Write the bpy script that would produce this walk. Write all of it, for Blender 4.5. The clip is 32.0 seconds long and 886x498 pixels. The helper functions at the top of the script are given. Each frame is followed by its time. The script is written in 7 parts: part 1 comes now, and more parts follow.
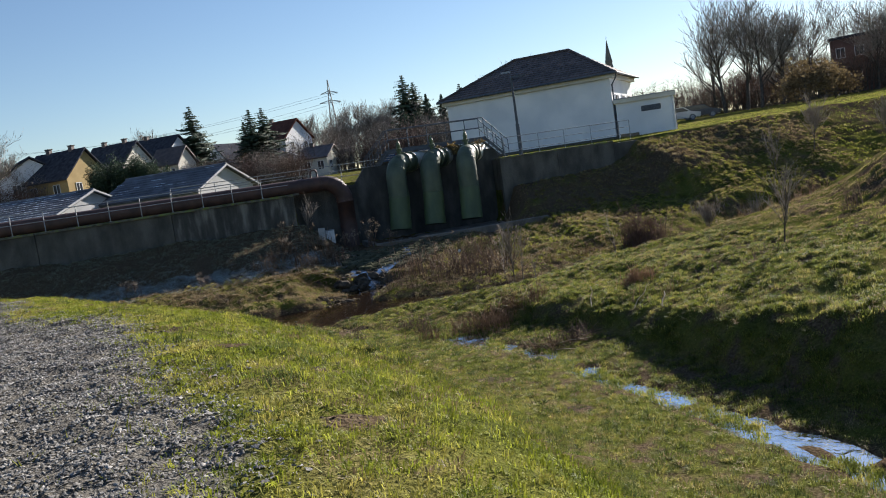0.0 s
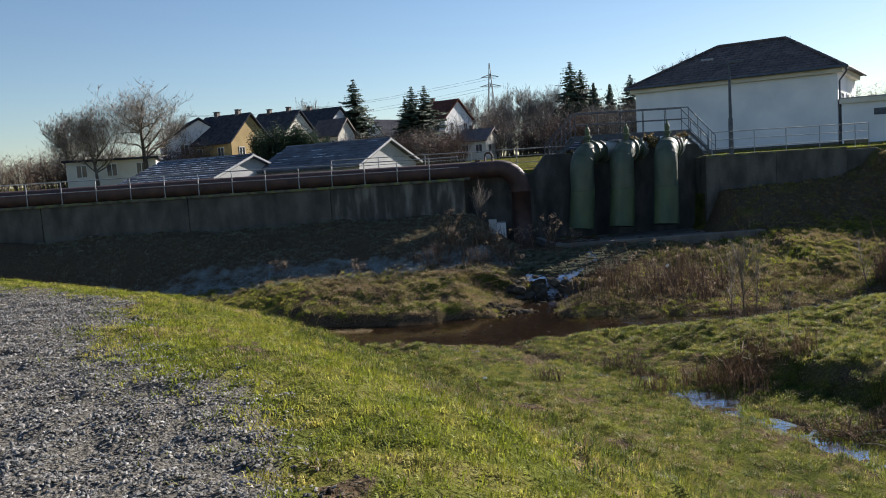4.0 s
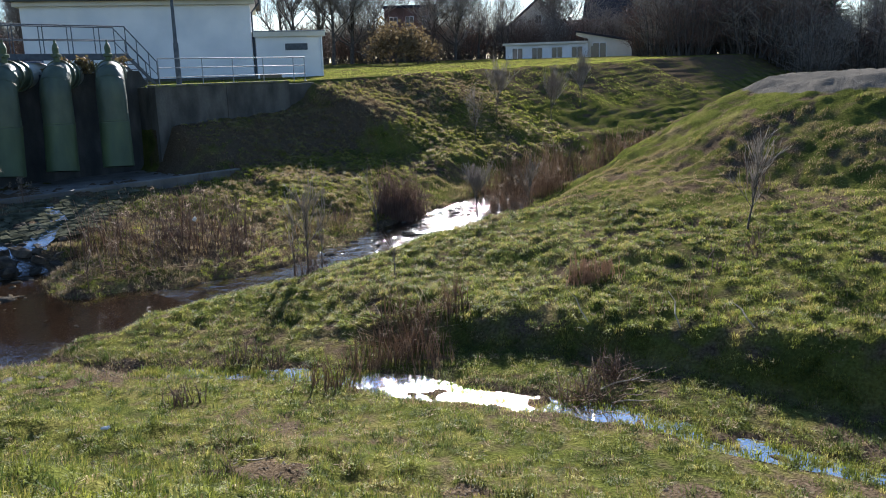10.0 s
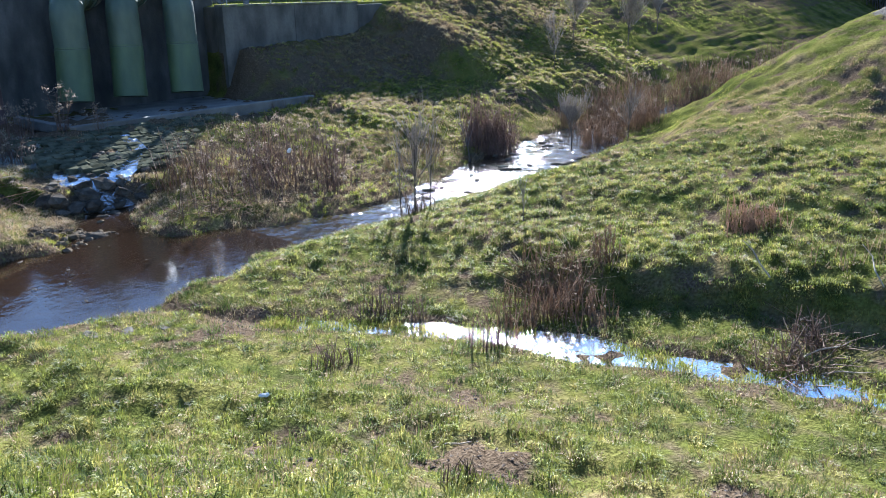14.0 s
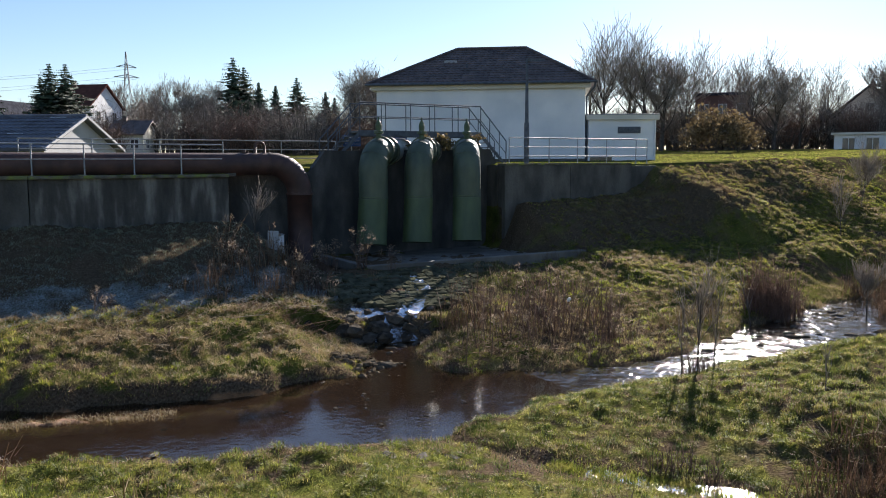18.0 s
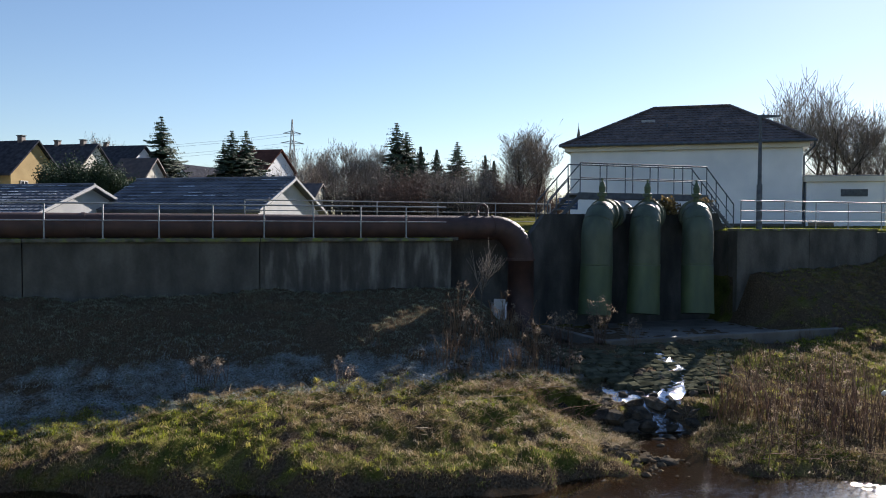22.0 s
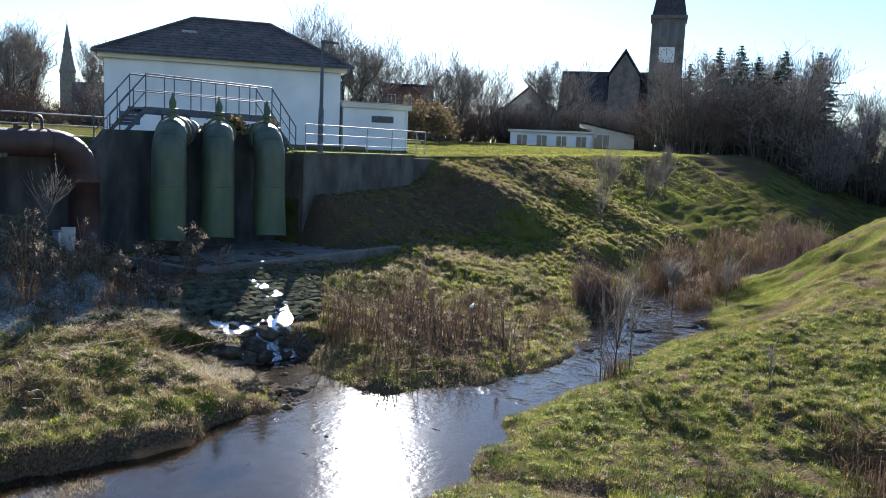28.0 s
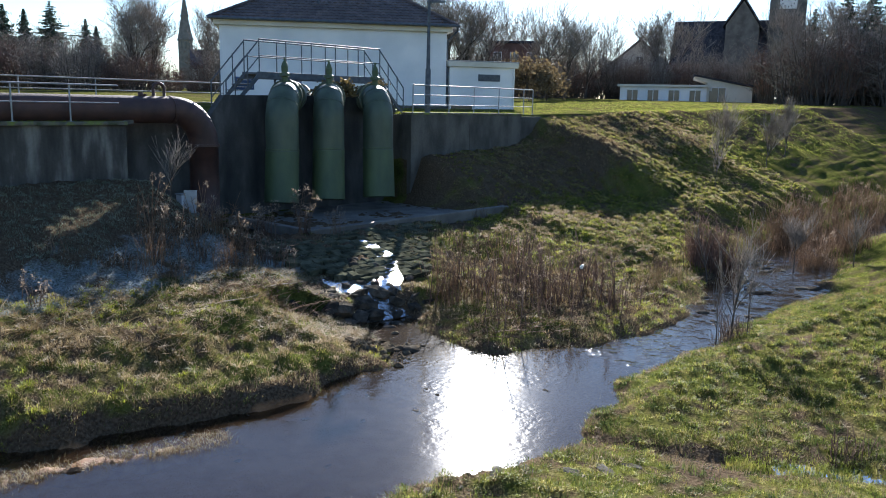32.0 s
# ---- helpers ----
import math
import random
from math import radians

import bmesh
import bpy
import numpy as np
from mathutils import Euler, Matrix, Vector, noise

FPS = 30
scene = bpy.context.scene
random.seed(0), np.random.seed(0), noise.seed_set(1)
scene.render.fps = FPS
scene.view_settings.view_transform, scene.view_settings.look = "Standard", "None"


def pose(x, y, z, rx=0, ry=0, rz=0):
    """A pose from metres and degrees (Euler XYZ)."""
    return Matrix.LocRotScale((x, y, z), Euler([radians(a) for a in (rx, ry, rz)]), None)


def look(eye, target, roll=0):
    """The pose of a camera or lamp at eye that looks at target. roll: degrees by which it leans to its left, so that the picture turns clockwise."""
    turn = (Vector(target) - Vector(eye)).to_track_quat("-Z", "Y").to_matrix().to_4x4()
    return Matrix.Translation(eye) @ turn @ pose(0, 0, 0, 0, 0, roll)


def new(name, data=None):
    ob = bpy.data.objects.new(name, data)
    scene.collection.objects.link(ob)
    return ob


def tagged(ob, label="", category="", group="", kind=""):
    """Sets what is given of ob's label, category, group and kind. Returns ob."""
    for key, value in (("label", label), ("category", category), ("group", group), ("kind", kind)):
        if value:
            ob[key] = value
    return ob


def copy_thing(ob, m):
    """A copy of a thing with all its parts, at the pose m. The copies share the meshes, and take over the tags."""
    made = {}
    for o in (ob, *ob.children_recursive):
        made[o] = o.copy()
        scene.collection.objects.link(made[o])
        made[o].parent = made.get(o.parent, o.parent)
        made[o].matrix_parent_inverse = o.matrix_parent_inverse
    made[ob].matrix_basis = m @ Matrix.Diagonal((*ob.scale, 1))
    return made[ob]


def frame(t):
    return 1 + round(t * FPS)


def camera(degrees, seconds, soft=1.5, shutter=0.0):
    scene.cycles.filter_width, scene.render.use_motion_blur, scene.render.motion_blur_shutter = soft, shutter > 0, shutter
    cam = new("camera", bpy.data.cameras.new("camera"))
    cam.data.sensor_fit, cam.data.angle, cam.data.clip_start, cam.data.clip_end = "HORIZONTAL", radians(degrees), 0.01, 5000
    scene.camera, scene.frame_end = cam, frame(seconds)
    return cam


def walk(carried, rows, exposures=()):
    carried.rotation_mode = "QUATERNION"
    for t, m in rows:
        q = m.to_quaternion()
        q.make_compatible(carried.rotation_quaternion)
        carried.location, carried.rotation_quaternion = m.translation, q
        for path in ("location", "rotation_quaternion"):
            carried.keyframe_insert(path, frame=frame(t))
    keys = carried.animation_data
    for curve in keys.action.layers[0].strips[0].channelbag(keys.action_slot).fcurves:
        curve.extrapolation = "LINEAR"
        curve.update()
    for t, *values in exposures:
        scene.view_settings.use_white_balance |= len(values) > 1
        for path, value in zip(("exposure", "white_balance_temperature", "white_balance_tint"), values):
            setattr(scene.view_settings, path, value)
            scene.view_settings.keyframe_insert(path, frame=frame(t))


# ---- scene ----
# the camera and its walk: seconds, place, turn about x, y, z
cam = camera(56.98, 32.0, soft=1.0)
ROWS = [
    (0.0, -9.777, -40.727, 1.462, 84.01, 8.34, -15.61),
    (0.5, -9.804, -40.083, 1.492, 83.83, 5.31, -14.13),
    (1.0, -9.763, -39.504, 1.493, 82.32, 4.76, -18.35),
    (1.5, -9.867, -38.798, 1.508, 79.77, 4.38, -11.1),
    (2.0, -9.9, -38.165, 1.56, 79.9, 2.85, -11.32),
    (2.5, -9.973, -37.493, 1.568, 82.05, 2.63, -5.17),
    (4.5, -10.403, -34.811, 1.573, 84.6, 4.32, -5.85),
    (5.0, -10.543, -34.269, 1.602, 85.17, 2.85, -9.31),
    (5.5, -10.738, -33.603, 1.558, 85.32, 3.56, -9.29),
    (6.0, -10.98, -32.998, 1.658, 87.17, 1.19, -9.23),
    (6.5, -11.175, -32.352, 1.678, 90.19, 0.41, -10.36),
    (7.0, -11.437, -31.815, 1.68, 92.59, -0.28, -9.72),
    (7.5, -11.692, -31.267, 1.652, 91.77, -0.36, -10.36),
    (8.0, -11.998, -30.77, 1.64, 87.4, -1.0, -9.78),
    (8.5, -12.259, -30.33, 1.656, 84.93, -0.06, -10.86),
    (9.0, -12.537, -29.797, 1.649, 84.03, -0.44, -10.99),
    (9.5, -12.687, -29.389, 1.638, 82.57, -1.37, -31.8),
    (10.0, -12.763, -29.07, 1.603, 77.6, 1.65, -50.08),
    (10.5, -12.895, -28.591, 1.583, 76.96, 2.51, -52.09),
    (11.0, -12.902, -28.092, 1.555, 76.51, 1.6, -51.89),
    (11.5, -12.994, -27.624, 1.566, 76.41, 0.86, -51.52),
    (12.0, -13.002, -27.272, 1.575, 76.34, 1.58, -48.75),
    (12.5, -12.975, -27.029, 1.57, 75.5, 1.65, -47.16),
    (13.0, -12.983, -26.831, 1.55, 73.15, 1.96, -48.69),
    (13.5, -12.922, -26.66, 1.54, 72.82, 1.37, -48.17),
    (14.0, -12.915, -26.615, 1.52, 72.66, 1.26, -48.0),
    (14.5, -12.924, -26.604, 1.525, 72.63, 1.34, -47.09),
    (15.0, -12.904, -26.545, 1.605, 77.13, 0.69, -44.56),
    (15.5, -12.927, -26.533, 1.616, 82.39, -0.49, -44.57),
    (17.5, -13.423, -26.606, 1.465, 83.76, -0.62, -38.21),
    (18.0, -13.694, -26.29, 1.39, 83.91, 0.22, -30.59),
    (18.5, -13.893, -25.955, 1.353, 84.19, 0.41, -26.14),
    (19.0, -14.094, -25.579, 1.346, 85.52, -0.04, -20.03),
    (19.5, -14.311, -25.19, 1.349, 85.59, -0.04, -19.41),
    (20.0, -14.412, -24.777, 1.377, 87.47, -0.35, -19.43),
    (20.5, -14.612, -24.425, 1.396, 87.98, -0.48, -19.82),
    (21.0, -14.788, -24.078, 1.355, 87.67, -0.12, -19.91),
    (21.5, -15.007, -23.695, 1.388, 87.71, -0.56, -20.05),
    (22.0, -15.263, -23.339, 1.437, 88.28, -0.23, -20.61),
    (22.5, -15.506, -22.938, 1.425, 89.79, -0.82, -20.29),
    (23.0, -15.79, -22.618, 1.428, 89.82, -0.99, -20.45),
    (23.5, -16.047, -22.254, 1.449, 89.76, -0.61, -20.03),
    (24.0, -16.233, -21.954, 1.482, 89.55, -0.14, -19.85),
    (24.5, -16.447, -21.694, 1.546, 89.71, 0.89, -20.37),
    (25.0, -16.567, -21.4, 1.566, 91.05, 1.38, -22.06),
    (25.5, -16.702, -21.242, 1.578, 90.66, 1.19, -35.8),
    (26.0, -16.786, -21.243, 1.644, 90.68, -0.57, -45.88),
    (26.5, -16.79, -21.283, 1.635, 90.52, -1.18, -53.46),
    (28.5, -16.774, -21.175, 1.632, 80.93, -2.34, -53.52),
    (29.0, -16.774, -21.167, 1.637, 79.56, -1.87, -50.29),
    (29.5, -16.79, -21.123, 1.641, 79.5, -1.07, -46.43),
    (30.0, -16.819, -21.103, 1.65, 79.55, -0.16, -41.22),
    (30.5, -16.828, -21.097, 1.647, 79.62, -0.34, -40.74),
    (31.0, -16.762, -21.123, 1.64, 79.8, -0.74, -44.12),
    (31.5, -16.757, -21.16, 1.636, 79.93, -0.92, -48.66),
    (32.0, -16.757, -21.111, 1.64, 79.96, -1.14, -47.53),
]
# seconds, stops, white balance
EXPOSURES = [(0.0, 1.25, 6350, 13), (5.0, 1.18, 6350, 13), (8.5, 1.15, 6350, 13), (10.2, 1.78, 5800, 13), (12.0, 2.06, 5500, 14), (13.0, 2.26, 5350, 14), (15.0, 2.5, 5350, 13), (18.0, 1.5, 6350, 16), (25.0, 1.35, 6350, 16), (26.5, 1.53, 6100, 14), (28.5, 2.0, 5850, 12), (29.2, 1.98, 5850, 12), (30.0, 1.84, 5850, 12), (32.0, 1.84, 5850, 12)]
walk(cam, [(t, pose(x, y, z, rx, ry, rz)) for t, x, y, z, rx, ry, rz in ROWS], exposures=EXPOSURES)

# ---- light ----
SUN_AZ, SUN_EL = radians(50.7), radians(22.8)
world = bpy.data.worlds.new("sky")
scene.world = world
world.use_nodes = True
wn = world.node_tree
sky = wn.nodes.new("ShaderNodeTexSky")
sky.sky_type, sky.sun_disc = "NISHITA", False
sky.sun_elevation, sky.sun_rotation = SUN_EL, SUN_AZ
sky.air_density, sky.dust_density, sky.ozone_density = 1.0, 0.12, 3.0
wn.nodes["Background"].inputs["Strength"].default_value = 0.05
wn.links.new(sky.outputs[0], wn.nodes["Background"].inputs["Color"])
sun = new("sun", bpy.data.lights.new("sun", "SUN"))
sun.data.energy, sun.data.angle, sun.data.color = 5.0, radians(0.55), (1.0, 0.93, 0.82)
sun_way = Vector((math.sin(SUN_AZ) * math.cos(SUN_EL), math.cos(SUN_AZ) * math.cos(SUN_EL), math.sin(SUN_EL)))
sun.matrix_world = look(sun_way * 50, (0, 0, 0))

# ---- materials ----
def mat(name, a, b, rough=0.8, scale=4.0, bump=0.3, metal=0.0, fine=40.0, c=None, streak=0.0, rand=0.0, spec=0.5, trans=0.0):
    """A surface that wanders between two or three colours at a coarse and a fine scale, with relief."""
    m = bpy.data.materials.new(name)
    m.use_nodes = True
    t = m.node_tree
    p = t.nodes["Principled BSDF"]
    co = t.nodes.new("ShaderNodeTexCoord")
    geo = t.nodes.new("ShaderNodeNewGeometry")
    src = geo.outputs["Position"]
    if streak:
        mp = t.nodes.new("ShaderNodeMapping")
        mp.inputs["Scale"].default_value = (1, 1, streak)
        t.links.new(src, mp.inputs[0])
        src = mp.outputs[0]
    n1, n2 = t.nodes.new("ShaderNodeTexNoise"), t.nodes.new("ShaderNodeTexNoise")
    n1.inputs["Scale"].default_value, n2.inputs["Scale"].default_value = scale, fine
    n1.inputs["Detail"].default_value, n2.inputs["Detail"].default_value = 6, 4
    t.links.new(src, n1.inputs["Vector"])
    t.links.new(geo.outputs["Position"], n2.inputs["Vector"])
    r = t.nodes.new("ShaderNodeValToRGB")
    r.color_ramp.elements[0].position, r.color_ramp.elements[1].position = 0.34, 0.66
    r.color_ramp.elements[0].color, r.color_ramp.elements[1].color = (*a, 1), (*b, 1)
    if c:
        e = r.color_ramp.elements.new(0.5)
        e.color = (*c, 1)
    t.links.new(n1.outputs["Fac"], r.inputs[0])
    mx = t.nodes.new("ShaderNodeMix")
    mx.data_type, mx.blend_type = "RGBA", "OVERLAY"
    mx.inputs["Factor"].default_value = 0.5
    g = t.nodes.new("ShaderNodeValToRGB")
    g.color_ramp.elements[0].color, g.color_ramp.elements[1].color = (0.3, 0.3, 0.3, 1), (0.7, 0.7, 0.7, 1)
    t.links.new(n2.outputs["Fac"], g.inputs[0])
    t.links.new(r.outputs[0], mx.inputs["A"])
    t.links.new(g.outputs[0], mx.inputs["B"])
    col = mx.outputs["Result"]
    if rand:
        oi = t.nodes.new("ShaderNodeObjectInfo")
        isl = t.nodes.new("ShaderNodeMath")
        isl.operation = "ADD"
        t.links.new(oi.outputs["Random"], isl.inputs[0])
        t.links.new(geo.outputs["Random Per Island"], isl.inputs[1])
        fr = t.nodes.new("ShaderNodeMath")
        fr.operation = "FRACT"
        t.links.new(isl.outputs[0], fr.inputs[0])
        hs = t.nodes.new("ShaderNodeHueSaturation")
        mr = t.nodes.new("ShaderNodeMapRange")
        mr.inputs["To Min"].default_value, mr.inputs["To Max"].default_value = 1 - rand, 1 + rand
        t.links.new(fr.outputs[0], mr.inputs["Value"])
        t.links.new(mr.outputs[0], hs.inputs["Value"])
        t.links.new(col, hs.inputs["Color"])
        col = hs.outputs[0]
    t.links.new(col, p.inputs["Base Color"])
    p.inputs["Roughness"].default_value, p.inputs["Metallic"].default_value = rough, metal
    p.inputs["Specular IOR Level"].default_value = spec
    if bump:
        bp = t.nodes.new("ShaderNodeBump")
        bp.inputs["Strength"].default_value, bp.inputs["Distance"].default_value = bump, 0.03
        t.links.new(n2.outputs["Fac"], bp.inputs["Height"])
        t.links.new(bp.outputs[0], p.inputs["Normal"])
    if trans:
        tr, ad = t.nodes.new("ShaderNodeBsdfTranslucent"), t.nodes.new("ShaderNodeMixShader")
        ad.inputs[0].default_value = trans
        t.links.new(col, tr.inputs["Color"])
        t.links.new(p.outputs[0], ad.inputs[1])
        t.links.new(tr.outputs[0], ad.inputs[2])
        t.links.new(ad.outputs[0], t.nodes["Material Output"].inputs[0])
    return m


CONCRETE = mat("weathered_concrete", (0.05, 0.048, 0.043), (0.125, 0.118, 0.102), 0.9, 1.7, 0.7, fine=14, c=(0.085, 0.081, 0.07), streak=0.45)
LIME = mat("lime_streaked_concrete", (0.036, 0.035, 0.031), (0.2, 0.19, 0.165), 0.9, 2.6, 0.6, fine=14, c=(0.07, 0.066, 0.058), streak=0.22)
MOSSY = mat("mossy_concrete", (0.06, 0.07, 0.035), (0.17, 0.21, 0.05), 0.95, 3.0, 0.6, fine=30, c=(0.13, 0.12, 0.10))
SLAB = mat("silty_slab", (0.09, 0.087, 0.078), (0.18, 0.17, 0.15), 0.8, 1.5, 0.3)
RUST = mat("rusty_brown_paint", (0.038, 0.02, 0.018), (0.075, 0.037, 0.03), 0.6, 2.5, 0.25, fine=60)
GREEN = mat("green_pipe_paint", (0.045, 0.07, 0.034), (0.085, 0.12, 0.052), 0.55, 2.2, 0.25, fine=40, streak=0.35)
GREEN_OLD = mat("weathered_green_paint", (0.045, 0.064, 0.044), (0.085, 0.11, 0.07), 0.5, 2.5, 0.25, fine=50, streak=0.4)
GALV = mat("galvanised_steel", (0.24, 0.25, 0.26), (0.36, 0.37, 0.38), 0.6, 8.0, 0.1, metal=0.35)
STEEL_DK = mat("grey_painted_steel", (0.06, 0.072, 0.09), (0.11, 0.125, 0.145), 0.6, 6.0, 0.1, spec=0.3)
# stained concrete, its colour darkened further for the shade round the pipes
BLOCK = mat("shade_dark_stained_concrete", (0.03, 0.032, 0.032), (0.10, 0.098, 0.09), 0.92, 1.6, 0.6, fine=16, c=(0.055, 0.055, 0.052), streak=0.4)
GABLE = mat("grey_shed_render", (0.36, 0.37, 0.38), (0.48, 0.48, 0.48), 0.9, 0.9, 0.15, fine=30)
RENDER_W = mat("white_render", (0.66, 0.68, 0.70), (0.80, 0.80, 0.80), 0.9, 0.6, 0.15, fine=30)
CREAM = mat("cream_plaster", (0.55, 0.52, 0.44), (0.66, 0.63, 0.55), 0.9, 0.6, 0.1)
YELLOW = mat("ochre_plaster", (0.34, 0.24, 0.10), (0.44, 0.32, 0.14), 0.9, 0.6, 0.1)
TILE = mat("dark_roof_tile", (0.055, 0.043, 0.04), (0.125, 0.092, 0.082), 0.6, 1.5, 0.2, rand=0.25)
TILE_RED = mat("red_roof_tile", (0.085, 0.04, 0.032), (0.14, 0.065, 0.05), 0.75, 1.5, 0.2, spec=0.0)
SLATE = mat("slate_roof", (0.035, 0.037, 0.045), (0.07, 0.072, 0.085), 0.5, 2.0, 0.2, spec=0.0)
FROSTY = mat("frosted_roof_sheet", (0.05, 0.055, 0.07), (0.13, 0.14, 0.17), 0.55, 1.2, 0.3, fine=18)
FROST_W = mat("rime", (0.5, 0.55, 0.62), (0.72, 0.76, 0.82), 0.8, 5.0, 0.4)
GLASS = mat("dark_glass", (0.03, 0.035, 0.04), (0.06, 0.065, 0.075), 0.12, 0.8, 0.0)
TRIM = mat("white_trim", (0.62, 0.63, 0.64), (0.74, 0.74, 0.74), 0.6, 3.0, 0.05)
STONE_PALE = mat("pale_church_stone", (0.13, 0.125, 0.115), (0.2, 0.19, 0.175), 0.9, 0.8, 0.2)
STONE_CH = mat("dark_church_stone", (0.08, 0.075, 0.07), (0.15, 0.14, 0.13), 0.9, 0.8, 0.2)
BARK = mat("bark", (0.05, 0.042, 0.035), (0.11, 0.095, 0.08), 0.95, 5.0, 0.5)
TWIG = mat("bare_twigs", (0.17, 0.145, 0.125), (0.29, 0.25, 0.21), 0.9, 3.0, 0.0, rand=0.3)
TWIG_RED = mat("reddish_twigs", (0.10, 0.06, 0.045), (0.18, 0.11, 0.08), 0.9, 3.0, 0.0, rand=0.3)
NEEDLE = mat("conifer_needles", (0.02, 0.04, 0.022), (0.045, 0.075, 0.038), 0.8, 3.0, 0.0, rand=0.4, trans=0.15)
EVERGREEN = mat("evergreen_leaves", (0.022, 0.034, 0.016), (0.06, 0.07, 0.032), 0.9, 3.0, 0.0, rand=0.4, trans=0.2)
GRASS = mat("grass_blades", (0.11, 0.145, 0.014), (0.40, 0.35, 0.085), 0.6, 2.6, 0.0, c=(0.25, 0.28, 0.028), rand=0.5, trans=0.5, spec=0.22)
GRASS_DRY = mat("dry_grass", (0.20, 0.14, 0.065), (0.34, 0.26, 0.14), 0.7, 2.0, 0.0, rand=0.35, trans=0.35)
REED = mat("dead_reeds", (0.14, 0.085, 0.05), (0.27, 0.18, 0.11), 0.8, 2.0, 0.0, rand=0.4, trans=0.3)
REED_PALE = mat("reddish_dead_grass", (0.24, 0.14, 0.085), (0.38, 0.25, 0.16), 0.8, 2.0, 0.0, rand=0.3, trans=0.35)
STALK = mat("dark_stalks", (0.085, 0.05, 0.038), (0.14, 0.10, 0.07), 0.85, 2.0, 0.0, rand=0.4)
SEED = mat("pale_seed_heads", (0.20, 0.15, 0.11), (0.36, 0.29, 0.22), 0.9, 6.0, 0.0, rand=0.3, trans=0.4)
ROCK = mat("wet_stone", (0.04, 0.036, 0.03), (0.115, 0.102, 0.083), 0.7, 5.0, 0.8, rand=0.3, spec=0.0)
COBBLE = mat("brown_cobble", (0.06, 0.048, 0.035), (0.14, 0.115, 0.08), 0.85, 5.0, 0.3, rand=0.35, spec=0.0)
PALE_ROCK = mat("pale_stone", (0.06, 0.056, 0.048), (0.15, 0.14, 0.12), 0.9, 5.0, 0.4, rand=0.2, spec=0.0)
GRAVEL = mat("grey_gravel", (0.085, 0.083, 0.078), (0.25, 0.24, 0.225), 0.85, 14.0, 0.5, rand=0.55)
SIGN_B = mat("blue_sign_face", (0.03, 0.08, 0.22), (0.05, 0.11, 0.28), 0.5, 3.0, 0.0)
BAG = mat("white_plastic", (0.7, 0.7, 0.7), (0.85, 0.85, 0.85), 0.5, 8.0, 0.2)
ASPH = mat("asphalt", (0.04, 0.04, 0.042), (0.07, 0.07, 0.07), 0.9, 3.0, 0.3)


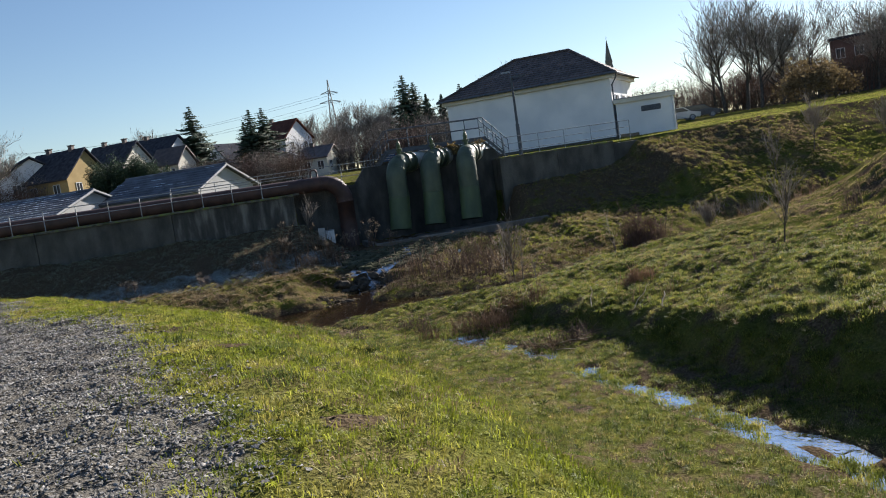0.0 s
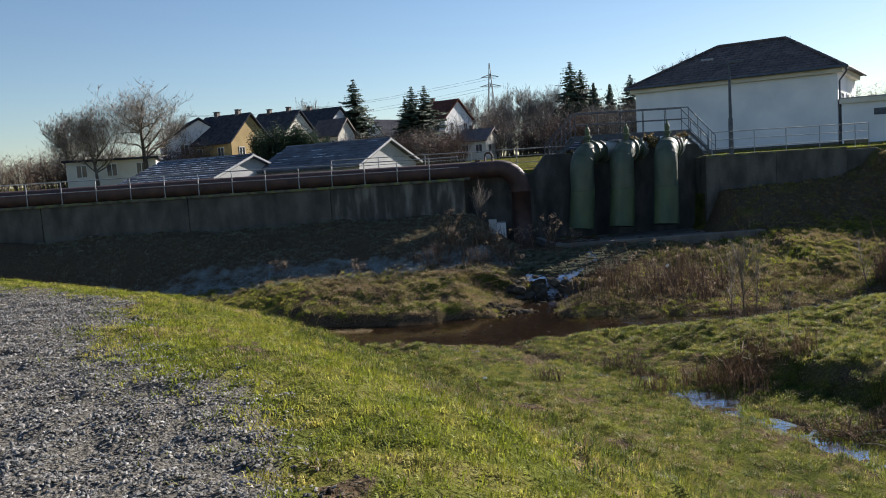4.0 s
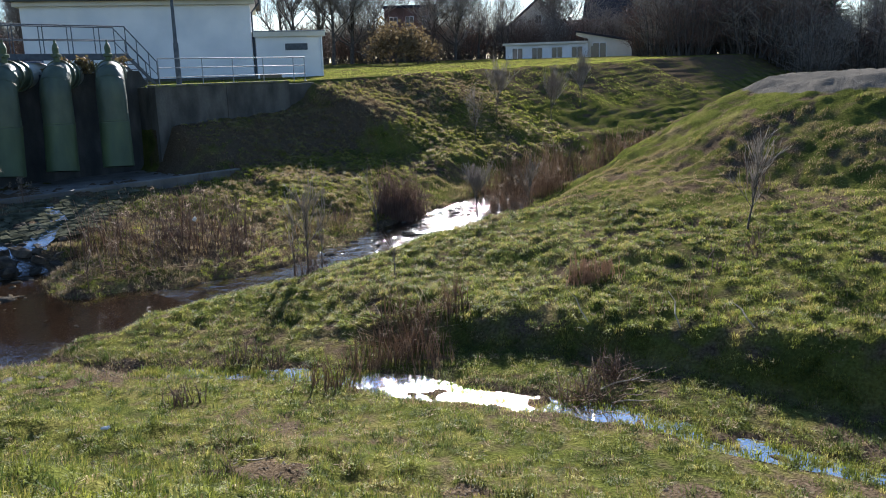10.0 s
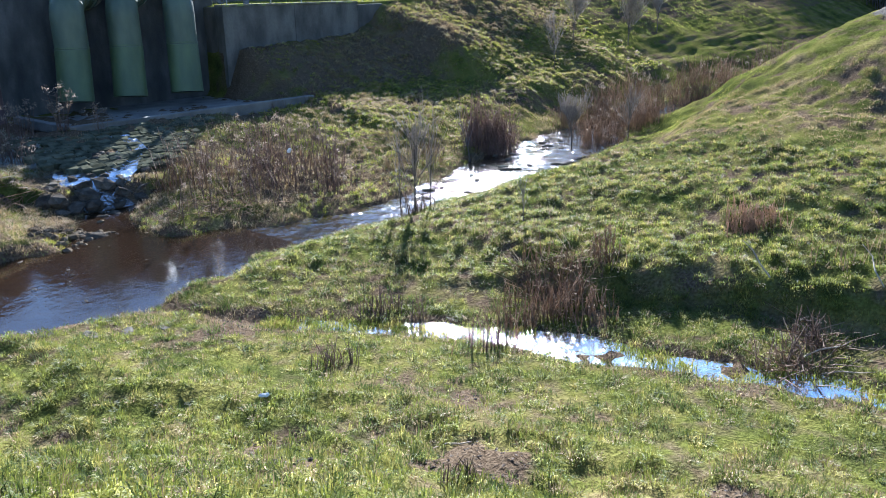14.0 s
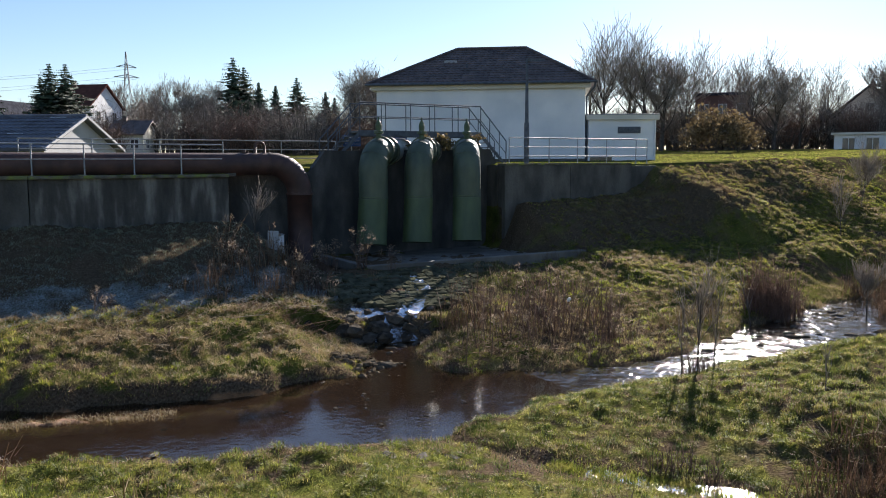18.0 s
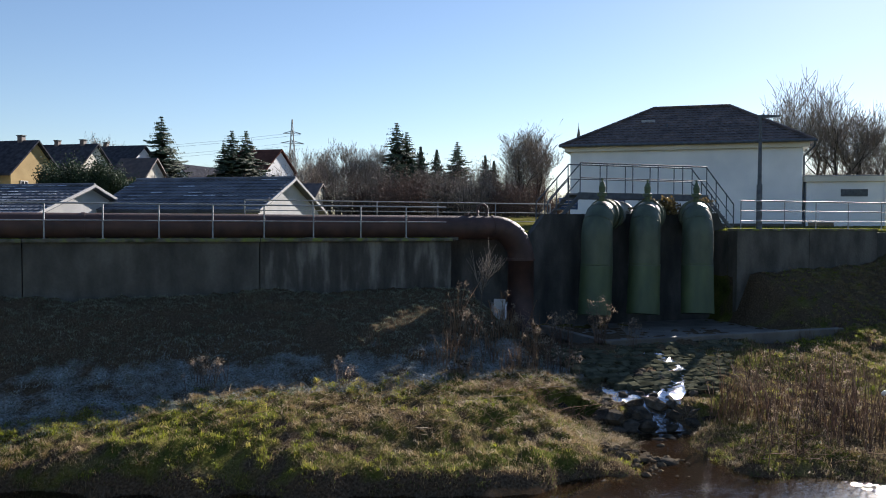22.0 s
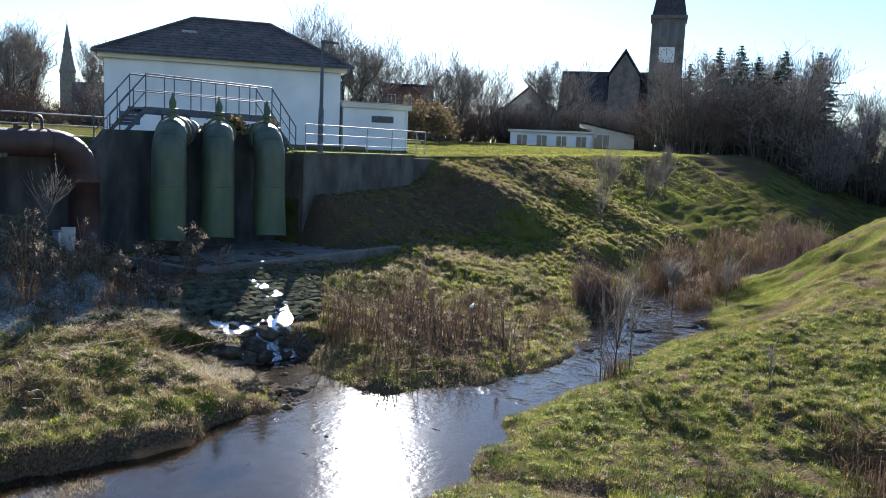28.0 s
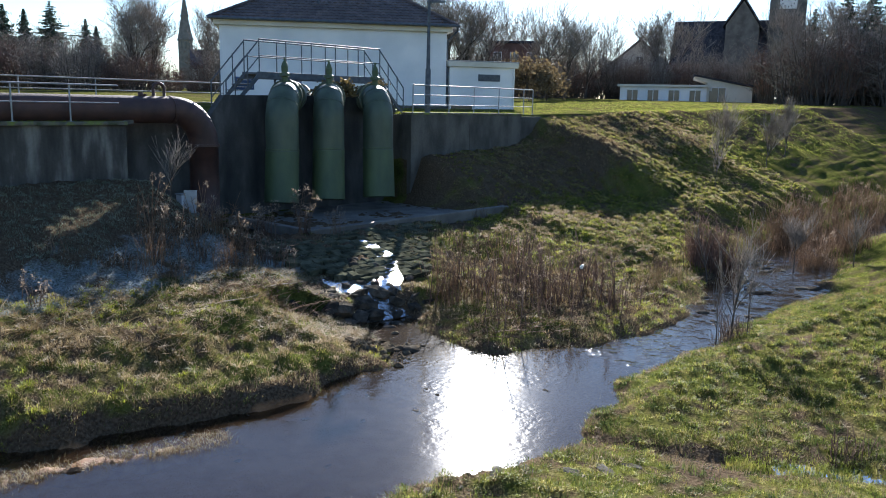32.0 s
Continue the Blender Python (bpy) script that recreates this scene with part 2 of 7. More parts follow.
def ground_material():
    """Turf, soil, gravel, silt and rime, mixed by what lies where; soil also paints shade in hollows."""
    m = bpy.data.materials.new("ground_cover")
    m.use_nodes = True
    t = m.node_tree
    p = t.nodes["Principled BSDF"]
    geo = t.nodes.new("ShaderNodeNewGeometry")

    def noise_of(scale, detail=5):
        n = t.nodes.new("ShaderNodeTexNoise")
        n.inputs["Scale"].default_value, n.inputs["Detail"].default_value = scale, detail
        t.links.new(geo.outputs["Position"], n.inputs["Vector"])
        return n.outputs["Fac"]

    def ramp(fac, stops):
        r = t.nodes.new("ShaderNodeValToRGB")
        for e, (at, col) in zip(r.color_ramp.elements, (stops[0], stops[-1])):
            e.position, e.color = at, (*col, 1)
        for at, col in stops[1:-1]:
            r.color_ramp.elements.new(at).color = (*col, 1)
        t.links.new(fac, r.inputs[0])
        return r.outputs[0]

    def blend(fac, a, b, kind="MIX", amount=None):
        x = t.nodes.new("ShaderNodeMix")
        x.data_type, x.blend_type = "RGBA", kind
        if fac is None:
            x.inputs["Factor"].default_value = amount
        else:
            t.links.new(fac, x.inputs["Factor"])
        t.links.new(a, x.inputs["A"])
        t.links.new(b, x.inputs["B"])
        return x.outputs["Result"]

    def mask(name):
        a = t.nodes.new("ShaderNodeAttribute")
        a.attribute_name = name
        mu = t.nodes.new("ShaderNodeMath")
        mu.operation = "MULTIPLY_ADD"
        t.links.new(rough_noise, mu.inputs[0])
        mu.inputs[1].default_value = 1.1
        mu.inputs[2].default_value = -0.55
        ad = t.nodes.new("ShaderNodeMath")
        ad.operation = "ADD"
        t.links.new(a.outputs["Fac"], ad.inputs[0])
        t.links.new(mu.outputs[0], ad.inputs[1])
        r = t.nodes.new("ShaderNodeMapRange")
        r.inputs["From Min"].default_value, r.inputs["From Max"].default_value = 0.35, 0.65
        t.links.new(ad.outputs[0], r.inputs["Value"])
        return r.outputs[0]

    rough_noise = noise_of(1.7, 7)
    fine = noise_of(22, 5)
    grit = noise_of(60, 3)
    turf = ramp(noise_of(0.9, 8), [(0.3, (0.045, 0.052, 0.018)), (0.46, (0.088, 0.098, 0.024)), (0.58, (0.125, 0.12, 0.036)), (0.72, (0.17, 0.135, 0.07))])
    speck = ramp(fine, [(0.35, (0.32, 0.32, 0.3)), (0.65, (0.68, 0.68, 0.66))])
    turf = blend(None, turf, speck, "OVERLAY", 0.8)
    stone = ramp(grit, [(0.3, (0.045, 0.042, 0.037)), (0.5, (0.115, 0.107, 0.094)), (0.7, (0.23, 0.213, 0.185))])
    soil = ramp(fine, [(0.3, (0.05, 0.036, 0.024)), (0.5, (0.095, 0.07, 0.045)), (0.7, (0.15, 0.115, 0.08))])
    silt = ramp(rough_noise, [(0.35, (0.17, 0.085, 0.04)), (0.65, (0.33, 0.19, 0.1))])
    rime = ramp(fine, [(0.35, (0.09, 0.11, 0.085)), (0.65, (0.36, 0.40, 0.41))])
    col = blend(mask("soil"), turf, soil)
    col = blend(mask("rime"), col, rime)
    col = blend(mask("silt"), col, silt)
    col = blend(mask("gravel"), col, stone)
    t.links.new(col, p.inputs["Base Color"])
    p.inputs["Roughness"].default_value = 0.85
    p.inputs["Specular IOR Level"].default_value = 0.0
    b = t.nodes.new("ShaderNodeBump")
    b.inputs["Strength"].default_value, b.inputs["Distance"].default_value = 0.9, 0.05
    t.links.new(fine, b.inputs["Height"])
    b2 = t.nodes.new("ShaderNodeBump")
    b2.inputs["Strength"].default_value, b2.inputs["Distance"].default_value = 0.6, 0.015
    t.links.new(grit, b2.inputs["Height"])
    t.links.new(b.outputs[0], b2.inputs["Normal"])
    t.links.new(b2.outputs[0], p.inputs["Normal"])
    return m


def water_material(name, ripple, scale, deep, height=0.02, patch=0.9, rough=0.07, ior=1.75, murk=0.55, clear=(0.82, 0.7, 0.52)):
    """Clear shallow water: a glossy surface over the stream bed."""
    m = bpy.data.materials.new(name)
    m.use_nodes = True
    t = m.node_tree
    p = t.nodes["Principled BSDF"]
    geo = t.nodes.new("ShaderNodeNewGeometry")
    n1, n2 = t.nodes.new("ShaderNodeTexNoise"), t.nodes.new("ShaderNodeTexNoise")
    n1.inputs["Scale"].default_value, n2.inputs["Scale"].default_value = scale, patch
    n1.inputs["Detail"].default_value = 3
    t.links.new(geo.outputs["Position"], n1.inputs["Vector"])
    t.links.new(geo.outputs["Position"], n2.inputs["Vector"])
    mu = t.nodes.new("ShaderNodeMath")
    mu.operation = "MULTIPLY"
    pt = t.nodes.new("ShaderNodeMapRange")
    pt.inputs["From Min"].default_value, pt.inputs["From Max"].default_value = 0.4, 0.62
    pt.inputs["To Min"].default_value, pt.inputs["To Max"].default_value = 0.18, 0.9
    t.links.new(n1.outputs["Fac"], mu.inputs[0])
    t.links.new(n2.outputs["Fac"], pt.inputs["Value"])
    t.links.new(pt.outputs[0], mu.inputs[1])
    b = t.nodes.new("ShaderNodeBump")
    b.inputs["Strength"].default_value, b.inputs["Distance"].default_value = ripple, height
    t.links.new(mu.outputs[0], b.inputs["Height"])
    t.links.new(b.outputs[0], p.inputs["Normal"])
    p.inputs["Base Color"].default_value = (*deep, 1)
    p.inputs["Roughness"].default_value, p.inputs["IOR"].default_value = 0.04, 1.33
    tr, mix = t.nodes.new("ShaderNodeBsdfTransparent"), t.nodes.new("ShaderNodeMixShader")
    tr.inputs["Color"].default_value = (*clear, 1)
    gl, fr, top = t.nodes.new("ShaderNodeBsdfGlossy"), t.nodes.new("ShaderNodeFresnel"), t.nodes.new("ShaderNodeMixShader")
    gl.inputs["Roughness"].default_value = rough
    fr.inputs["IOR"].default_value = ior
    t.links.new(b.outputs[0], gl.inputs["Normal"])
    t.links.new(b.outputs[0], fr.inputs["Normal"])
    mix.inputs[0].default_value = murk
    di = t.nodes.new("ShaderNodeBsdfDiffuse")
    di.inputs["Color"].default_value = (*deep, 1)
    t.links.new(tr.outputs[0], mix.inputs[1])
    t.links.new(di.outputs[0], mix.inputs[2])
    t.links.new(fr.outputs[0], top.inputs[0])
    t.links.new(mix.outputs[0], top.inputs[1])
    t.links.new(gl.outputs[0], top.inputs[2])
    t.links.new(top.outputs[0], t.nodes["Material Output"].inputs[0])
    return m


GROUND = ground_material()
WATER = water_material("stream_water", 0.28, 8.0, (0.1, 0.06, 0.035), ior=1.6, murk=0.16, clear=(0.85, 0.75, 0.6))
WATER_F = water_material("running_water", 1.0, 17.0, (0.06, 0.055, 0.045), 0.045, 4.0, 0.16, 1.33)
WATER_L = water_material("trickling_water", 0.65, 11.0, (0.05, 0.045, 0.03), 0.03, 2.5, 0.08, 1.36)
WATER_R = water_material("rippled_water", 1.0, 7.0, (0.04, 0.03, 0.02), 0.032, 2.2)


# ---- mesh helpers ----
def mesh_of(name, verts, faces, material, smooth=False):
    me = bpy.data.meshes.new(name)
    me.from_pydata([tuple(v) for v in verts], [], [tuple(f) for f in faces])
    me.materials.append(material)
    if smooth:
        me.polygons.foreach_set("use_smooth", [True] * len(me.polygons))
    me.update()
    return me


def soup(name, verts, sizes, idx, material):
    """A large mesh straight from arrays: vertices, corners per face, corner indices."""
    me = bpy.data.meshes.new(name)
    me.vertices.add(len(verts))
    me.vertices.foreach_set("co", np.ascontiguousarray(verts, dtype=np.float32).ravel())
    me.loops.add(len(idx))
    me.loops.foreach_set("vertex_index", np.ascontiguousarray(idx, dtype=np.int32))
    me.polygons.add(len(sizes))
    starts = np.concatenate([[0], np.cumsum(sizes)[:-1]]).astype(np.int32)
    me.polygons.foreach_set("loop_start", starts)
    me.materials.append(material)
    me.update(calc_edges=True)
    return me


def thing(name, label, category, at=(0, 0, 0), turn=0, group="", kind=""):
    ob = new(name)
    ob.empty_display_size = 0.2
    ob.matrix_basis = pose(*at, 0, 0, turn)
    return tagged(ob, label, category, group, kind)


def part(name, bm, material, parent=None, label="", smooth=False):
    me = bpy.data.meshes.new(name)
    bm.normal_update()
    bm.to_mesh(me)
    bm.free()
    me.materials.append(material)
    if smooth:
        me.polygons.foreach_set("use_smooth", [len(f.vertices) < 5 for f in me.polygons])
    ob = new(name, me)
    if parent:
        ob.parent = parent
    return tagged(ob, label)


def box(x0, x1, y0, y1, z0, z1, bevel=0.0, bm=None):
    bm = bm or bmesh.new()
    vs = bmesh.ops.create_cube(bm, size=1.0)["verts"]
    bmesh.ops.scale(bm, vec=(x1 - x0, y1 - y0, z1 - z0), verts=vs)
    bmesh.ops.translate(bm, vec=((x0 + x1) / 2, (y0 + y1) / 2, (z0 + z1) / 2), verts=vs)
    if bevel:
        es = {e for v in vs for e in v.link_edges}
        bmesh.ops.bevel(bm, geom=list(es), offset=bevel, segments=2, affect="EDGES", profile=0.5)
    return bm


def tube(points, radius, sides=10, bm=None, caps=True):
    """A round bar or pipe along points; radius is a number or one per point."""
    bm = bm or bmesh.new()
    pts = [Vector(p) for p in points]
    rad = radius if isinstance(radius, (list, tuple)) else [radius] * len(pts)
    rings, up = [], None
    for i, p in enumerate(pts):
        d = (pts[min(i + 1, len(pts) - 1)] - pts[max(i - 1, 0)]).normalized()
        if up is None:
            up = Vector((0, 0, 1)) if abs(d.z) < 0.9 else Vector((1, 0, 0))
        a = d.cross(up).normalized()
        up = a.cross(d).normalized()
        rings.append([bm.verts.new(p + rad[i] * (math.cos(2 * math.pi * k / sides) * a + math.sin(2 * math.pi * k / sides) * up)) for k in range(sides)])
    for r, s in zip(rings, rings[1:]):
        for k in range(sides):
            bm.faces.new((r[k], r[(k + 1) % sides], s[(k + 1) % sides], s[k]))
    if caps:
        bm.faces.new(rings[0])
        bm.faces.new(list(reversed(rings[-1])))
    return bm


def extrude(outline, axis_from, axis_to, plane="xz", bm=None):
    """A prism over a flat outline."""
    bm = bm or bmesh.new()
    def lay(u, v, w):
        return {"xz": (u, w, v), "yz": (w, u, v), "xy": (u, v, w)}[plane]
    a = [bm.verts.new(lay(u, v, axis_from)) for u, v in outline]
    b = [bm.verts.new(lay(u, v, axis_to)) for u, v in outline]
    bm.faces.new(a)
    bm.faces.new(list(reversed(b)))
    for i in range(len(a)):
        j = (i + 1) % len(a)
        bm.faces.new((a[j], a[i], b[i], b[j]))
    bmesh.ops.recalc_face_normals(bm, faces=bm.faces[:])
    return bm


# ---- the lie of the land ----
BROW = [(-8.3, -400), (-8.3, -60), (-8.6, -42), (-9.0, -36), (-10.1, -30), (-11.8, -26.6), (-12.9, -24), (-14.4, -22.2), (-16.2, -20), (-19.5, -16.8), (-26, -13), (-60, -9), (-400, -9)]
FOOT = [(-1.9, -400), (-1.9, -33), (-2.35, -31), (-2.6, -29), (-2.7, -26), (-2.4, -22.5), (-2.4, -20.8), (-3.6, -19), (-5.2, -17), (-6, -15.5), (-6, -10)]
CREST = [(400, -17), (30, -18), (13.5, -20.2), (11.5, -22.5), (10, -28), (9, -41), (9, -400)]
STREAM = [(60, -13, 0.8), (30, -12, 1.0), (18, -11.4, 0.8), (12.3, -11.1, 0.7), (10, -11.9, 1.25), (7.3, -12.4, 1.35), (5.3, -12.9, 1.5), (2.6, -13.25, 0.75), (0.8, -13.4, 0.55), (-1.5, -13.6, 0.62), (-3, -13.35, 0.75), (-4.4, -13.0, 1.05), (-5.8, -13.0, 1.6), (-7.2, -12.85, 2.25), (-8.6, -12.95, 2.1), (-10.4, -12.55, 1.95), (-12.75, -11.55, 1.6), (-14.55, -10.45, 1.15), (-16.45, -9.5, 1.0), (-20, -8.0, 1.0), (-26, -7.2, 1.1), (-60, -6.9, 1.1)]
RILL = [(-2.5, -400, 0.2, -2.9), (-2.5, -45, 0.3, -2.9), (-2.6, -33.5, 0.28, -2.97), (-2.8, -31.5, 0.24, -2.99), (-3.0, -29.2, 0.13, -3.01), (-3.15, -27.5, 0.06, -3.03), (-3.4, -25.3, 0.12, -3.05), (-3.35, -24.3, 0.17, -3.06), (-3.62, -23.1, 0.2, -3.06), (-4.0, -22.0, 0.18, -3.08), (-4.2, -21.1, 0.3, -3.09), (-4.6, -19.8, 0.12, -3.09), (-5.4, -18.5, 0.1, -3.1), (-6.1, -17.5, 0.08, -3.1), (-7.0, -15.4, 0.0, -3.1)]
INFLOW = [(-2.3, -4.6, 0.3, -2.03), (-2.9, -5.7, 0.7, -2.25), (-3.6, -6.5, 0.7, -2.372), (-4.1, -7.1, 0.8, -2.468), (-4.3, -7.55, 0.6, -2.56), (-4.4, -8.3, 0.4, -3.13), (-4.8, -8.8, 0.5, -3.16), (-5.4, -10.0, 0.6, -3.17), (-5.8, -11.5, 0.8, -3.2)]
WATER_Z = -3.15


def nearest(x, y, line):
    """Distance to a polyline, signed by its right-hand side, and the widths and levels there."""
    best = np.full(x.shape, 1e9)
    sign = np.ones_like(best)
    extra = [np.zeros_like(best) for _ in line[0][2:]]
    for a, b in zip(line, line[1:]):
        dx, dy = b[0] - a[0], b[1] - a[1]
        k = np.clip(((x - a[0]) * dx + (y - a[1]) * dy) / (dx * dx + dy * dy), 0, 1)
        d = np.hypot(x - a[0] - k * dx, y - a[1] - k * dy)
        near = d < best
        best = np.where(near, d, best)
        sign = np.where(near, np.sign((x - a[0]) * dy - (y - a[1]) * dx), sign)
        for i in range(len(extra)):
            extra[i] = np.where(near, a[2 + i] + k * (b[2 + i] - a[2 + i]), extra[i])
    return best, sign, extra


def smooth(a, b, v):
    k = np.clip((v - a) / (b - a), 0, 1)
    return k * k * (3 - 2 * k)


def bumps(x, y, size, seed):
    """Soft random relief between -1 and 1."""
    g = np.random.RandomState(seed).rand(64, 64) * 2 - 1
    u, v = x / size, y / size
    i, j = np.floor(u).astype(int), np.floor(v).astype(int)
    fu, fv = u - i, v - j
    fu, fv = fu * fu * (3 - 2 * fu), fv * fv * (3 - 2 * fv)
    w = lambda a, b: g[a % 64, b % 64]
    return (w(i, j) * (1 - fu) + w(i + 1, j) * fu) * (1 - fv) + (w(i, j + 1) * (1 - fu) + w(i + 1, j + 1) * fu) * fv


def tussocks(x, y, cell, seed):
    """Round hummocks of many sizes, 0 in the hollows and up to 1 on top."""
    g = np.random.RandomState(seed).rand(3, 128, 128)
    i, j = np.floor(x / cell).astype(int), np.floor(y / cell).astype(int)
    best = np.zeros_like(x)
    for di in (-1, 0, 1):
        for dj in (-1, 0, 1):
            a, b = (i + di) % 128, (j + dj) % 128
            size = g[2][a, b]
            r2 = ((x - (i + di + g[0][a, b]) * cell) ** 2 + (y - (j + dj + g[1][a, b]) * cell) ** 2) / (cell * (0.35 + 0.45 * size)) ** 2
            best = np.maximum(best, np.clip(1 - r2, 0, 1) ** 0.7 * (0.35 + 0.65 * size))
    return best


BARE = [(-8.15, -22.65, 0.5), (-6.6, -16.9, 0.8), (-9.4, -20.8, 0.25), (-9.9, -22.3, 0.3), (-7.2, -24.6, 0.3), (-6.6, -21.2, 0.25), (-10.4, -26.4, 0.3), (-5.2, -26.0, 0.35), (-4.7, -28.6, 0.3), (-11.67, -27.74, 0.22), (-11.45, -28.3, 0.22), (-9.9, -33.4, 0.18), (-9.15, -34.75, 0.22), (-13.4, -25.2, 0.25), (-10.5, -31.8, 0.16), (-9.3, -36.4, 0.2), (-10.1, -36.1, 0.16)]


def bare(x, y):
    """Trodden or muddy spots without grass."""
    v = np.zeros_like(x)
    for a, b, r in BARE:
        v = np.maximum(v, smooth(1.3, 0.5, np.hypot(x - a, y - b) / r + 0.4 * bumps(x, y, 0.3, 19)))
    return v


def verge(y):
    """How the gravel's edge wanders along the path."""
    return np.interp(y, [-36, -32, -29.5, -28, -26, -25], [0.42, 0.36, 0.15, 0.08, 0.2, 0.3])


def crest(x, y):
    """How far a place lies outside the mound's flat top."""
    c, s, _ = nearest(x, y, CREST)
    return np.maximum(c * s, 0)


def pave(y):
    """The level of the stone-paved slope that falls from the kerb to the cascade."""
    return -1.87 - 0.19 * (-3.95 - y)


def land(x, y, detail=True):
    """The ground's height at x, y."""
    x, y = np.asarray(x, dtype=float), np.asarray(y, dtype=float)
    # the near bank: path on top, slope into the meadow
    d, s, _ = nearest(x, y, BROW)
    d = d * s
    top = np.clip(0.27 - 0.012 * (y + 36), 0.05, 0.4)
    near = top - 0.53 * (np.logaddexp(0, 2.2 * d) / 2.2)
    floor = -2.5 - 0.03 * np.clip(y + 25, 0, 10)
    z = np.logaddexp(6 * near, 6 * floor) / 6
    # across the stream: the island and the wall's foot
    left = np.interp(y, [-9.5, -8, -5.5, -4.6, -0.6], [-2.75, -2.35, -2.1, -1.9, -0.5])
    right = np.interp(y, [-12.8, -11, -9, -7, -5, -3.5, -2.4], [-2.94, -2.85, -2.74, -2.46, -2.15, -1.98, -2.0])
    left = left - np.interp(-x, [13.2, 14.6, 16.6, 18.6, 24], [0, 0.1, 0.34, 0.58, 0.9]) * smooth(-1.0, -4.5, y)
    shift = 0.8 * smooth(-4.2, -2.6, y)
    k = smooth(-5.6 - shift, -3.2 - 0.6 * shift, x)
    far = left * (1 - k) + right * k
    fs, fside, _ = nearest(x, y, STREAM)
    beyond = (fside > 0)
    z = np.where(beyond, far, z)
    # the dyke past the wall's end
    lift = 0.018 * np.clip(x - 12, 0, 60)
    head = np.interp(x, [4.5, 5.3, 9, 11.2, 12.0, 12.8], [-2.2, -0.3, -0.05, 0.15, 0.55, 1.28]) + lift
    run = np.maximum(0, -y - 0.2 + 0.5 * bumps(x, y, 3.3, 14))
    toe = np.maximum(head + 1.72, 0.1) / 0.45
    dyke = np.minimum(head - 0.45 * np.minimum(run, toe) - 0.17 * np.maximum(run - toe, 0), 1.28 + lift)
    z = np.where(beyond, np.logaddexp(7 * z, 7 * np.where(x > 4, dyke, -9)) / 7, z)
    # the paved slope below the apron's kerb
    k = smooth(-6.2, -5.5, x) * smooth(2.2, 0.8, x) * smooth(-7.95, -7.6, y) * (y < -3.7)
    z = z * (1 - k) + pave(y) * k
    # the mound on the near side
    fd, fs2, _ = nearest(x, y, FOOT)
    fd = fd * fs2
    mound = np.interp(crest(x, y), [0, 1, 3, 4.4, 7, 10.3, 12.6, 16, 20, 60], [1.1, 0.65, -0.35, -1.2, -1.62, -2.17, -2.5, -2.92, -3.02, -3.02]) + 0.035 * np.clip(-22 - y, 0, 9)
    k = smooth(0, 1.1 + 0.8 * smooth(-21, -25, y), fd + 0.3 * bumps(x, y, 1.4, 12)) * ~beyond
    z = z * (1 - k) + mound * k
    if detail:
        amp = 0.3 + 0.7 * smooth(0.2, 1.5, d)
        rough = (0.42 + 0.58 * smooth(0.4, 1.6, d)) * (1 - 0.38 * smooth(1.0, 3.5, fd) * ~beyond)
        z = z - 0.05 * amp + amp * (0.1 * bumps(x, y, 1.7, 1) + 0.05 * bumps(x, y, 0.6, 2)) + 0.19 * rough * (tussocks(x, y, 0.27, 16) - 0.35) * 0.6 + 0.045 * rough * tussocks(x, y, 0.17, 18)
    # water courses
    _, _, (hw,) = nearest(x, y, STREAM)
    e = fs - hw + 0.22 * bumps(x, y, 0.9, 4) + 0.16 * bumps(x, y, 0.37, 50)
    cut = np.where(e < 0, WATER_Z - 0.22 + 0.14 * np.exp(np.minimum(e, 0) * 2.5) + 0.05 * bumps(x, y, 0.5, 9), WATER_Z - 0.08 + (0.14 + np.where(beyond, 0.16, 0.36) * smooth(-5, -8, x)) * (1 - np.exp(-np.maximum(e, 0) / 0.2)) + np.where(beyond, 0.14 + 0.21 * smooth(-5, -8, x), 0.14) * np.maximum(e, 0) + 0.08 * np.maximum(e, 0) ** 2)
    z = np.minimum(z, cut)
    for line, depth, rise, k1, k2, k3 in ((RILL, 0.05, 0.1, 0.06, 0.02, 0.0), (INFLOW, 0.045, 0.12, 0.12, 0.1, 0.1)):
        dd, ss, (hw2, lv) = nearest(x, y, line)
        e = dd - hw2 + (0.12 if line is RILL else 0.2) * bumps(x, y, 0.5, 5)
        cut = np.where(e < 0, lv - depth + (0.12 * np.maximum(0.06 + bumps(x, y, 0.36, 56) + 0.6 * bumps(x, y, 0.8, 57), 0) * (y > -40) * (y < -21.2) if line is RILL else 0.2 * np.maximum(bumps(x, y, 0.42, 61) + 0.6 * bumps(x, y, 0.21, 62) - 0.05, 0) * (lv > -2.6)), lv - depth + rise * (1 - np.exp(-np.maximum(e, 0) / 0.2)) + k1 * np.maximum(e, 0) + (0.9 * np.maximum(e - 1.4 - 0.25 * bumps(x, y, 1.3, 71), 0) if line is RILL else 0) * (ss > 0) + np.where(ss > 0, k3, k2) * np.maximum(e, 0) ** 2 + 0.15 * np.maximum(e - 2, 0) ** 2)
        z = np.minimum(z, cut)
    # the lawn behind the wall
    back = 1.18 + 0.1 * smooth(3, 6, x) + lift + 0.012 * np.clip(y - 4, 0, 150)
    z = np.where(y > np.where((x > -6.25) & (x < 4.76), 1.55, 0.3), back + 0.02 * bumps(x, y, 1.7, 1), z)
    return z


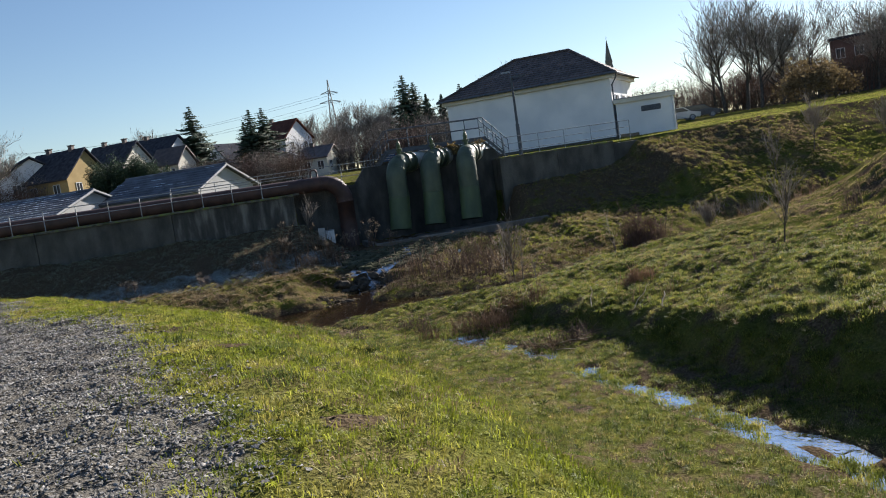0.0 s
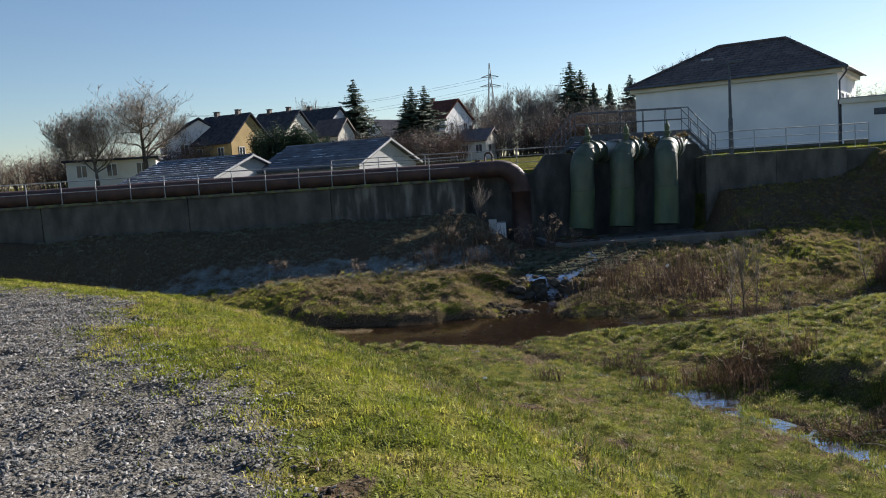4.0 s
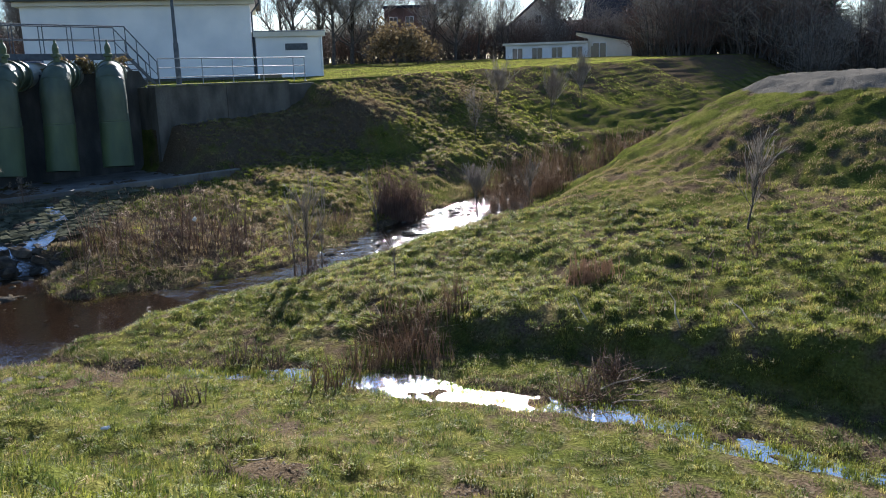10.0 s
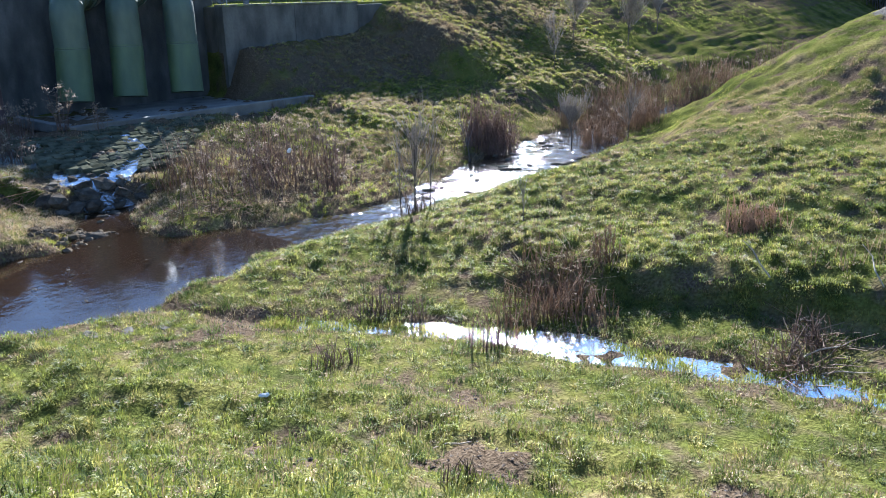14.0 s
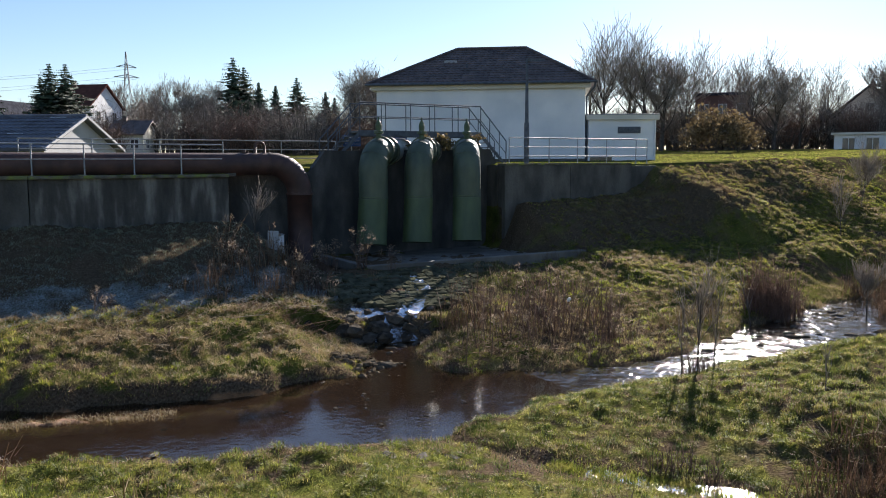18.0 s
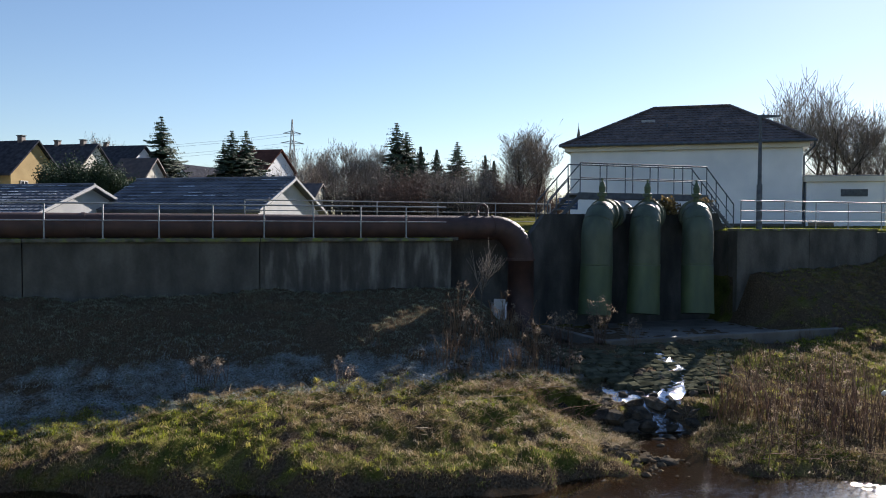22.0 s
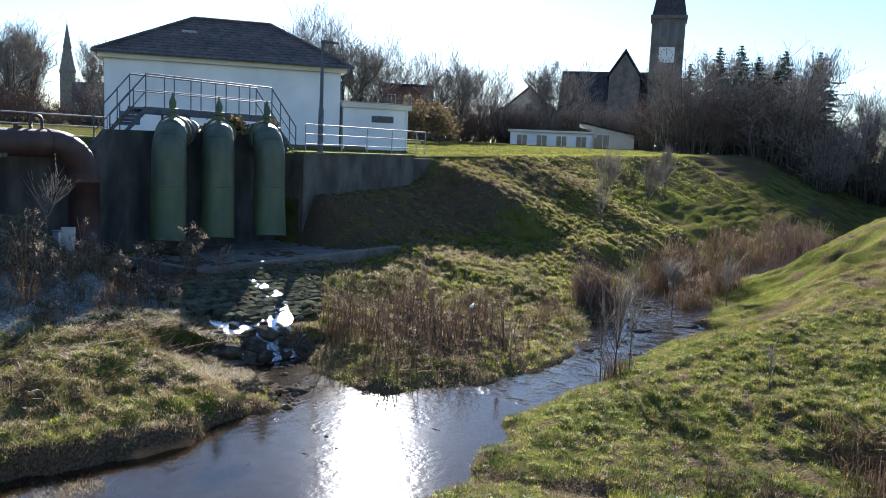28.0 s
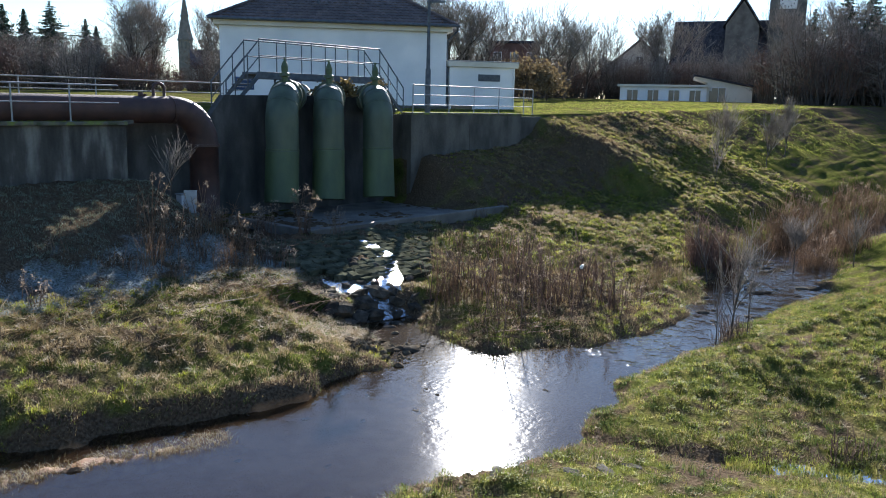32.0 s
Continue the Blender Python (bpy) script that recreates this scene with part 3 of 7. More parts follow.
def axis(lo, hi, a, b, step, grow=1.12, cap=30.0):
    """Coordinates that lie close between a and b and ever wider outside."""
    mid = list(np.arange(a, b + step / 2, step))
    out, s, v = [], step, b
    while v < hi:
        s = min(s * grow, cap)
        v += s
        out.append(min(v, hi))
    inn, s, v = [], step, a
    while v > lo:
        s = min(s * grow, cap)
        v -= s
        inn.append(max(v, lo))
    return np.array(list(reversed(inn)) + mid + out)


def build_ground():
    gx, gy = axis(-700, 900, -19, 17, 0.13, 1.09), axis(-400, 1100, -41, -0.35, 0.13, 1.12)
    gy = np.sort(np.concatenate([gy, [0.29, 0.31, 1.54, 1.56]]))
    X, Y = np.meshgrid(gx, gy)
    Z = land(X, Y)
    n, m = len(gx), len(gy)
    verts = np.stack([X.ravel(), Y.ravel(), Z.ravel()], 1)
    i = np.arange(n * m).reshape(m, n)
    quads = np.stack([i[:-1, :-1], i[:-1, 1:], i[1:, 1:], i[1:, :-1]], -1).reshape(-1, 4)
    me = soup("ground", verts, np.full(len(quads), 4), quads.ravel(), GROUND)
    x, y, z = verts.T
    d, s, _ = nearest(x, y, BROW)
    d = d * s
    fs, side, (hw,) = nearest(x, y, STREAM)
    rd, _, (rhw, _) = nearest(x, y, RILL)
    idist, _, (ihw, _) = nearest(x, y, INFLOW)
    fd, f2, _ = nearest(x, y, FOOT)
    fd = fd * f2
    gravel = smooth(-1.1, -1.55, d - verge(y) + 0.25 * bumps(x, y, 0.8, 6)) * smooth(-4.6, -4.0, d)
    gravel = np.maximum(gravel, 0.9 * smooth(1.0, 0.5, crest(x, y)) * (y < -16))
    soil = 0.9 * smooth(0.55, 0.1, fs - hw) + 0.8 * smooth(0.5, 0.1, rd - rhw) + 0.75 * smooth(1.2, 0.2, idist - ihw)
    scarp = 0.45 * smooth(0.9, 0.4, np.abs(fd - 0.4)) * (y < -16)
    island = (side > 0) & (y < 0.2)
    soil = np.maximum(soil, scarp)
    soil = np.maximum(soil, bare(x, y))
    soil = np.maximum(soil, np.where(island & (x < -3.5), 0.85 * smooth(-6.2, -5.2, y), 0))
    soil = np.maximum(soil, np.where((side > 0) & (x > 4) & (y < 0.2), 0.15 + 0.27 * smooth(-4.5, -2.5, y) + 0.2 * bumps(x, y, 1.9, 38), 0))
    # brown thatch between meadow tussocks, which also paints in the hollows' shade
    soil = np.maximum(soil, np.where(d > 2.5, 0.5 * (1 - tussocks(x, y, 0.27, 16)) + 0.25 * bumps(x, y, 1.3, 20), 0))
    soil = np.maximum(soil, np.where(island, 0.36 - 0.2 * smooth(-0.5, 2, x) * smooth(-3, -5, y) + 0.25 * smooth(-6, -3, y) + 0.25 * bumps(x, y, 2.6, 7) + 0.3 * smooth(-3.5, -1, x) * smooth(4, 2, x), 0))
    soil = np.maximum(soil, 0.22 * smooth(2, 5, d) + 0.18 * bumps(x, y, 3.1, 8))
    rime = np.where(island & (x < -4.2), 0.5 * smooth(-6.6, -5.6, y + 0.5 * bumps(x, y, 2.2, 11)) * smooth(-2.4, -4.2, y + 0.6 * bumps(x, y, 1.3, 72)), 0)
    silt = smooth(-0.02, -0.25, fs - hw) * (side > -2) * smooth(-6, -9, x) * (y < -4)
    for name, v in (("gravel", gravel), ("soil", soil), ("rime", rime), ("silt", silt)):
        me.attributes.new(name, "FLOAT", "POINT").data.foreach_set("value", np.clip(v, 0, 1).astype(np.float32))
    me.polygons.foreach_set("use_smooth", np.ones(len(me.polygons), dtype=bool))
    return tagged(new("ground", me), "winter turf with gravel path, muddy stream banks and rime", "ground", kind="structure")


ground = build_ground()


def ribbon(name, line, step, material, label):
    """A sheet of running water along a course with widths and levels."""
    pts = []
    for a, b in zip(line, line[1:]):
        n = max(1, int(math.hypot(b[0] - a[0], b[1] - a[1]) / step))
        pts += [[a[i] + (b[i] - a[i]) * k / n for i in range(4)] for k in range(n)]
    pts.append(list(line[-1]))
    bm = bmesh.new()
    rows = []
    for i, p in enumerate(pts):
        q, r = pts[max(i - 1, 0)], pts[min(i + 1, len(pts) - 1)]
        t = Vector((r[0] - q[0], r[1] - q[1], 0)).normalized()
        s = Vector((-t.y, t.x, 0))
        rows.append([bm.verts.new(Vector((p[0], p[1], p[3])) + s * w * (p[2] + 0.18)) for w in (-1, -0.4, 0.2, 1)])
    for a, b in zip(rows, rows[1:]):
        for k in range(3):
            bm.faces.new((a[k], a[k + 1], b[k + 1], b[k]))
    return tagged(part(name, bm, material, smooth=True), label, "water", kind="structure")


def sheet(x0, x1, y0, y1, z):
    """One level surface of still water."""
    bm = bmesh.new()
    bm.faces.new([bm.verts.new(p) for p in ((x0, y0, z), (x1, y0, z), (x1, y1, z), (x0, y1, z))])
    return bm


stream = part("water_stream", sheet(-70, -3.4, -18.5, -3.8, WATER_Z), WATER)
tagged(stream, "shallow brown stream reflecting the pale sky", "water", kind="structure")
riffle = part("water_riffle", sheet(-3.4, 70, -18.5, -3.8, WATER_Z), WATER_R)
tagged(riffle, "rippling upper stream sparkling in the sun", "water", kind="structure")
ribbon("water_rill", [r for r in RILL[1:-1]], 0.5, WATER_L, "narrow rill trickling through the meadow grass")
ribbon("water_inflow", INFLOW[:6], 0.3, WATER_F, "thin sheet of water running over stones")

# ---- the retaining wall ----
COP_L, COP_R = 1.03, 1.33


def build_wall():
    w = thing("wall_west", "long stained concrete retaining wall with mossy top", "wall", kind="structure")
    joints = [-62, -54, -46, -38, -30, -24, -18, -12, -6.2]
    for a, b in zip(joints, joints[1:]):
        part("wall_panel", box(a + 0.012, b - 0.012, 0.0, 0.55, -1.7, COP_L - 0.1, 0.012), LIME if a == -12 else CONCRETE, w)
        bm = box(a + 0.006, b - 0.006, -0.11, 0.6, COP_L - 0.1, COP_L, 0.015)
        bmesh.ops.subdivide_edges(bm, edges=[e for e in bm.edges if e.calc_length() > 2], cuts=30)
        for v in bm.verts:
            v.co.z += 0.012 * noise.noise(v.co * 1.3) if v.co.z > COP_L - 0.02 else 0
        part("coping", bm, MOSSY, w, "moss-grown coping")
    n = thing("wall_middle", "dark recessed concrete wall behind the pipe bend", "wall", kind="structure")
    # the recess's shade is put into this panel's darker concrete
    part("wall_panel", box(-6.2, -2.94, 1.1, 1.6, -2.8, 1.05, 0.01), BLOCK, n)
    e = thing("wall_east", "stained concrete retaining wall below the lawn", "wall", kind="structure")
    part("wall_panel", box(4.72, 8.0, 0.1, 0.6, -2.8, COP_R - 0.08, 0.01), CONCRETE, e)
    part("wall_panel", box(8.02, 11.35, 0.1, 0.6, -2.8, COP_R - 0.08, 0.01), CONCRETE, e)
    part("coping", box(4.72, 11.35, 0.06, 0.64, COP_R - 0.08, COP_R, 0.015), MOSSY, e)
    part("return_panel", box(4.72, 4.95, 0.62, 1.36, -2.8, COP_R - 0.08, 0.01), CONCRETE, e)
    part("end_panel", box(11.37, 12.85, 0.12, 0.6, -1.4, COP_R - 0.14, 0.02), CONCRETE, e)
    b = thing("pipe_block", "massive dark concrete block carrying three green pipes", "concrete block", kind="structure")
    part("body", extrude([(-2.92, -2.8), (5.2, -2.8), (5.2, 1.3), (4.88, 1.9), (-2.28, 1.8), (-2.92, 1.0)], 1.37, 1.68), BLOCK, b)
    part("apron", box(-3.2, 4.71, -3.75, 1.36, -2.6, -2.0, 0.02), SLAB, b, "pale silty apron slab")
    part("kerb", box(-3.2, 5.4, -4.0, -3.74, -2.7, -1.74, 0.03), SLAB, b)
    part("kerb_return", box(-3.2, -2.96, -3.73, -0.1, -2.7, -1.76, 0.03), SLAB, b)


build_wall()


def railing(name, label, posts, y, base, top, rails, r=0.022, group="", ends=None):
    """A tubular railing: posts with foot plates, and rails."""
    rl = thing(name, label, "railing", (posts[0], y, base), group=group)
    x0 = posts[0]
    for p in posts:
        po = part("post", tube([(p - x0, 0, 0), (p - x0, 0, top)], r, 8), GALV, rl)
        part("foot_plate", box(p - x0 - 0.05, p - x0 + 0.05, -0.05, 0.05, 0, 0.012), GALV, po)
    a, b = ends or (posts[0], posts[-1])
    for k, z in enumerate(rails):
        part("handrail" if k == 0 else "rail", tube([(a - x0, 0, z), (b - x0, 0, z)], r if k == 0 else r * 0.75, 8), GALV, rl)
    return rl


railing("railing", "galvanised tube railing along the wall top", [-7.68 - 1.4 * k for k in range(28)], -0.04, COP_L, 0.93, (0.93, 0.48), ends=(-47, -6.4), group="railings on the wall")
railing("railing", "galvanised tube railing above the lawn edge", [5.2, 7.2, 8.7, 10.3, 12.0, 12.66], 0.5, COP_R - 0.05, 1.06, (1.06, 0.7, 0.33), group="railings on the wall")
back_rail = railing("railing", "grey tube railing standing behind the pipe", [-12 + 2.2 * k for k in range(6)], 3.4, 1.15, 1.05, (1.05, 0.72, 0.4), r=0.02, group="railings on the wall")


# ---- pipes ----
def arc(c, r, a0, a1, n, u, v):
    """Points on an arc round c in the plane of the unit ways u and v."""
    c, u, v = Vector(c), Vector(u), Vector(v)
    return [c + r * (math.cos(a0 + (a1 - a0) * k / n) * u + math.sin(a0 + (a1 - a0) * k / n) * v) for k in range(n + 1)]


def flange(parent, at, way, r, width, material, bolts=0):
    w = Vector(way).normalized()
    f = part("flange", tube([Vector(at) - w * width / 2, Vector(at) + w * width / 2], r, 28), material, parent)
    return f


def brown_pipe():
    p = thing("brown_pipe", "rusty brown pipeline lying on the wall and bending down", "pipe", (-4.55, 0.4, 1.34))
    R, z = 0.37, 0.0
    for a, b in ((-57, -38), (-38, -24), (-24, -12), (-12, -0.1)):
        part("pipe_run", tube([(a, 0, z), (b, 0, z)], R, 28, caps=False), RUST, p, smooth=True)
        part("weld_ring", tube([(b - 0.07, 0, z), (b + 0.03, 0, z)], R + 0.018, 28), RUST, p)
    bend = arc((-0.1, 0, z - 1.0), 1.0, math.pi / 2, 0, 14, (1, 0, 0), (0, 0, 1))
    part("bend", tube(bend, [R + 0.05 * min(1, k / 6) for k in range(15)], 28, caps=False), RUST, p, smooth=True)
    part("down_pipe", tube([(0.9, 0, z - 1.0), (0.9, 0, -3.5)], R + 0.05, 28), RUST, p, smooth=True)
    part("flange", tube([(0.9, 0, -1.05), (0.9, 0, -0.98)], R + 0.1, 28), RUST, p)
    part("lifting_bow", tube([(-0.62, 0, R - 0.03), (-0.62, 0, R + 0.2)] + arc((-0.46, 0, R + 0.2), 0.16, math.pi, 0, 8, (1, 0, 0), (0, 0, 1)) + [(-0.3, 0, R - 0.03)], 0.045, 10), RUST, p, smooth=True)
    part("stub", tube([(-1.0, 0, R - 0.05), (-1.0, 0, R + 0.1)], 0.07, 12), RUST, p)
    part("stub", tube([(-0.88, 0, R - 0.05), (-0.88, 0, R + 0.06)], 0.05, 12), RUST, p)
    for x in (-1.5, -6, -12, -18, -24, -32, -42):
        part("saddle", box(x - 0.15, x + 0.15, -0.24, 0.24, -R - 0.02 + 0.0, -0.2, 0.02), CONCRETE, p, "concrete saddle")
    return p


brown_pipe()
valve_box = thing("valve_box", "small grey metal box beside the down pipe", "box", (-4.75, -0.35, -1.75))
part("body", box(-0.2, 0.2, -0.15, 0.15, 0, 0.75, 0.02), TRIM, valve_box)
part("lid", box(-0.22, 0.22, -0.17, 0.17, 0.75, 0.79, 0.01), GALV, valve_box)
part("plinth", box(-0.3, 0.3, -0.25, 0.25, -0.6, 0.0, 0.02), SLAB, valve_box)


def green_pipe(x, y, az, grp):
    """A large outlet pipe: a run from behind, a wide elbow and a drop pipe, with an air valve on top."""
    p = thing("outlet_pipe", "large green outlet pipe bending down before the concrete block", "pipe", (x, y, -1.56), group=grp)
    R, B = 0.52, 0.72
    u = Vector((math.sin(radians(az)), math.cos(radians(az)), 0))
    up = Vector((0, 0, 1))
    zc = 3.36
    c = u * B + up * (zc - B)
    pts = [c - u * B * math.cos(a) + up * B * math.sin(a) for a in [math.pi / 2 * k / 16 for k in range(17)]]
    foot = u * -0.25
    low = [foot * (1 - z / 1.65) + up * z for z in (0, 0.6, 1.2, 1.65)]
    part("outlet_sleeve", tube(low, [R + 0.03, R + 0.02, R + 0.012, R + 0.01], 40, caps=False), GREEN, p, "brighter green lower sleeve", smooth=True)
    # added dark plug closes the mouth, standing for the shade within
    part("inner_face", tube([low[0] + up * 0.02, low[0] * 0.75 + low[1] * 0.25], R - 0.06, 32), BLOCK, p, "dark plug coloured as the shade inside the outlet")
    part("drop_pipe", tube([Vector((0, 0, 1.6)), Vector((0, 0, zc - B - 0.05))] + pts + [pts[-1] + u * 0.75], [R, R] + [R - 0.05 * k / 16 for k in range(17)] + [R - 0.05], 40, caps=False), GREEN_OLD, p, smooth=True)
    part("joint_ring", tube([(0, 0, 1.64), (0, 0, 1.68)], R + 0.018, 40), GREEN_OLD, p, smooth=True)
    for i in (6, 11):
        w = (pts[i + 1] - pts[i - 1]).normalized()
        part("elbow_ring", tube([pts[i] - w * 0.015, pts[i] + w * 0.015], R - 0.05 * i / 16 + 0.012, 36), GREEN_OLD, p, smooth=True)
    part("pipe_run", tube([pts[-1] + u * 0.7, pts[-1] + u * 2.6], R - 0.04, 40, caps=False), PIPE_PALE, p, "run behind the elbow, coloured pale as if sunlit", smooth=True)
    for k in (0.02, 0.66):
        part("flange", tube([pts[-1] + u * k, pts[-1] + u * (k + 0.06)], R + 0.02, 36), GREEN_OLD, p)
    b = pts[-1] + u * -0.12 + up * (R - 0.08)
    v = part("air_valve", tube([b, b + up * 0.17, b + up * 0.19, b + up * 0.29, b + up * 0.31, b + up * 0.5, b + up * 0.6, b + up * 0.7], [0.10, 0.10, 0.17, 0.17, 0.10, 0.115, 0.08, 0.03], 16), GREEN, p, "green cast air valve")
    part("hand_wheel", tube([b + up * 0.24 - u * 0.22, b + up * 0.24 + u * 0.22], 0.05, 12), GREEN_OLD, v)
    part("cap", tube([b + up * 0.7, b + up * 0.78], 0.04, 10), GREEN, v)
    return p


# sunlight on the green pipe run, put into a pale base colour
PIPE_PALE = mat("sunlit_pale_pipe", (0.42, 0.43, 0.38), (0.55, 0.55, 0.48), 0.6, 3.0, 0.2, streak=0.4)
for gx_, gy_, ga_ in ((-0.87, 0.34, 47), (0.91, 0.2, 42), (2.74, -0.25, 32)):
    green_pipe(gx_, gy_, ga_, "green outlet pipes")


# ---- walkway over the pipes ----
def walkway():
    w = thing("walkway", "grey steel walkway bridge with stairs over the pipes", "walkway", (0, 1.7, 1.22), turn=0.3)
    y0, y1, zd = 0.0, 0.85, 1.34
    part("deck", box(-0.75, 4.65, y0, y1, zd - 0.06, zd, 0.005), STEEL_DK, w)
    for y in (y0, y1):
        part("girder", box(-0.8, 4.7, y - 0.03, y + 0.03, zd - 0.2, zd + 0.02, 0.005), STEEL_DK, w)
        for sgn, xa in ((1, 4.66), (-1, -0.76)):
            bm = extrude([(xa, zd), (xa + sgn * 1.3, 0.02), (xa + sgn * 1.15, 0.02), (xa, zd - 0.2)], y - 0.02, y + 0.02)
            part("stringer", bm, STEEL_DK, w)
            part("handrail", tube([(xa - sgn * 0.05, y, zd + 1.05), (xa + sgn * 1.25, y, 1.02), (xa + sgn * 1.25, y, 0.0)], 0.024, 8), STEEL_DK, w)
            part("knee_rail", tube([(xa - sgn * 0.05, y, zd + 0.53), (xa + sgn * 1.25, y, 0.5)], 0.018, 8), STEEL_DK, w)
            for k in (0.33, 0.7):
                part("post", tube([(xa + sgn * 1.3 * k, y, zd * (1 - k)), (xa + sgn * 1.3 * k, y, zd * (1 - k) + 1.03)], 0.02, 8), STEEL_DK, w)
        part("handrail", tube([(-0.75, y, zd + 1.05), (4.65, y, zd + 1.05)], 0.024, 8), STEEL_DK, w)
        part("knee_rail", tube([(-0.75, y, zd + 0.53), (4.65, y, zd + 0.53)], 0.018, 8), STEEL_DK, w)
        for k in range(6):
            x = -0.74 + 1.078 * k + (0.25 if y == y1 and 0 < k < 5 else 0)
            part("post", tube([(x, y, zd), (x, y, zd + 1.05)], 0.02, 8), STEEL_DK, w)
    for sgn, xa in ((1, 4.66), (-1, -0.76)):
        for k in range(1, 7):
            part("tread", box(xa + sgn * 1.3 * k / 7 - 0.12, xa + sgn * 1.3 * k / 7 + 0.12, y0 + 0.02, y1 - 0.02, zd * (1 - k / 7) - 0.03, zd * (1 - k / 7), 0.004), STEEL_DK, w)
    for x in (0.5, 3.2):
        for y in (y0, y1):
            part("support", tube([(x, y, 0), (x, y, zd - 0.1)], 0.04, 8), STEEL_DK, w)


walkway()


def info_sign(x, y, z, w, h):
    s = thing("information_sign", "small blue sign board with unreadable white lines", "sign", (x, y, z), group="blue signs")
    part("post", tube([(0, 0.03, 0), (0, 0.03, 1.2)], 0.025, 8), GALV, s)
    b = part("board", box(-w / 2, w / 2, -0.012, 0.012, 1.2 - h, 1.2, 0.004), SIGN_B, s)
    for k in range(3):
        part("text_bar", box(-w / 2 + 0.06, w / 2 - 0.06, -0.018, -0.0135, 1.14 - h * 0.28 * (k + 0.35), 1.155 - h * 0.28 * (k + 0.35)), TRIM, b)


info_sign(-0.6, 2.75, 1.22, 0.75, 0.42)
info_sign(1.45, 2.8, 1.22, 0.75, 0.42)


def lamp_post():
    l = thing("street_lamp", "dark tapered lamp post with one flat lantern", "street lamp", (6.2, 0.7, 1.25))
    part("sleeve", tube([(0, 0, 0), (0, 0, 1.7)], [0.11, 0.10], 14), STEEL_DK, l)
    part("pole", tube([(0, 0, 1.7), (0, 0, 4.15)], [0.075, 0.05], 14), STEEL_DK, l)
    part("arm", tube([(0, 0, 4.1), (0.12, -0.05, 4.2)], 0.04, 10), STEEL_DK, l)
    part("lantern", extrude([(-0.05, 4.12), (0.75, 4.2), (0.75, 4.26), (-0.05, 4.24)], -0.16, 0.06), STEEL_DK, l, "flat grey lantern")


lamp_post()


# ---- buildings ----
def tile_field(name, parent, material, origin, u, v, poly, tw, th, lift=0.025, label=""):
    """Overlapping roof tiles on a slope: origin, unit ways along the eave and up the slope, and the outline in those."""
    o, u, v = np.array(origin, float), np.array(u, float), np.array(v, float)
    n = np.cross(u, v)
    poly = np.array(poly, float)
    a0, b0, a1, b1 = poly[:, 0].min(), poly[:, 1].min(), poly[:, 0].max(), poly[:, 1].max()
    verts, faces = [], []
    rows = int((b1 - b0) / th)
    for r in range(rows + 1):
        b = b0 + r * th
        xs = []
        mid = min(b + th * 0.5, b1 - 1e-3)
        for p, q in zip(poly, np.roll(poly, -1, 0)):
            if (p[1] - mid) * (q[1] - mid) < 0:
                xs.append(p[0] + (q[0] - p[0]) * (mid - p[1]) / (q[1] - p[1]))
        if len(xs) < 2:
            continue
        lo, hi = min(xs), max(xs)
        k = max(1, int(round((hi - lo) / tw)))
        for c in range(k):
            c0, c1 = lo + (hi - lo) * c / k, lo + (hi - lo) * (c + 1) / k
            cm = (c0 + c1) / 2
            i = len(verts)
            top = min(b + th * 1.12, b1)
            for aa, ll in ((c0, 0.0), (cm, 0.035), (c1, 0.0)):
                verts += [o + u * aa + v * b + n * (lift + ll + 0.012), o + u * aa + v * top + n * (ll * 0.8 + 0.004), o + u * aa + v * b + n * (ll * 0.5 - 0.01)]
            faces += [(i, i + 3, i + 4, i + 1), (i + 3, i + 6, i + 7, i + 4), (i + 2, i + 5, i + 3, i), (i + 5, i + 8, i + 6, i + 3)]
    ob = new(name, mesh_of(name, verts, faces, material))
    ob.parent = parent
    return tagged(ob, label, kind="stuff")


def framed_window(parent, x, y, z, w, h, facing=-1, frame=None):
    """A window with frame and pane on a wall that faces -y (or +x, facing 1)."""
    t = 0.07
    def put(a0, a1, d0, d1, z0, z1):
        return box(a0, a1, d0, d1, z0, z1) if facing == -1 else box(d0, d1, a0, a1, z0, z1)
    out = (y - 0.05, y + 0.01) if facing == -1 else (x - 0.01, x + 0.05)
    c = x if facing == -1 else y
    bm = put(c - w / 2, c + w / 2, *out, z, z + t)
    for r in ((c - w / 2, c + w / 2, z + h - t, z + h), (c - w / 2, c - w / 2 + t, z, z + h), (c + w / 2 - t, c + w / 2, z, z + h), (c - t / 2, c + t / 2, z, z + h)):
        b2 = put(r[0], r[1], *out, r[2], r[3])
        me = bpy.data.meshes.new("t")
        b2.to_mesh(me)
        b2.free()
        bm.from_mesh(me)
        bpy.data.meshes.remove(me)
    f = part("window", bm, frame or TRIM, parent)
    mid = ((out[0] + out[1]) / 2 - 0.008, (out[0] + out[1]) / 2 + 0.008)
    part("pane", put(c - w / 2 + t, c + w / 2 - t, *mid, z + t, z + h - t), GLASS, f)


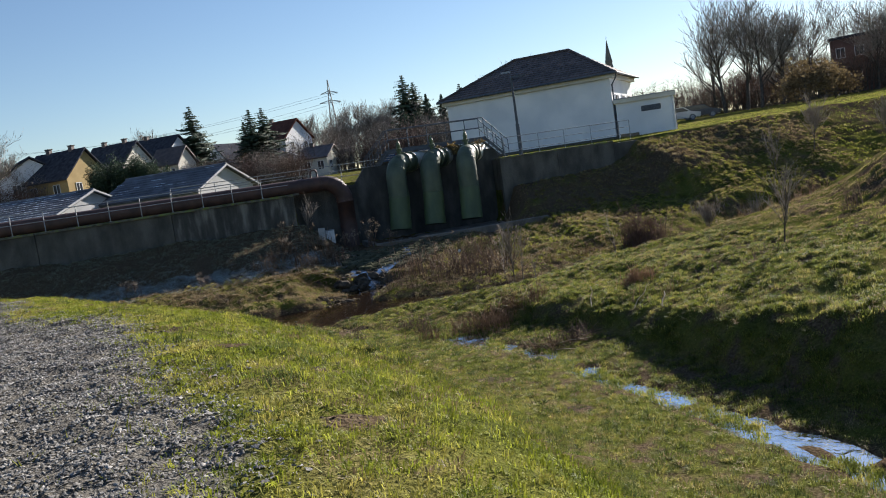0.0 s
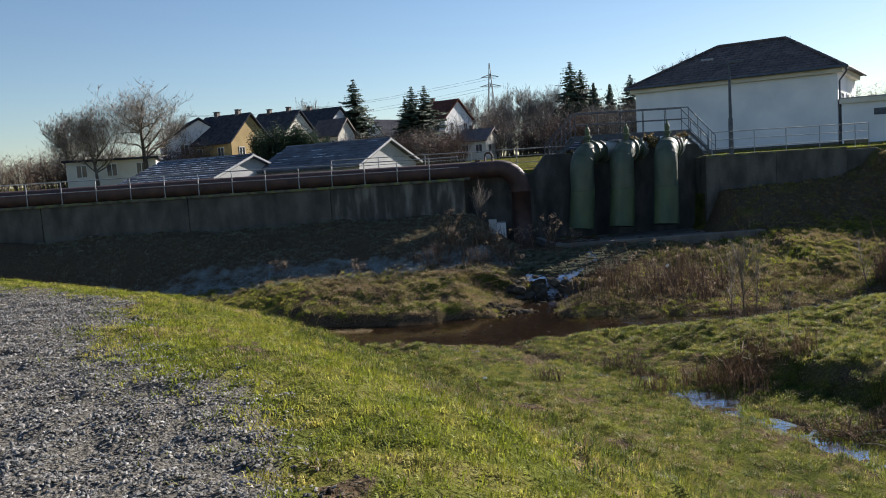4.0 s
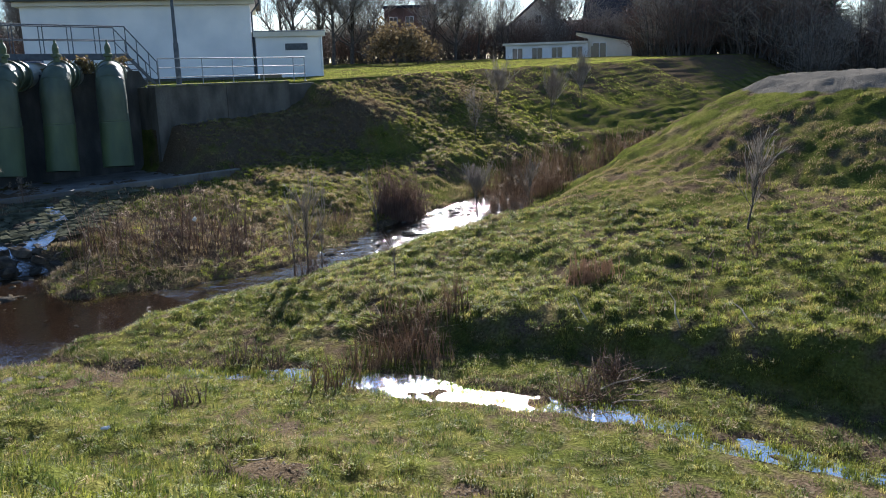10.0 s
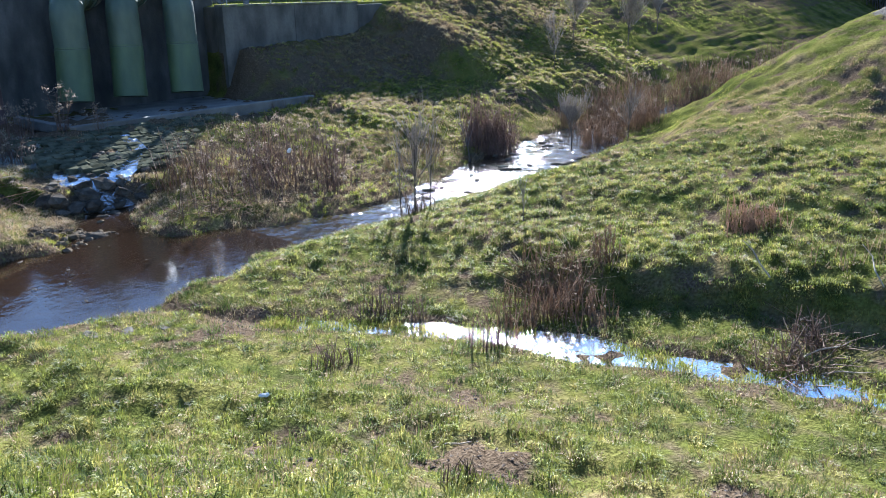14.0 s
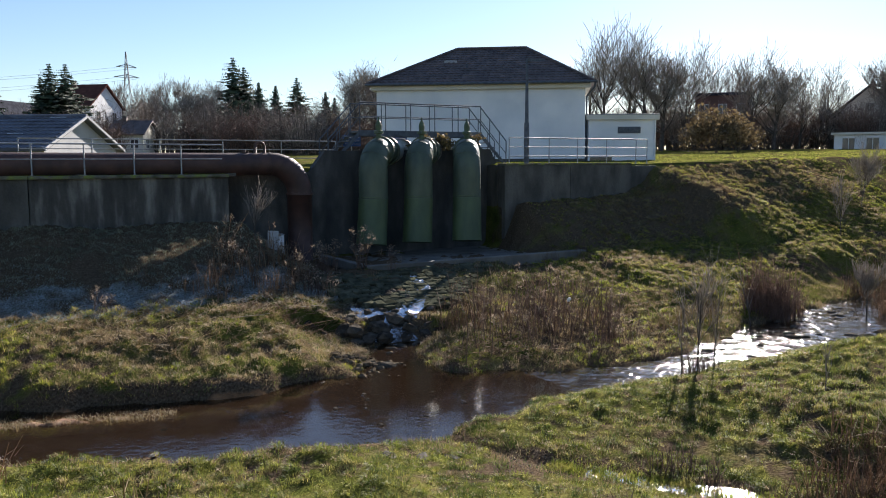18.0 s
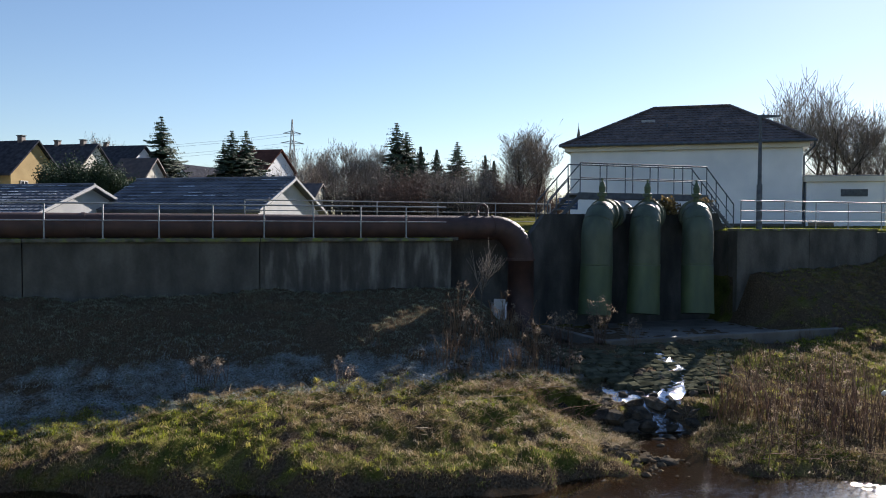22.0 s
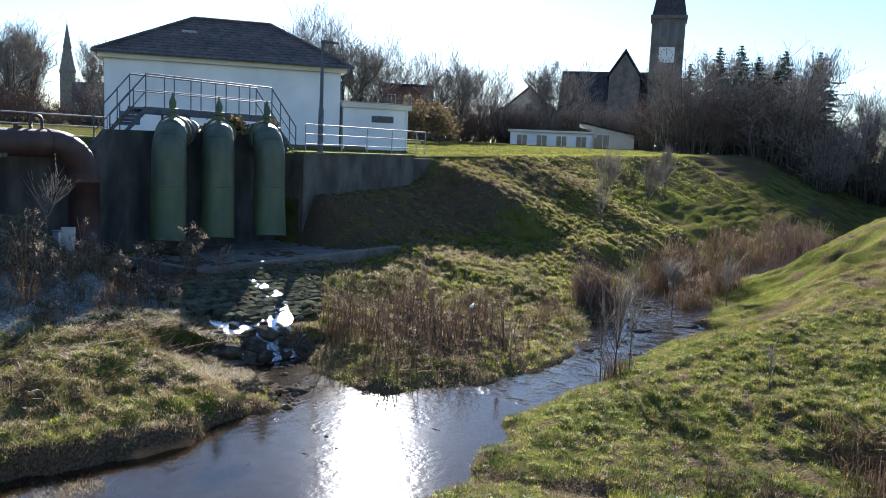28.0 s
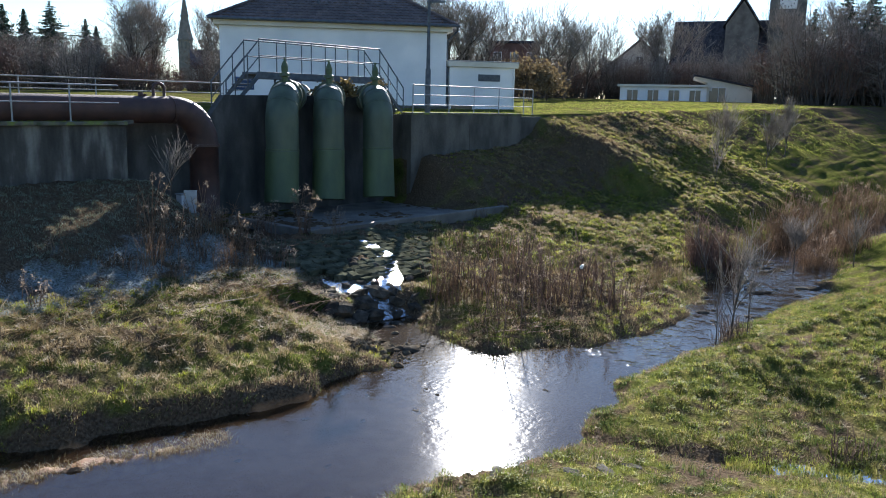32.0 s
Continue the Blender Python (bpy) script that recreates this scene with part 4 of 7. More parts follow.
def pump_house():
    h = thing("pump_house", "white rendered pump house with dark hipped tile roof", "house", (7.0, 16.1, 1.3), turn=-38.05)
    W, D, H = 11.7, 8.2, 4.1
    part("wall", box(0, W, 0, D, -0.5, H), RENDER_W, h)
    part("cornice", box(-0.28, W + 0.28, -0.28, D + 0.28, H, H + 0.28, 0.02), CREAM, h, "cream projecting cornice")
    part("plinth", box(-0.04, W + 0.04, -0.04, D + 0.04, -0.5, 0.25, 0.01), CONCRETE, h)
    o, z0, z1 = 0.5, H + 0.28, H + 2.75
    r0, r1, ym = 4.2, W - 3.4, D / 2
    bm = bmesh.new()
    e = [bm.verts.new(p) for p in ((-o, -o, z0), (W + o, -o, z0), (W + o, D + o, z0), (-o, D + o, z0), (r0, ym, z1), (r1, ym, z1))]
    for f in ((0, 1, 5, 4), (1, 2, 5), (2, 3, 4, 5), (3, 0, 4), (3, 2, 1, 0)):
        bm.faces.new([e[i] for i in f])
    roof = part("roof", bm, TILE, h, "dark brown tiled hip roof")
    up = Vector((0, ym + o, z1 - z0))
    L = up.length
    tile_field("roof_tiles", roof, TILE, (-o, -o, z0), (1, 0, 0), up / L, [(0, 0), (W + 2 * o, 0), (r1 + o, L), (r0 + o, L)], 0.3, 0.36)
    sd = Vector((-(W - r1 + o), 0, z1 - z0))
    tile_field("roof_tiles", roof, TILE, (W + o, -o, z0), (0, 1, 0), sd / sd.length, [(0, 0), (D + 2 * o, 0), (ym + o + 0.05, sd.length), (ym + o - 0.05, sd.length)], 0.3, 0.36)
    sl = Vector((r0 + o, 0, z1 - z0))
    tile_field("roof_tiles", roof, TILE, (-o, D + o, z0), (0, -1, 0), sl / sl.length, [(0, 0), (D + 2 * o, 0), (ym + o + 0.05, sl.length), (ym + o - 0.05, sl.length)], 0.3, 0.36)
    for a, b in (((-o, -o, z0), (r0, ym, z1)), ((W + o, -o, z0), (r1, ym, z1)), ((r0, ym, z1), (r1, ym, z1))):
        part("ridge_cap", tube([Vector(a) + Vector((0, 0, 0.05)), Vector(b) + Vector((0, 0, 0.05))], 0.09, 8), TILE, roof)
    part("gutter", tube([(-o - 0.05, -o - 0.06, z0 + 0.02), (W + o + 0.05, -o - 0.06, z0 + 0.02)], 0.07, 8), STEEL_DK, h)
    part("gutter", tube([(W + o + 0.06, -o, z0 + 0.02), (W + o + 0.06, D + o, z0 + 0.02)], 0.07, 8), STEEL_DK, h)
    part("downpipe", tube([(W + o, -o + 0.1, z0), (W + o, -o + 0.15, z0 - 0.25), (W + 0.08, 0.2, z0 - 0.7), (W + 0.08, 0.2, 0)], 0.05, 8), STEEL_DK, h)
    sk = part("skylight", box(3.6, 4.35, 2.2, 2.9, z0 + 1.42, z0 + 1.62, 0.02), GALV, roof, "small metal roof hatch")
    part("roof_vent", tube([(5.0, 1.5, z0 + 0.9), (5.0, 1.5, z0 + 1.3)], 0.07, 8), STEEL_DK, roof)
    for yy in (1.8, 4.2, 6.6):
        framed_window(h, W, yy, 1.6, 1.2, 1.5, facing=1)


def annex():
    a = thing("annex", "low white flat-roofed annex beside the pump house", "building", (16.35, 8.75, 1.3), turn=-32)
    part("wall", box(0, 3.7, 0, 4.5, -0.4, 2.35), RENDER_W, a)
    part("roof", box(-0.12, 3.85, -0.18, 4.6, 2.35, 2.62, 0.02), CREAM, a, "pale flat roof slab")
    part("roof_edge", box(-0.14, 3.87, -0.2, 4.62, 2.62, 2.68, 0.01), GALV, a)
    v = part("vent", box(1.6, 2.85, -0.03, 0.02, 1.62, 1.98, 0.005), STEEL_DK, a, "grey louvred vent")
    for k in range(5):
        part("slat", box(1.63, 2.82, -0.045, -0.03, 1.65 + 0.065 * k, 1.68 + 0.065 * k), STEEL_DK, v)
    part("grille", box(0.1, 1.3, -0.03, 0.02, 0.05, 0.32, 0.005), GLASS, a, "dark cellar grille")
    part("downpipe", tube([(3.62, -0.06, 0), (3.62, -0.06, 2.35)], 0.05, 8), TRIM, a)
    part("door", box(3.7, 3.74, 1.0, 2.0, 0, 2.05, 0.01), STEEL_DK, a, "grey steel door")


def garage(apex, length, rise, half, turn, rime, lab):
    """A low gabled shed whose ridge runs away from the apex of its visible gable."""
    ax, ay, az = apex
    base = 1.2
    g = thing("garage", lab, "garage", (ax, ay, base), turn=turn, group="low sheds behind the wall")
    zr, ze = az - base, az - base - rise
    part("wall", extrude([(-half + 0.35, -0.3), (half - 0.35, -0.3), (half - 0.35, ze), (0, zr - 0.1), (-half + 0.35, ze)], -length + 0.2, -0.25, "yz"), GABLE, g)
    s = math.hypot(half, rise)
    for sg in (-1, 1):
        v = Vector((0, -sg * half, rise)) / s
        bm = bmesh.new()
        n = Vector((0, sg * rise, half)) / s
        q = [Vector((-length, sg * half, ze)), Vector((0, sg * half, ze)), Vector((0, 0, zr)), Vector((-length, 0, zr))]
        vs = [bm.verts.new(p) for p in q] + [bm.verts.new(p - n * 0.1) for p in q]
        for f in ((0, 1, 2, 3), (7, 6, 5, 4), (0, 4, 5, 1), (1, 5, 6, 2), (2, 6, 7, 3), (3, 7, 4, 0)):
            bm.faces.new([vs[i] for i in f])
        bmesh.ops.recalc_face_normals(bm, faces=bm.faces[:])
        roof = part("roof_slope", bm, FROSTY, g, "dark roof sheet dusted with rime")
        if sg == -1:
            tile_field("roof_tiles", roof, FROSTY, q[0], (1, 0, 0), v, [(0, 0), (length, 0), (length, s), (0, s)], 0.28, 0.36)
            rows = int(s / 0.36)
            for r in range(rows + 1):
                for k in range(int(length / 0.9)):
                    if random.random() < rime:
                        w = random.uniform(0.4, 0.95)
                        b = r * 0.36
                        x0 = -length + k * 0.9
                        c = Vector((x0, sg * half, ze)) + v * b + n * 0.062
                        bm2 = bmesh.new()
                        hgt = random.uniform(0.03, 0.09)
                        a_ = [bm2.verts.new(c + Vector((dx, 0, 0)) + v * dv + n * (0.0 if dv < hgt else -0.004)) for dx, dv in ((0, 0.0), (w, 0.0), (w * 0.97, hgt), (0.03, hgt * 0.8))]
                        b_ = [bm2.verts.new(p.co + n * 0.006) for p in a_]
                        bm2.faces.new(b_)
                        for i in range(4):
                            bm2.faces.new((a_[i], a_[(i + 1) % 4], b_[(i + 1) % 4], b_[i]))
                        part("rime_strip", bm2, FROST_W, roof)
        barge = extrude([(sg * half, ze - 0.06), (0, zr - 0.06), (0, zr + 0.05), (sg * half, ze + 0.05)], -0.02, 0.03, "yz")
        part("bargeboard", barge, GABLE, g, "pale bargeboard")
    part("ridge_cap", tube([(-length, 0, zr + 0.02), (0, 0, zr + 0.02)], 0.09, 8), FROSTY, g)


def house(at, turn, W, D, eave, ridge, wall, roofm, lab, chimneys=1, along=True, dormer=False, group="houses on the far street"):
    """A gabled dwelling: walls with windows, pitched roof, chimney."""
    h = thing("house", lab, "house", at, turn=turn, group=group)
    part("wall", box(-W / 2, W / 2, -D / 2, D / 2, -6, eave), wall, h)
    if along:
        gab = extrude([(-D / 2, eave), (D / 2, eave), (0, ridge - 0.25)], -W / 2, W / 2, "yz")
        bm = extrude([(-D / 2 - 0.45, eave - 0.2), (0, ridge - 0.12), (D / 2 + 0.45, eave - 0.2), (D / 2 + 0.45, eave), (0, ridge + 0.1), (-D / 2 - 0.45, eave)], -W / 2 - 0.35, W / 2 + 0.35, "yz")
    else:
        gab = extrude([(-W / 2, eave), (W / 2, eave), (0, ridge - 0.25)], -D / 2, D / 2, "xz")
        bm = extrude([(-W / 2 - 0.45, eave - 0.2), (0, ridge - 0.12), (W / 2 + 0.45, eave - 0.2), (W / 2 + 0.45, eave), (0, ridge + 0.1), (-W / 2 - 0.45, eave)], -D / 2 - 0.35, D / 2 + 0.35, "xz")
    part("gable", gab, wall, h)
    roof = part("roof", bm, roofm, h)
    for k in range(chimneys):
        x = (-0.25 + 0.5 * k) * W if along else 0.0
        ch = part("chimney", box(x - 0.28, x + 0.28, -0.28, 0.28, ridge - 0.8, ridge + 0.55, 0.02), TILE, roof, "brick chimney")
        part("chimney_cap", box(x - 0.36, x + 0.36, -0.36, 0.36, ridge + 0.55, ridge + 0.63, 0.01), CONCRETE, ch)
    if dormer:
        part("dormer", box(-1.2, 1.2, -D / 2 + 0.4, 0, eave + 0.1, eave + 1.5, 0.02), TRIM, roof)
    n = max(2, int(W / 2.6))
    for k in range(n):
        for z in ([eave - 1.9] if eave < 4 else [eave - 1.9, eave - 4.6]):
            framed_window(h, -W / 2 + W * (k + 0.5) / n, -D / 2, z, 1.1, 1.35)
    for k in range(2):
        framed_window(h, W / 2, -D / 4 + D / 2 * k, eave - 1.9, 1.0, 1.3, facing=1)
    if not along:
        framed_window(h, 0, -D / 2, eave + 0.5, 1.0, 1.2)
    return h


def polar(cx, cy, az, d):
    return cx + d * math.sin(radians(az)), cy + d * math.cos(radians(az))


def w_far(az, d):
    return polar(-12.5, -29.8, az, d)


def e_far(az, d):
    return polar(-16.8, -21.2, az, d)


pump_house()
annex()
garage((-8.9, 11.3, 3.35), 7.8, 1.4, 3.2, -36, 0.25, "low white shed with dark rimed tile roof")
garage((-16.8, 12.6, 2.95), 8.0, 1.2, 3.2, -36, 0.85, "low white shed with rime-striped tile roof")

for az, d, turn, W, D, ev, rg, wm, rm, lab, ch, al in (
        (-16.2, 92, 10, 9.0, 7, 4.2, 5.0, CREAM, SLATE, "cream flat-fronted house behind bare trees", 0, True),
        (-10.9, 108, -70, 8.5, 8, 6.3, 10.0, RENDER_W, SLATE, "white gabled house with slate roof", 0, True),
        (-8.5, 104, -36, 7.5, 7, 5.6, 10.2, YELLOW, SLATE, "ochre gabled house with dark roof and two chimneys", 2, True),
        (-5.0, 118, -36, 7.5, 7, 6.6, 11.2, CREAM, SLATE, "house with dark slate roof and two chimneys", 2, True),
        (-2.2, 128, -36, 8.0, 8, 7.6, 12.0, RENDER_W, SLATE, "white gabled house with grey roof", 1, True),
        (-1.2, 112, -36, 4.5, 4, 6.0, 9.4, CREAM, TILE, "small house with pointed dark roof", 0, True),
        (2.6, 140, -40, 5.0, 9, 6.2, 10.2, RENDER_W, SLATE, "white gabled house half behind conifers", 0, False),
        (6.5, 132, -40, 6.5, 8, 8.2, 12.4, RENDER_W, TILE_RED, "white house with red-brown roof and dormer", 1, True),
        (9.2, 122, -30, 4.5, 6, 4.2, 7.0, CREAM, TILE, "cream gabled house with chimney", 1, True)):
    px_, py_ = w_far(az, d)
    house((px_, py_, float(land(px_, py_))), turn, W, D, ev - 1.3, rg - 2.3, wm, rm, lab, ch, al)
for az, d, turn, W, D, ev, rg, wm, rm, lab, al in (
        (60.7, 128, -62, 9.0, 8, 5.5, 9.6, CREAM, TILE, "pale gabled house behind garden trees", False),
        (63.0, 140, -62, 7.0, 8, 4.0, 7.0, CREAM, TILE_RED, "low house with red roof", True),
        (32.5, 150, -30, 9.0, 8, 5.0, 8.2, CREAM, TILE, "house with brown roof among trees", True)):
    px_, py_ = e_far(az, d)
    house((px_, py_, 1.8), turn, W, D, ev, rg, wm, rm, lab, 1, al, group="houses beyond the lawn")
bx, by = e_far(52.3, 112)
dark = thing("apartment_block", "dark flat-roofed brick block beyond the lawn", "building", (bx, by, 1.8), turn=-52)
part("wall", box(-3.4, 3.4, 0, 8, -2, 8.0), mat("brown_brick", (0.10, 0.06, 0.05), (0.15, 0.09, 0.075), 0.9, 1.0, 0.2), dark)
part("roof", box(-3.6, 3.6, -0.2, 8.2, 8.0, 8.35, 0.03), SLATE, dark)
for k in range(3):
    framed_window(dark, -2.2 + 2.2 * k, 0, 5.6, 1.1, 1.3)


def bungalow():
    ax, ay = e_far(59.5, 98)
    bx, by = e_far(66.3, 98)
    t = math.degrees(math.atan2(by - ay, bx - ax))
    L = math.hypot(bx - ax, by - ay)
    b = thing("bungalow", "long low white bungalow with flat roof and wide windows", "building", (ax, ay, 1.75), turn=t)
    part("wall", box(0, L * 0.82, 0, 7, -1, 2.35), RENDER_W, b)
    part("roof", box(-0.3, L * 0.83, -0.4, 7.3, 2.35, 2.6, 0.02), CREAM, b, "flat roof edge")
    for k in range(4):
        framed_window(b, 1.4 + 2.3 * k, 0, 0.75, 1.3, 1.3)
    part("porch", extrude([(L * 0.82, -1), (L * 1.24, -1), (L * 1.24, 2.4), (L * 0.7, 3.6), (L * 0.7, 3.3), (L * 0.82, 2.9)], 0.5, 6), CREAM, b, "porch wing with sloping roof")
    part("porch_roof", extrude([(L * 0.69, 3.6), (L * 1.27, 2.42), (L * 1.27, 2.6), (L * 0.69, 3.8)], 0.1, 6.4), SLATE, b)
    framed_window(b, L * 0.93, 0.5, 0.6, 1.6, 1.8)
    part("door", box(L * 0.845, L * 0.88, 0.44, 0.5, -0.2, 2.0), GLASS, b)


bungalow()


def parked_car(x, y, z, turn, paint, lab):
    """A hatchback: body, glass, wheels and lamps."""
    c = thing("car", lab, "car", (x, y, z), turn=turn, group="cars parked beyond the lawn")
    part("body", extrude([(-2.1, 0.3), (2.1, 0.3), (2.15, 0.75), (1.2, 0.95), (0.5, 1.45), (-1.3, 1.48), (-2.0, 1.0), (-2.15, 0.6)], -0.85, 0.85), paint, c)
    for sy in (-1, 1):
        part("side_window", extrude([(1.0, 0.98), (0.45, 1.38), (-1.2, 1.4), (-1.75, 1.0)], sy * 0.852, sy * 0.865), GLASS, c)
        part("headlight", box(2.08, 2.16, sy * 0.6 - 0.17, sy * 0.6 + 0.17, 0.6, 0.74, 0.02), TRIM, c)
        for sx in (-1.3, 1.3):
            w = part("wheel", tube([(sx, sy * 0.68, 0.32), (sx, sy * 0.88, 0.32)], 0.32, 18), STEEL_DK, c, "black tyre")
            part("rim", tube([(sx, sy * 0.875, 0.32), (sx, sy * 0.89, 0.32)], 0.2, 14), GALV, w)


CAR_SILVER = mat("silver_paint", (0.30, 0.31, 0.33), (0.36, 0.37, 0.39), 0.3, 2.0, 0.0, metal=0.4)
CAR_DARK = mat("dark_blue_paint", (0.02, 0.025, 0.04), (0.035, 0.04, 0.06), 0.3, 2.0, 0.0)
for cx_, cy_, tn_, pm_, lb_ in ((34.6, 35.4, -30, CAR_DARK, "dark car parked beyond the lawn"), (38.2, 36.5, -30, CAR_SILVER, "silver car parked beyond the lawn"), (41.5, 37.8, -30, CAR_DARK, "dark car parked under the trees")):
    parked_car(cx_, cy_, float(land(cx_, cy_)), tn_, pm_, lb_)


def church(at, turn, s, tower_w, nave, lab, stone):
    """A church: nave with steep roof, square tower, belfry and tall spire."""
    c = thing("church", lab, "church", at, turn=turn)
    w = tower_w / 2
    zt, zs = 28 * s, 50 * s
    part("tower", box(-w, w, -w, w, -3, zt), stone, c, "dark stone tower")
    bm = bmesh.new()
    rings = []
    for z, r in ((zt, w * 1.06), (zt + 1.2 * s, w * 0.98), (zt + 9.5 * s, w * 0.52), (zt + 11.0 * s, w * 0.58), (zt + 11.6 * s, w * 0.5), (zs, 0.05)):
        rings.append([bm.verts.new((r * math.cos(math.pi / 8 + k * math.pi / 4) * 1.08, r * math.sin(math.pi / 8 + k * math.pi / 4) * 1.08, z)) for k in range(8)])
    for a, b in zip(rings, rings[1:]):
        for k in range(8):
            bm.faces.new((a[k], a[(k + 1) % 8], b[(k + 1) % 8], b[k]))
    sp = part("spire", bm, SLATE if nave else stone, c, "slate-clad octagonal spire")
    part("finial", tube([(0, 0, zs - 0.2), (0, 0, zs + 1.5 * s)], 0.09, 6), STEEL_DK, sp)
    part("cornice", box(-w * 1.1, w * 1.1, -w * 1.1, w * 1.1, zt - 0.7 * s, zt, 0.03), stone, c)
    for k in (-1, 0, 1):
        part("belfry_opening", box(k * w * 0.5 - 0.3 * s, k * w * 0.5 + 0.3 * s, -w - 0.06, -w + 0.1, zt - 4.6 * s, zt - 1.4 * s), GLASS, c, "dark louvred belfry opening")
    if nave:
        cl = part("clock", box(-1.45, 1.45, -w - 0.1, -w + 0.05, zt - 8.9, zt - 6.0, 0.05), TRIM, c, "white square clock face")
        for k in range(12):
            a = k * math.pi / 6
            part("hour_mark", box(1.1 * math.sin(a) - 0.09, 1.1 * math.sin(a) + 0.09, -w - 0.13, -w - 0.105, zt - 7.45 + 1.1 * math.cos(a) - 0.12, zt - 7.45 + 1.1 * math.cos(a) + 0.12), STEEL_DK, cl)
        part("hand", box(-0.06, 0.06, -w - 0.14, -w - 0.105, zt - 7.5, zt - 6.5), STEEL_DK, cl)
        part("nave_wall", box(-19.5, -w, -5, 7, -3, 9.5), STONE_CH, c)
        nr = part("nave_roof", extrude([(-5.6, 9.2), (7.6, 9.2), (1, 17.6)], -20, -w + 0.2, "yz"), SLATE, c, "steep slate nave roof")
        part("transept", extrude([(-10.2, -3), (-4.6, -3), (-4.6, 16.0), (-7.4, 20.2), (-10.2, 16.0)], -7.5, 2), STONE_CH, c)
        part("transept_roof", extrude([(-10.7, 15.6), (-7.4, 20.6), (-4.1, 15.6), (-4.1, 16.0), (-7.4, 21.1), (-10.7, 16.0)], -7.8, 2), SLATE, c)
        for k in range(4):
            part("window", box(-18.2 + 2.3 * k, -17.2 + 2.3 * k, -5.08, -4.9, 2.5, 7.5), GLASS, c, "tall dark lancet window")


cx_, cy_ = e_far(69.6, 168)
church((cx_, cy_, 0.8), -69.6, 1.0, 6.2, True, "dark stone church with tall slate spire and clock", STONE_CH)
cx_, cy_ = e_far(30.4, 330)
church((cx_, cy_, 2.0), -30, 0.78, 5.2, False, "distant church tower with thin spire", STONE_PALE)


def pylon():
    x, y = w_far(9.4, 292)
    p = thing("power_pylon", "grey lattice power pylon far behind the houses", "pylon", (x, y, 2.0))
    Hh = 35.3
    def half(z):
        return 2.4 * (1 - z / Hh) + 0.08
    for sx in (-1, 1):
        for sy in (-1, 1):
            part("leg", tube([(sx * half(0), sy * half(0), -2), (sx * half(Hh), sy * half(Hh), Hh)], 0.12, 4), GALV, p)
    for k in range(11):
        z0, z1 = Hh * k / 11, Hh * (k + 1) / 11
        for sy in (-1, 1):
            part("brace", tube([(-half(z0), sy * half(z0), z0), (half(z1), sy * half(z1), z1)], 0.06, 3), GALV, p)
            part("brace", tube([(half(z0), sy * half(z0), z0), (-half(z1), sy * half(z1), z1)], 0.06, 3), GALV, p)
    for z, L in ((27.1, 3.9), (30.4, 3.1)):
        part("cross_arm", tube([(-L, 0, z), (0, 0, z + 0.9), (L, 0, z)], 0.13, 4), GALV, p)
        part("cross_arm", tube([(-L, 0, z), (L, 0, z)], 0.1, 4), GALV, p)
    lines = thing("power_line", "thin power cables sagging from the pylon", "cable", (x, y, 2.0))
    for z, L in ((27.1, 3.8), (30.4, 3.0)):
        for sg in (-1, 1):
            pts = [(sg * L - 150 * k / 12, -sg * 0 + 10 * k / 12, z - 0.3 - 6 * math.sin(math.pi * k / 12) - 3 * k / 12) for k in range(13)]
            part("cable", tube(pts, 0.035, 3), STEEL_DK, lines)


pylon()


# ---- trees ----
def branch_mesh(name, segs, material, sides=3):
    """One mesh of tapering sticks from rows of start, end, first and last radius."""
    s = np.array(segs, float)
    a, b, ra, rb = s[:, 0:3], s[:, 3:6], s[:, 6], s[:, 7]
    d = b - a
    d /= np.linalg.norm(d, axis=1)[:, None] + 1e-9
    ref = np.where(np.abs(d[:, 2:3]) > 0.9, [[1.0, 0, 0]], [[0, 0, 1.0]])
    u = np.cross(d, ref)
    u /= np.linalg.norm(u, axis=1)[:, None]
    v = np.cross(d, u)
    vs = []
    for base, r in ((a, ra), (b, rb)):
        for k in range(sides):
            t = 2 * math.pi * k / sides
            vs.append(base + r[:, None] * (math.cos(t) * u + math.sin(t) * v))
    if sides == 1:
        turn = np.random.RandomState(len(s)).rand(len(s), 1) * math.pi
        w = np.cos(turn) * u + np.sin(turn) * v
        verts = np.stack([a + ra[:, None] * w, a - ra[:, None] * w, b - rb[:, None] * w, b + rb[:, None] * w], 1).reshape(-1, 3)
        return soup(name, verts, np.full(len(s), 4), np.arange(4 * len(s)), material)
    verts = np.stack(vs, 1).reshape(-1, 3)
    n = len(s)
    off = (np.arange(n) * 2 * sides)[:, None]
    idx = np.concatenate([off + np.array([[k, (k + 1) % sides, sides + (k + 1) % sides, sides + k]]) for k in range(sides)], 0)
    return soup(name, verts, np.full(len(idx), 4), idx.ravel(), material)


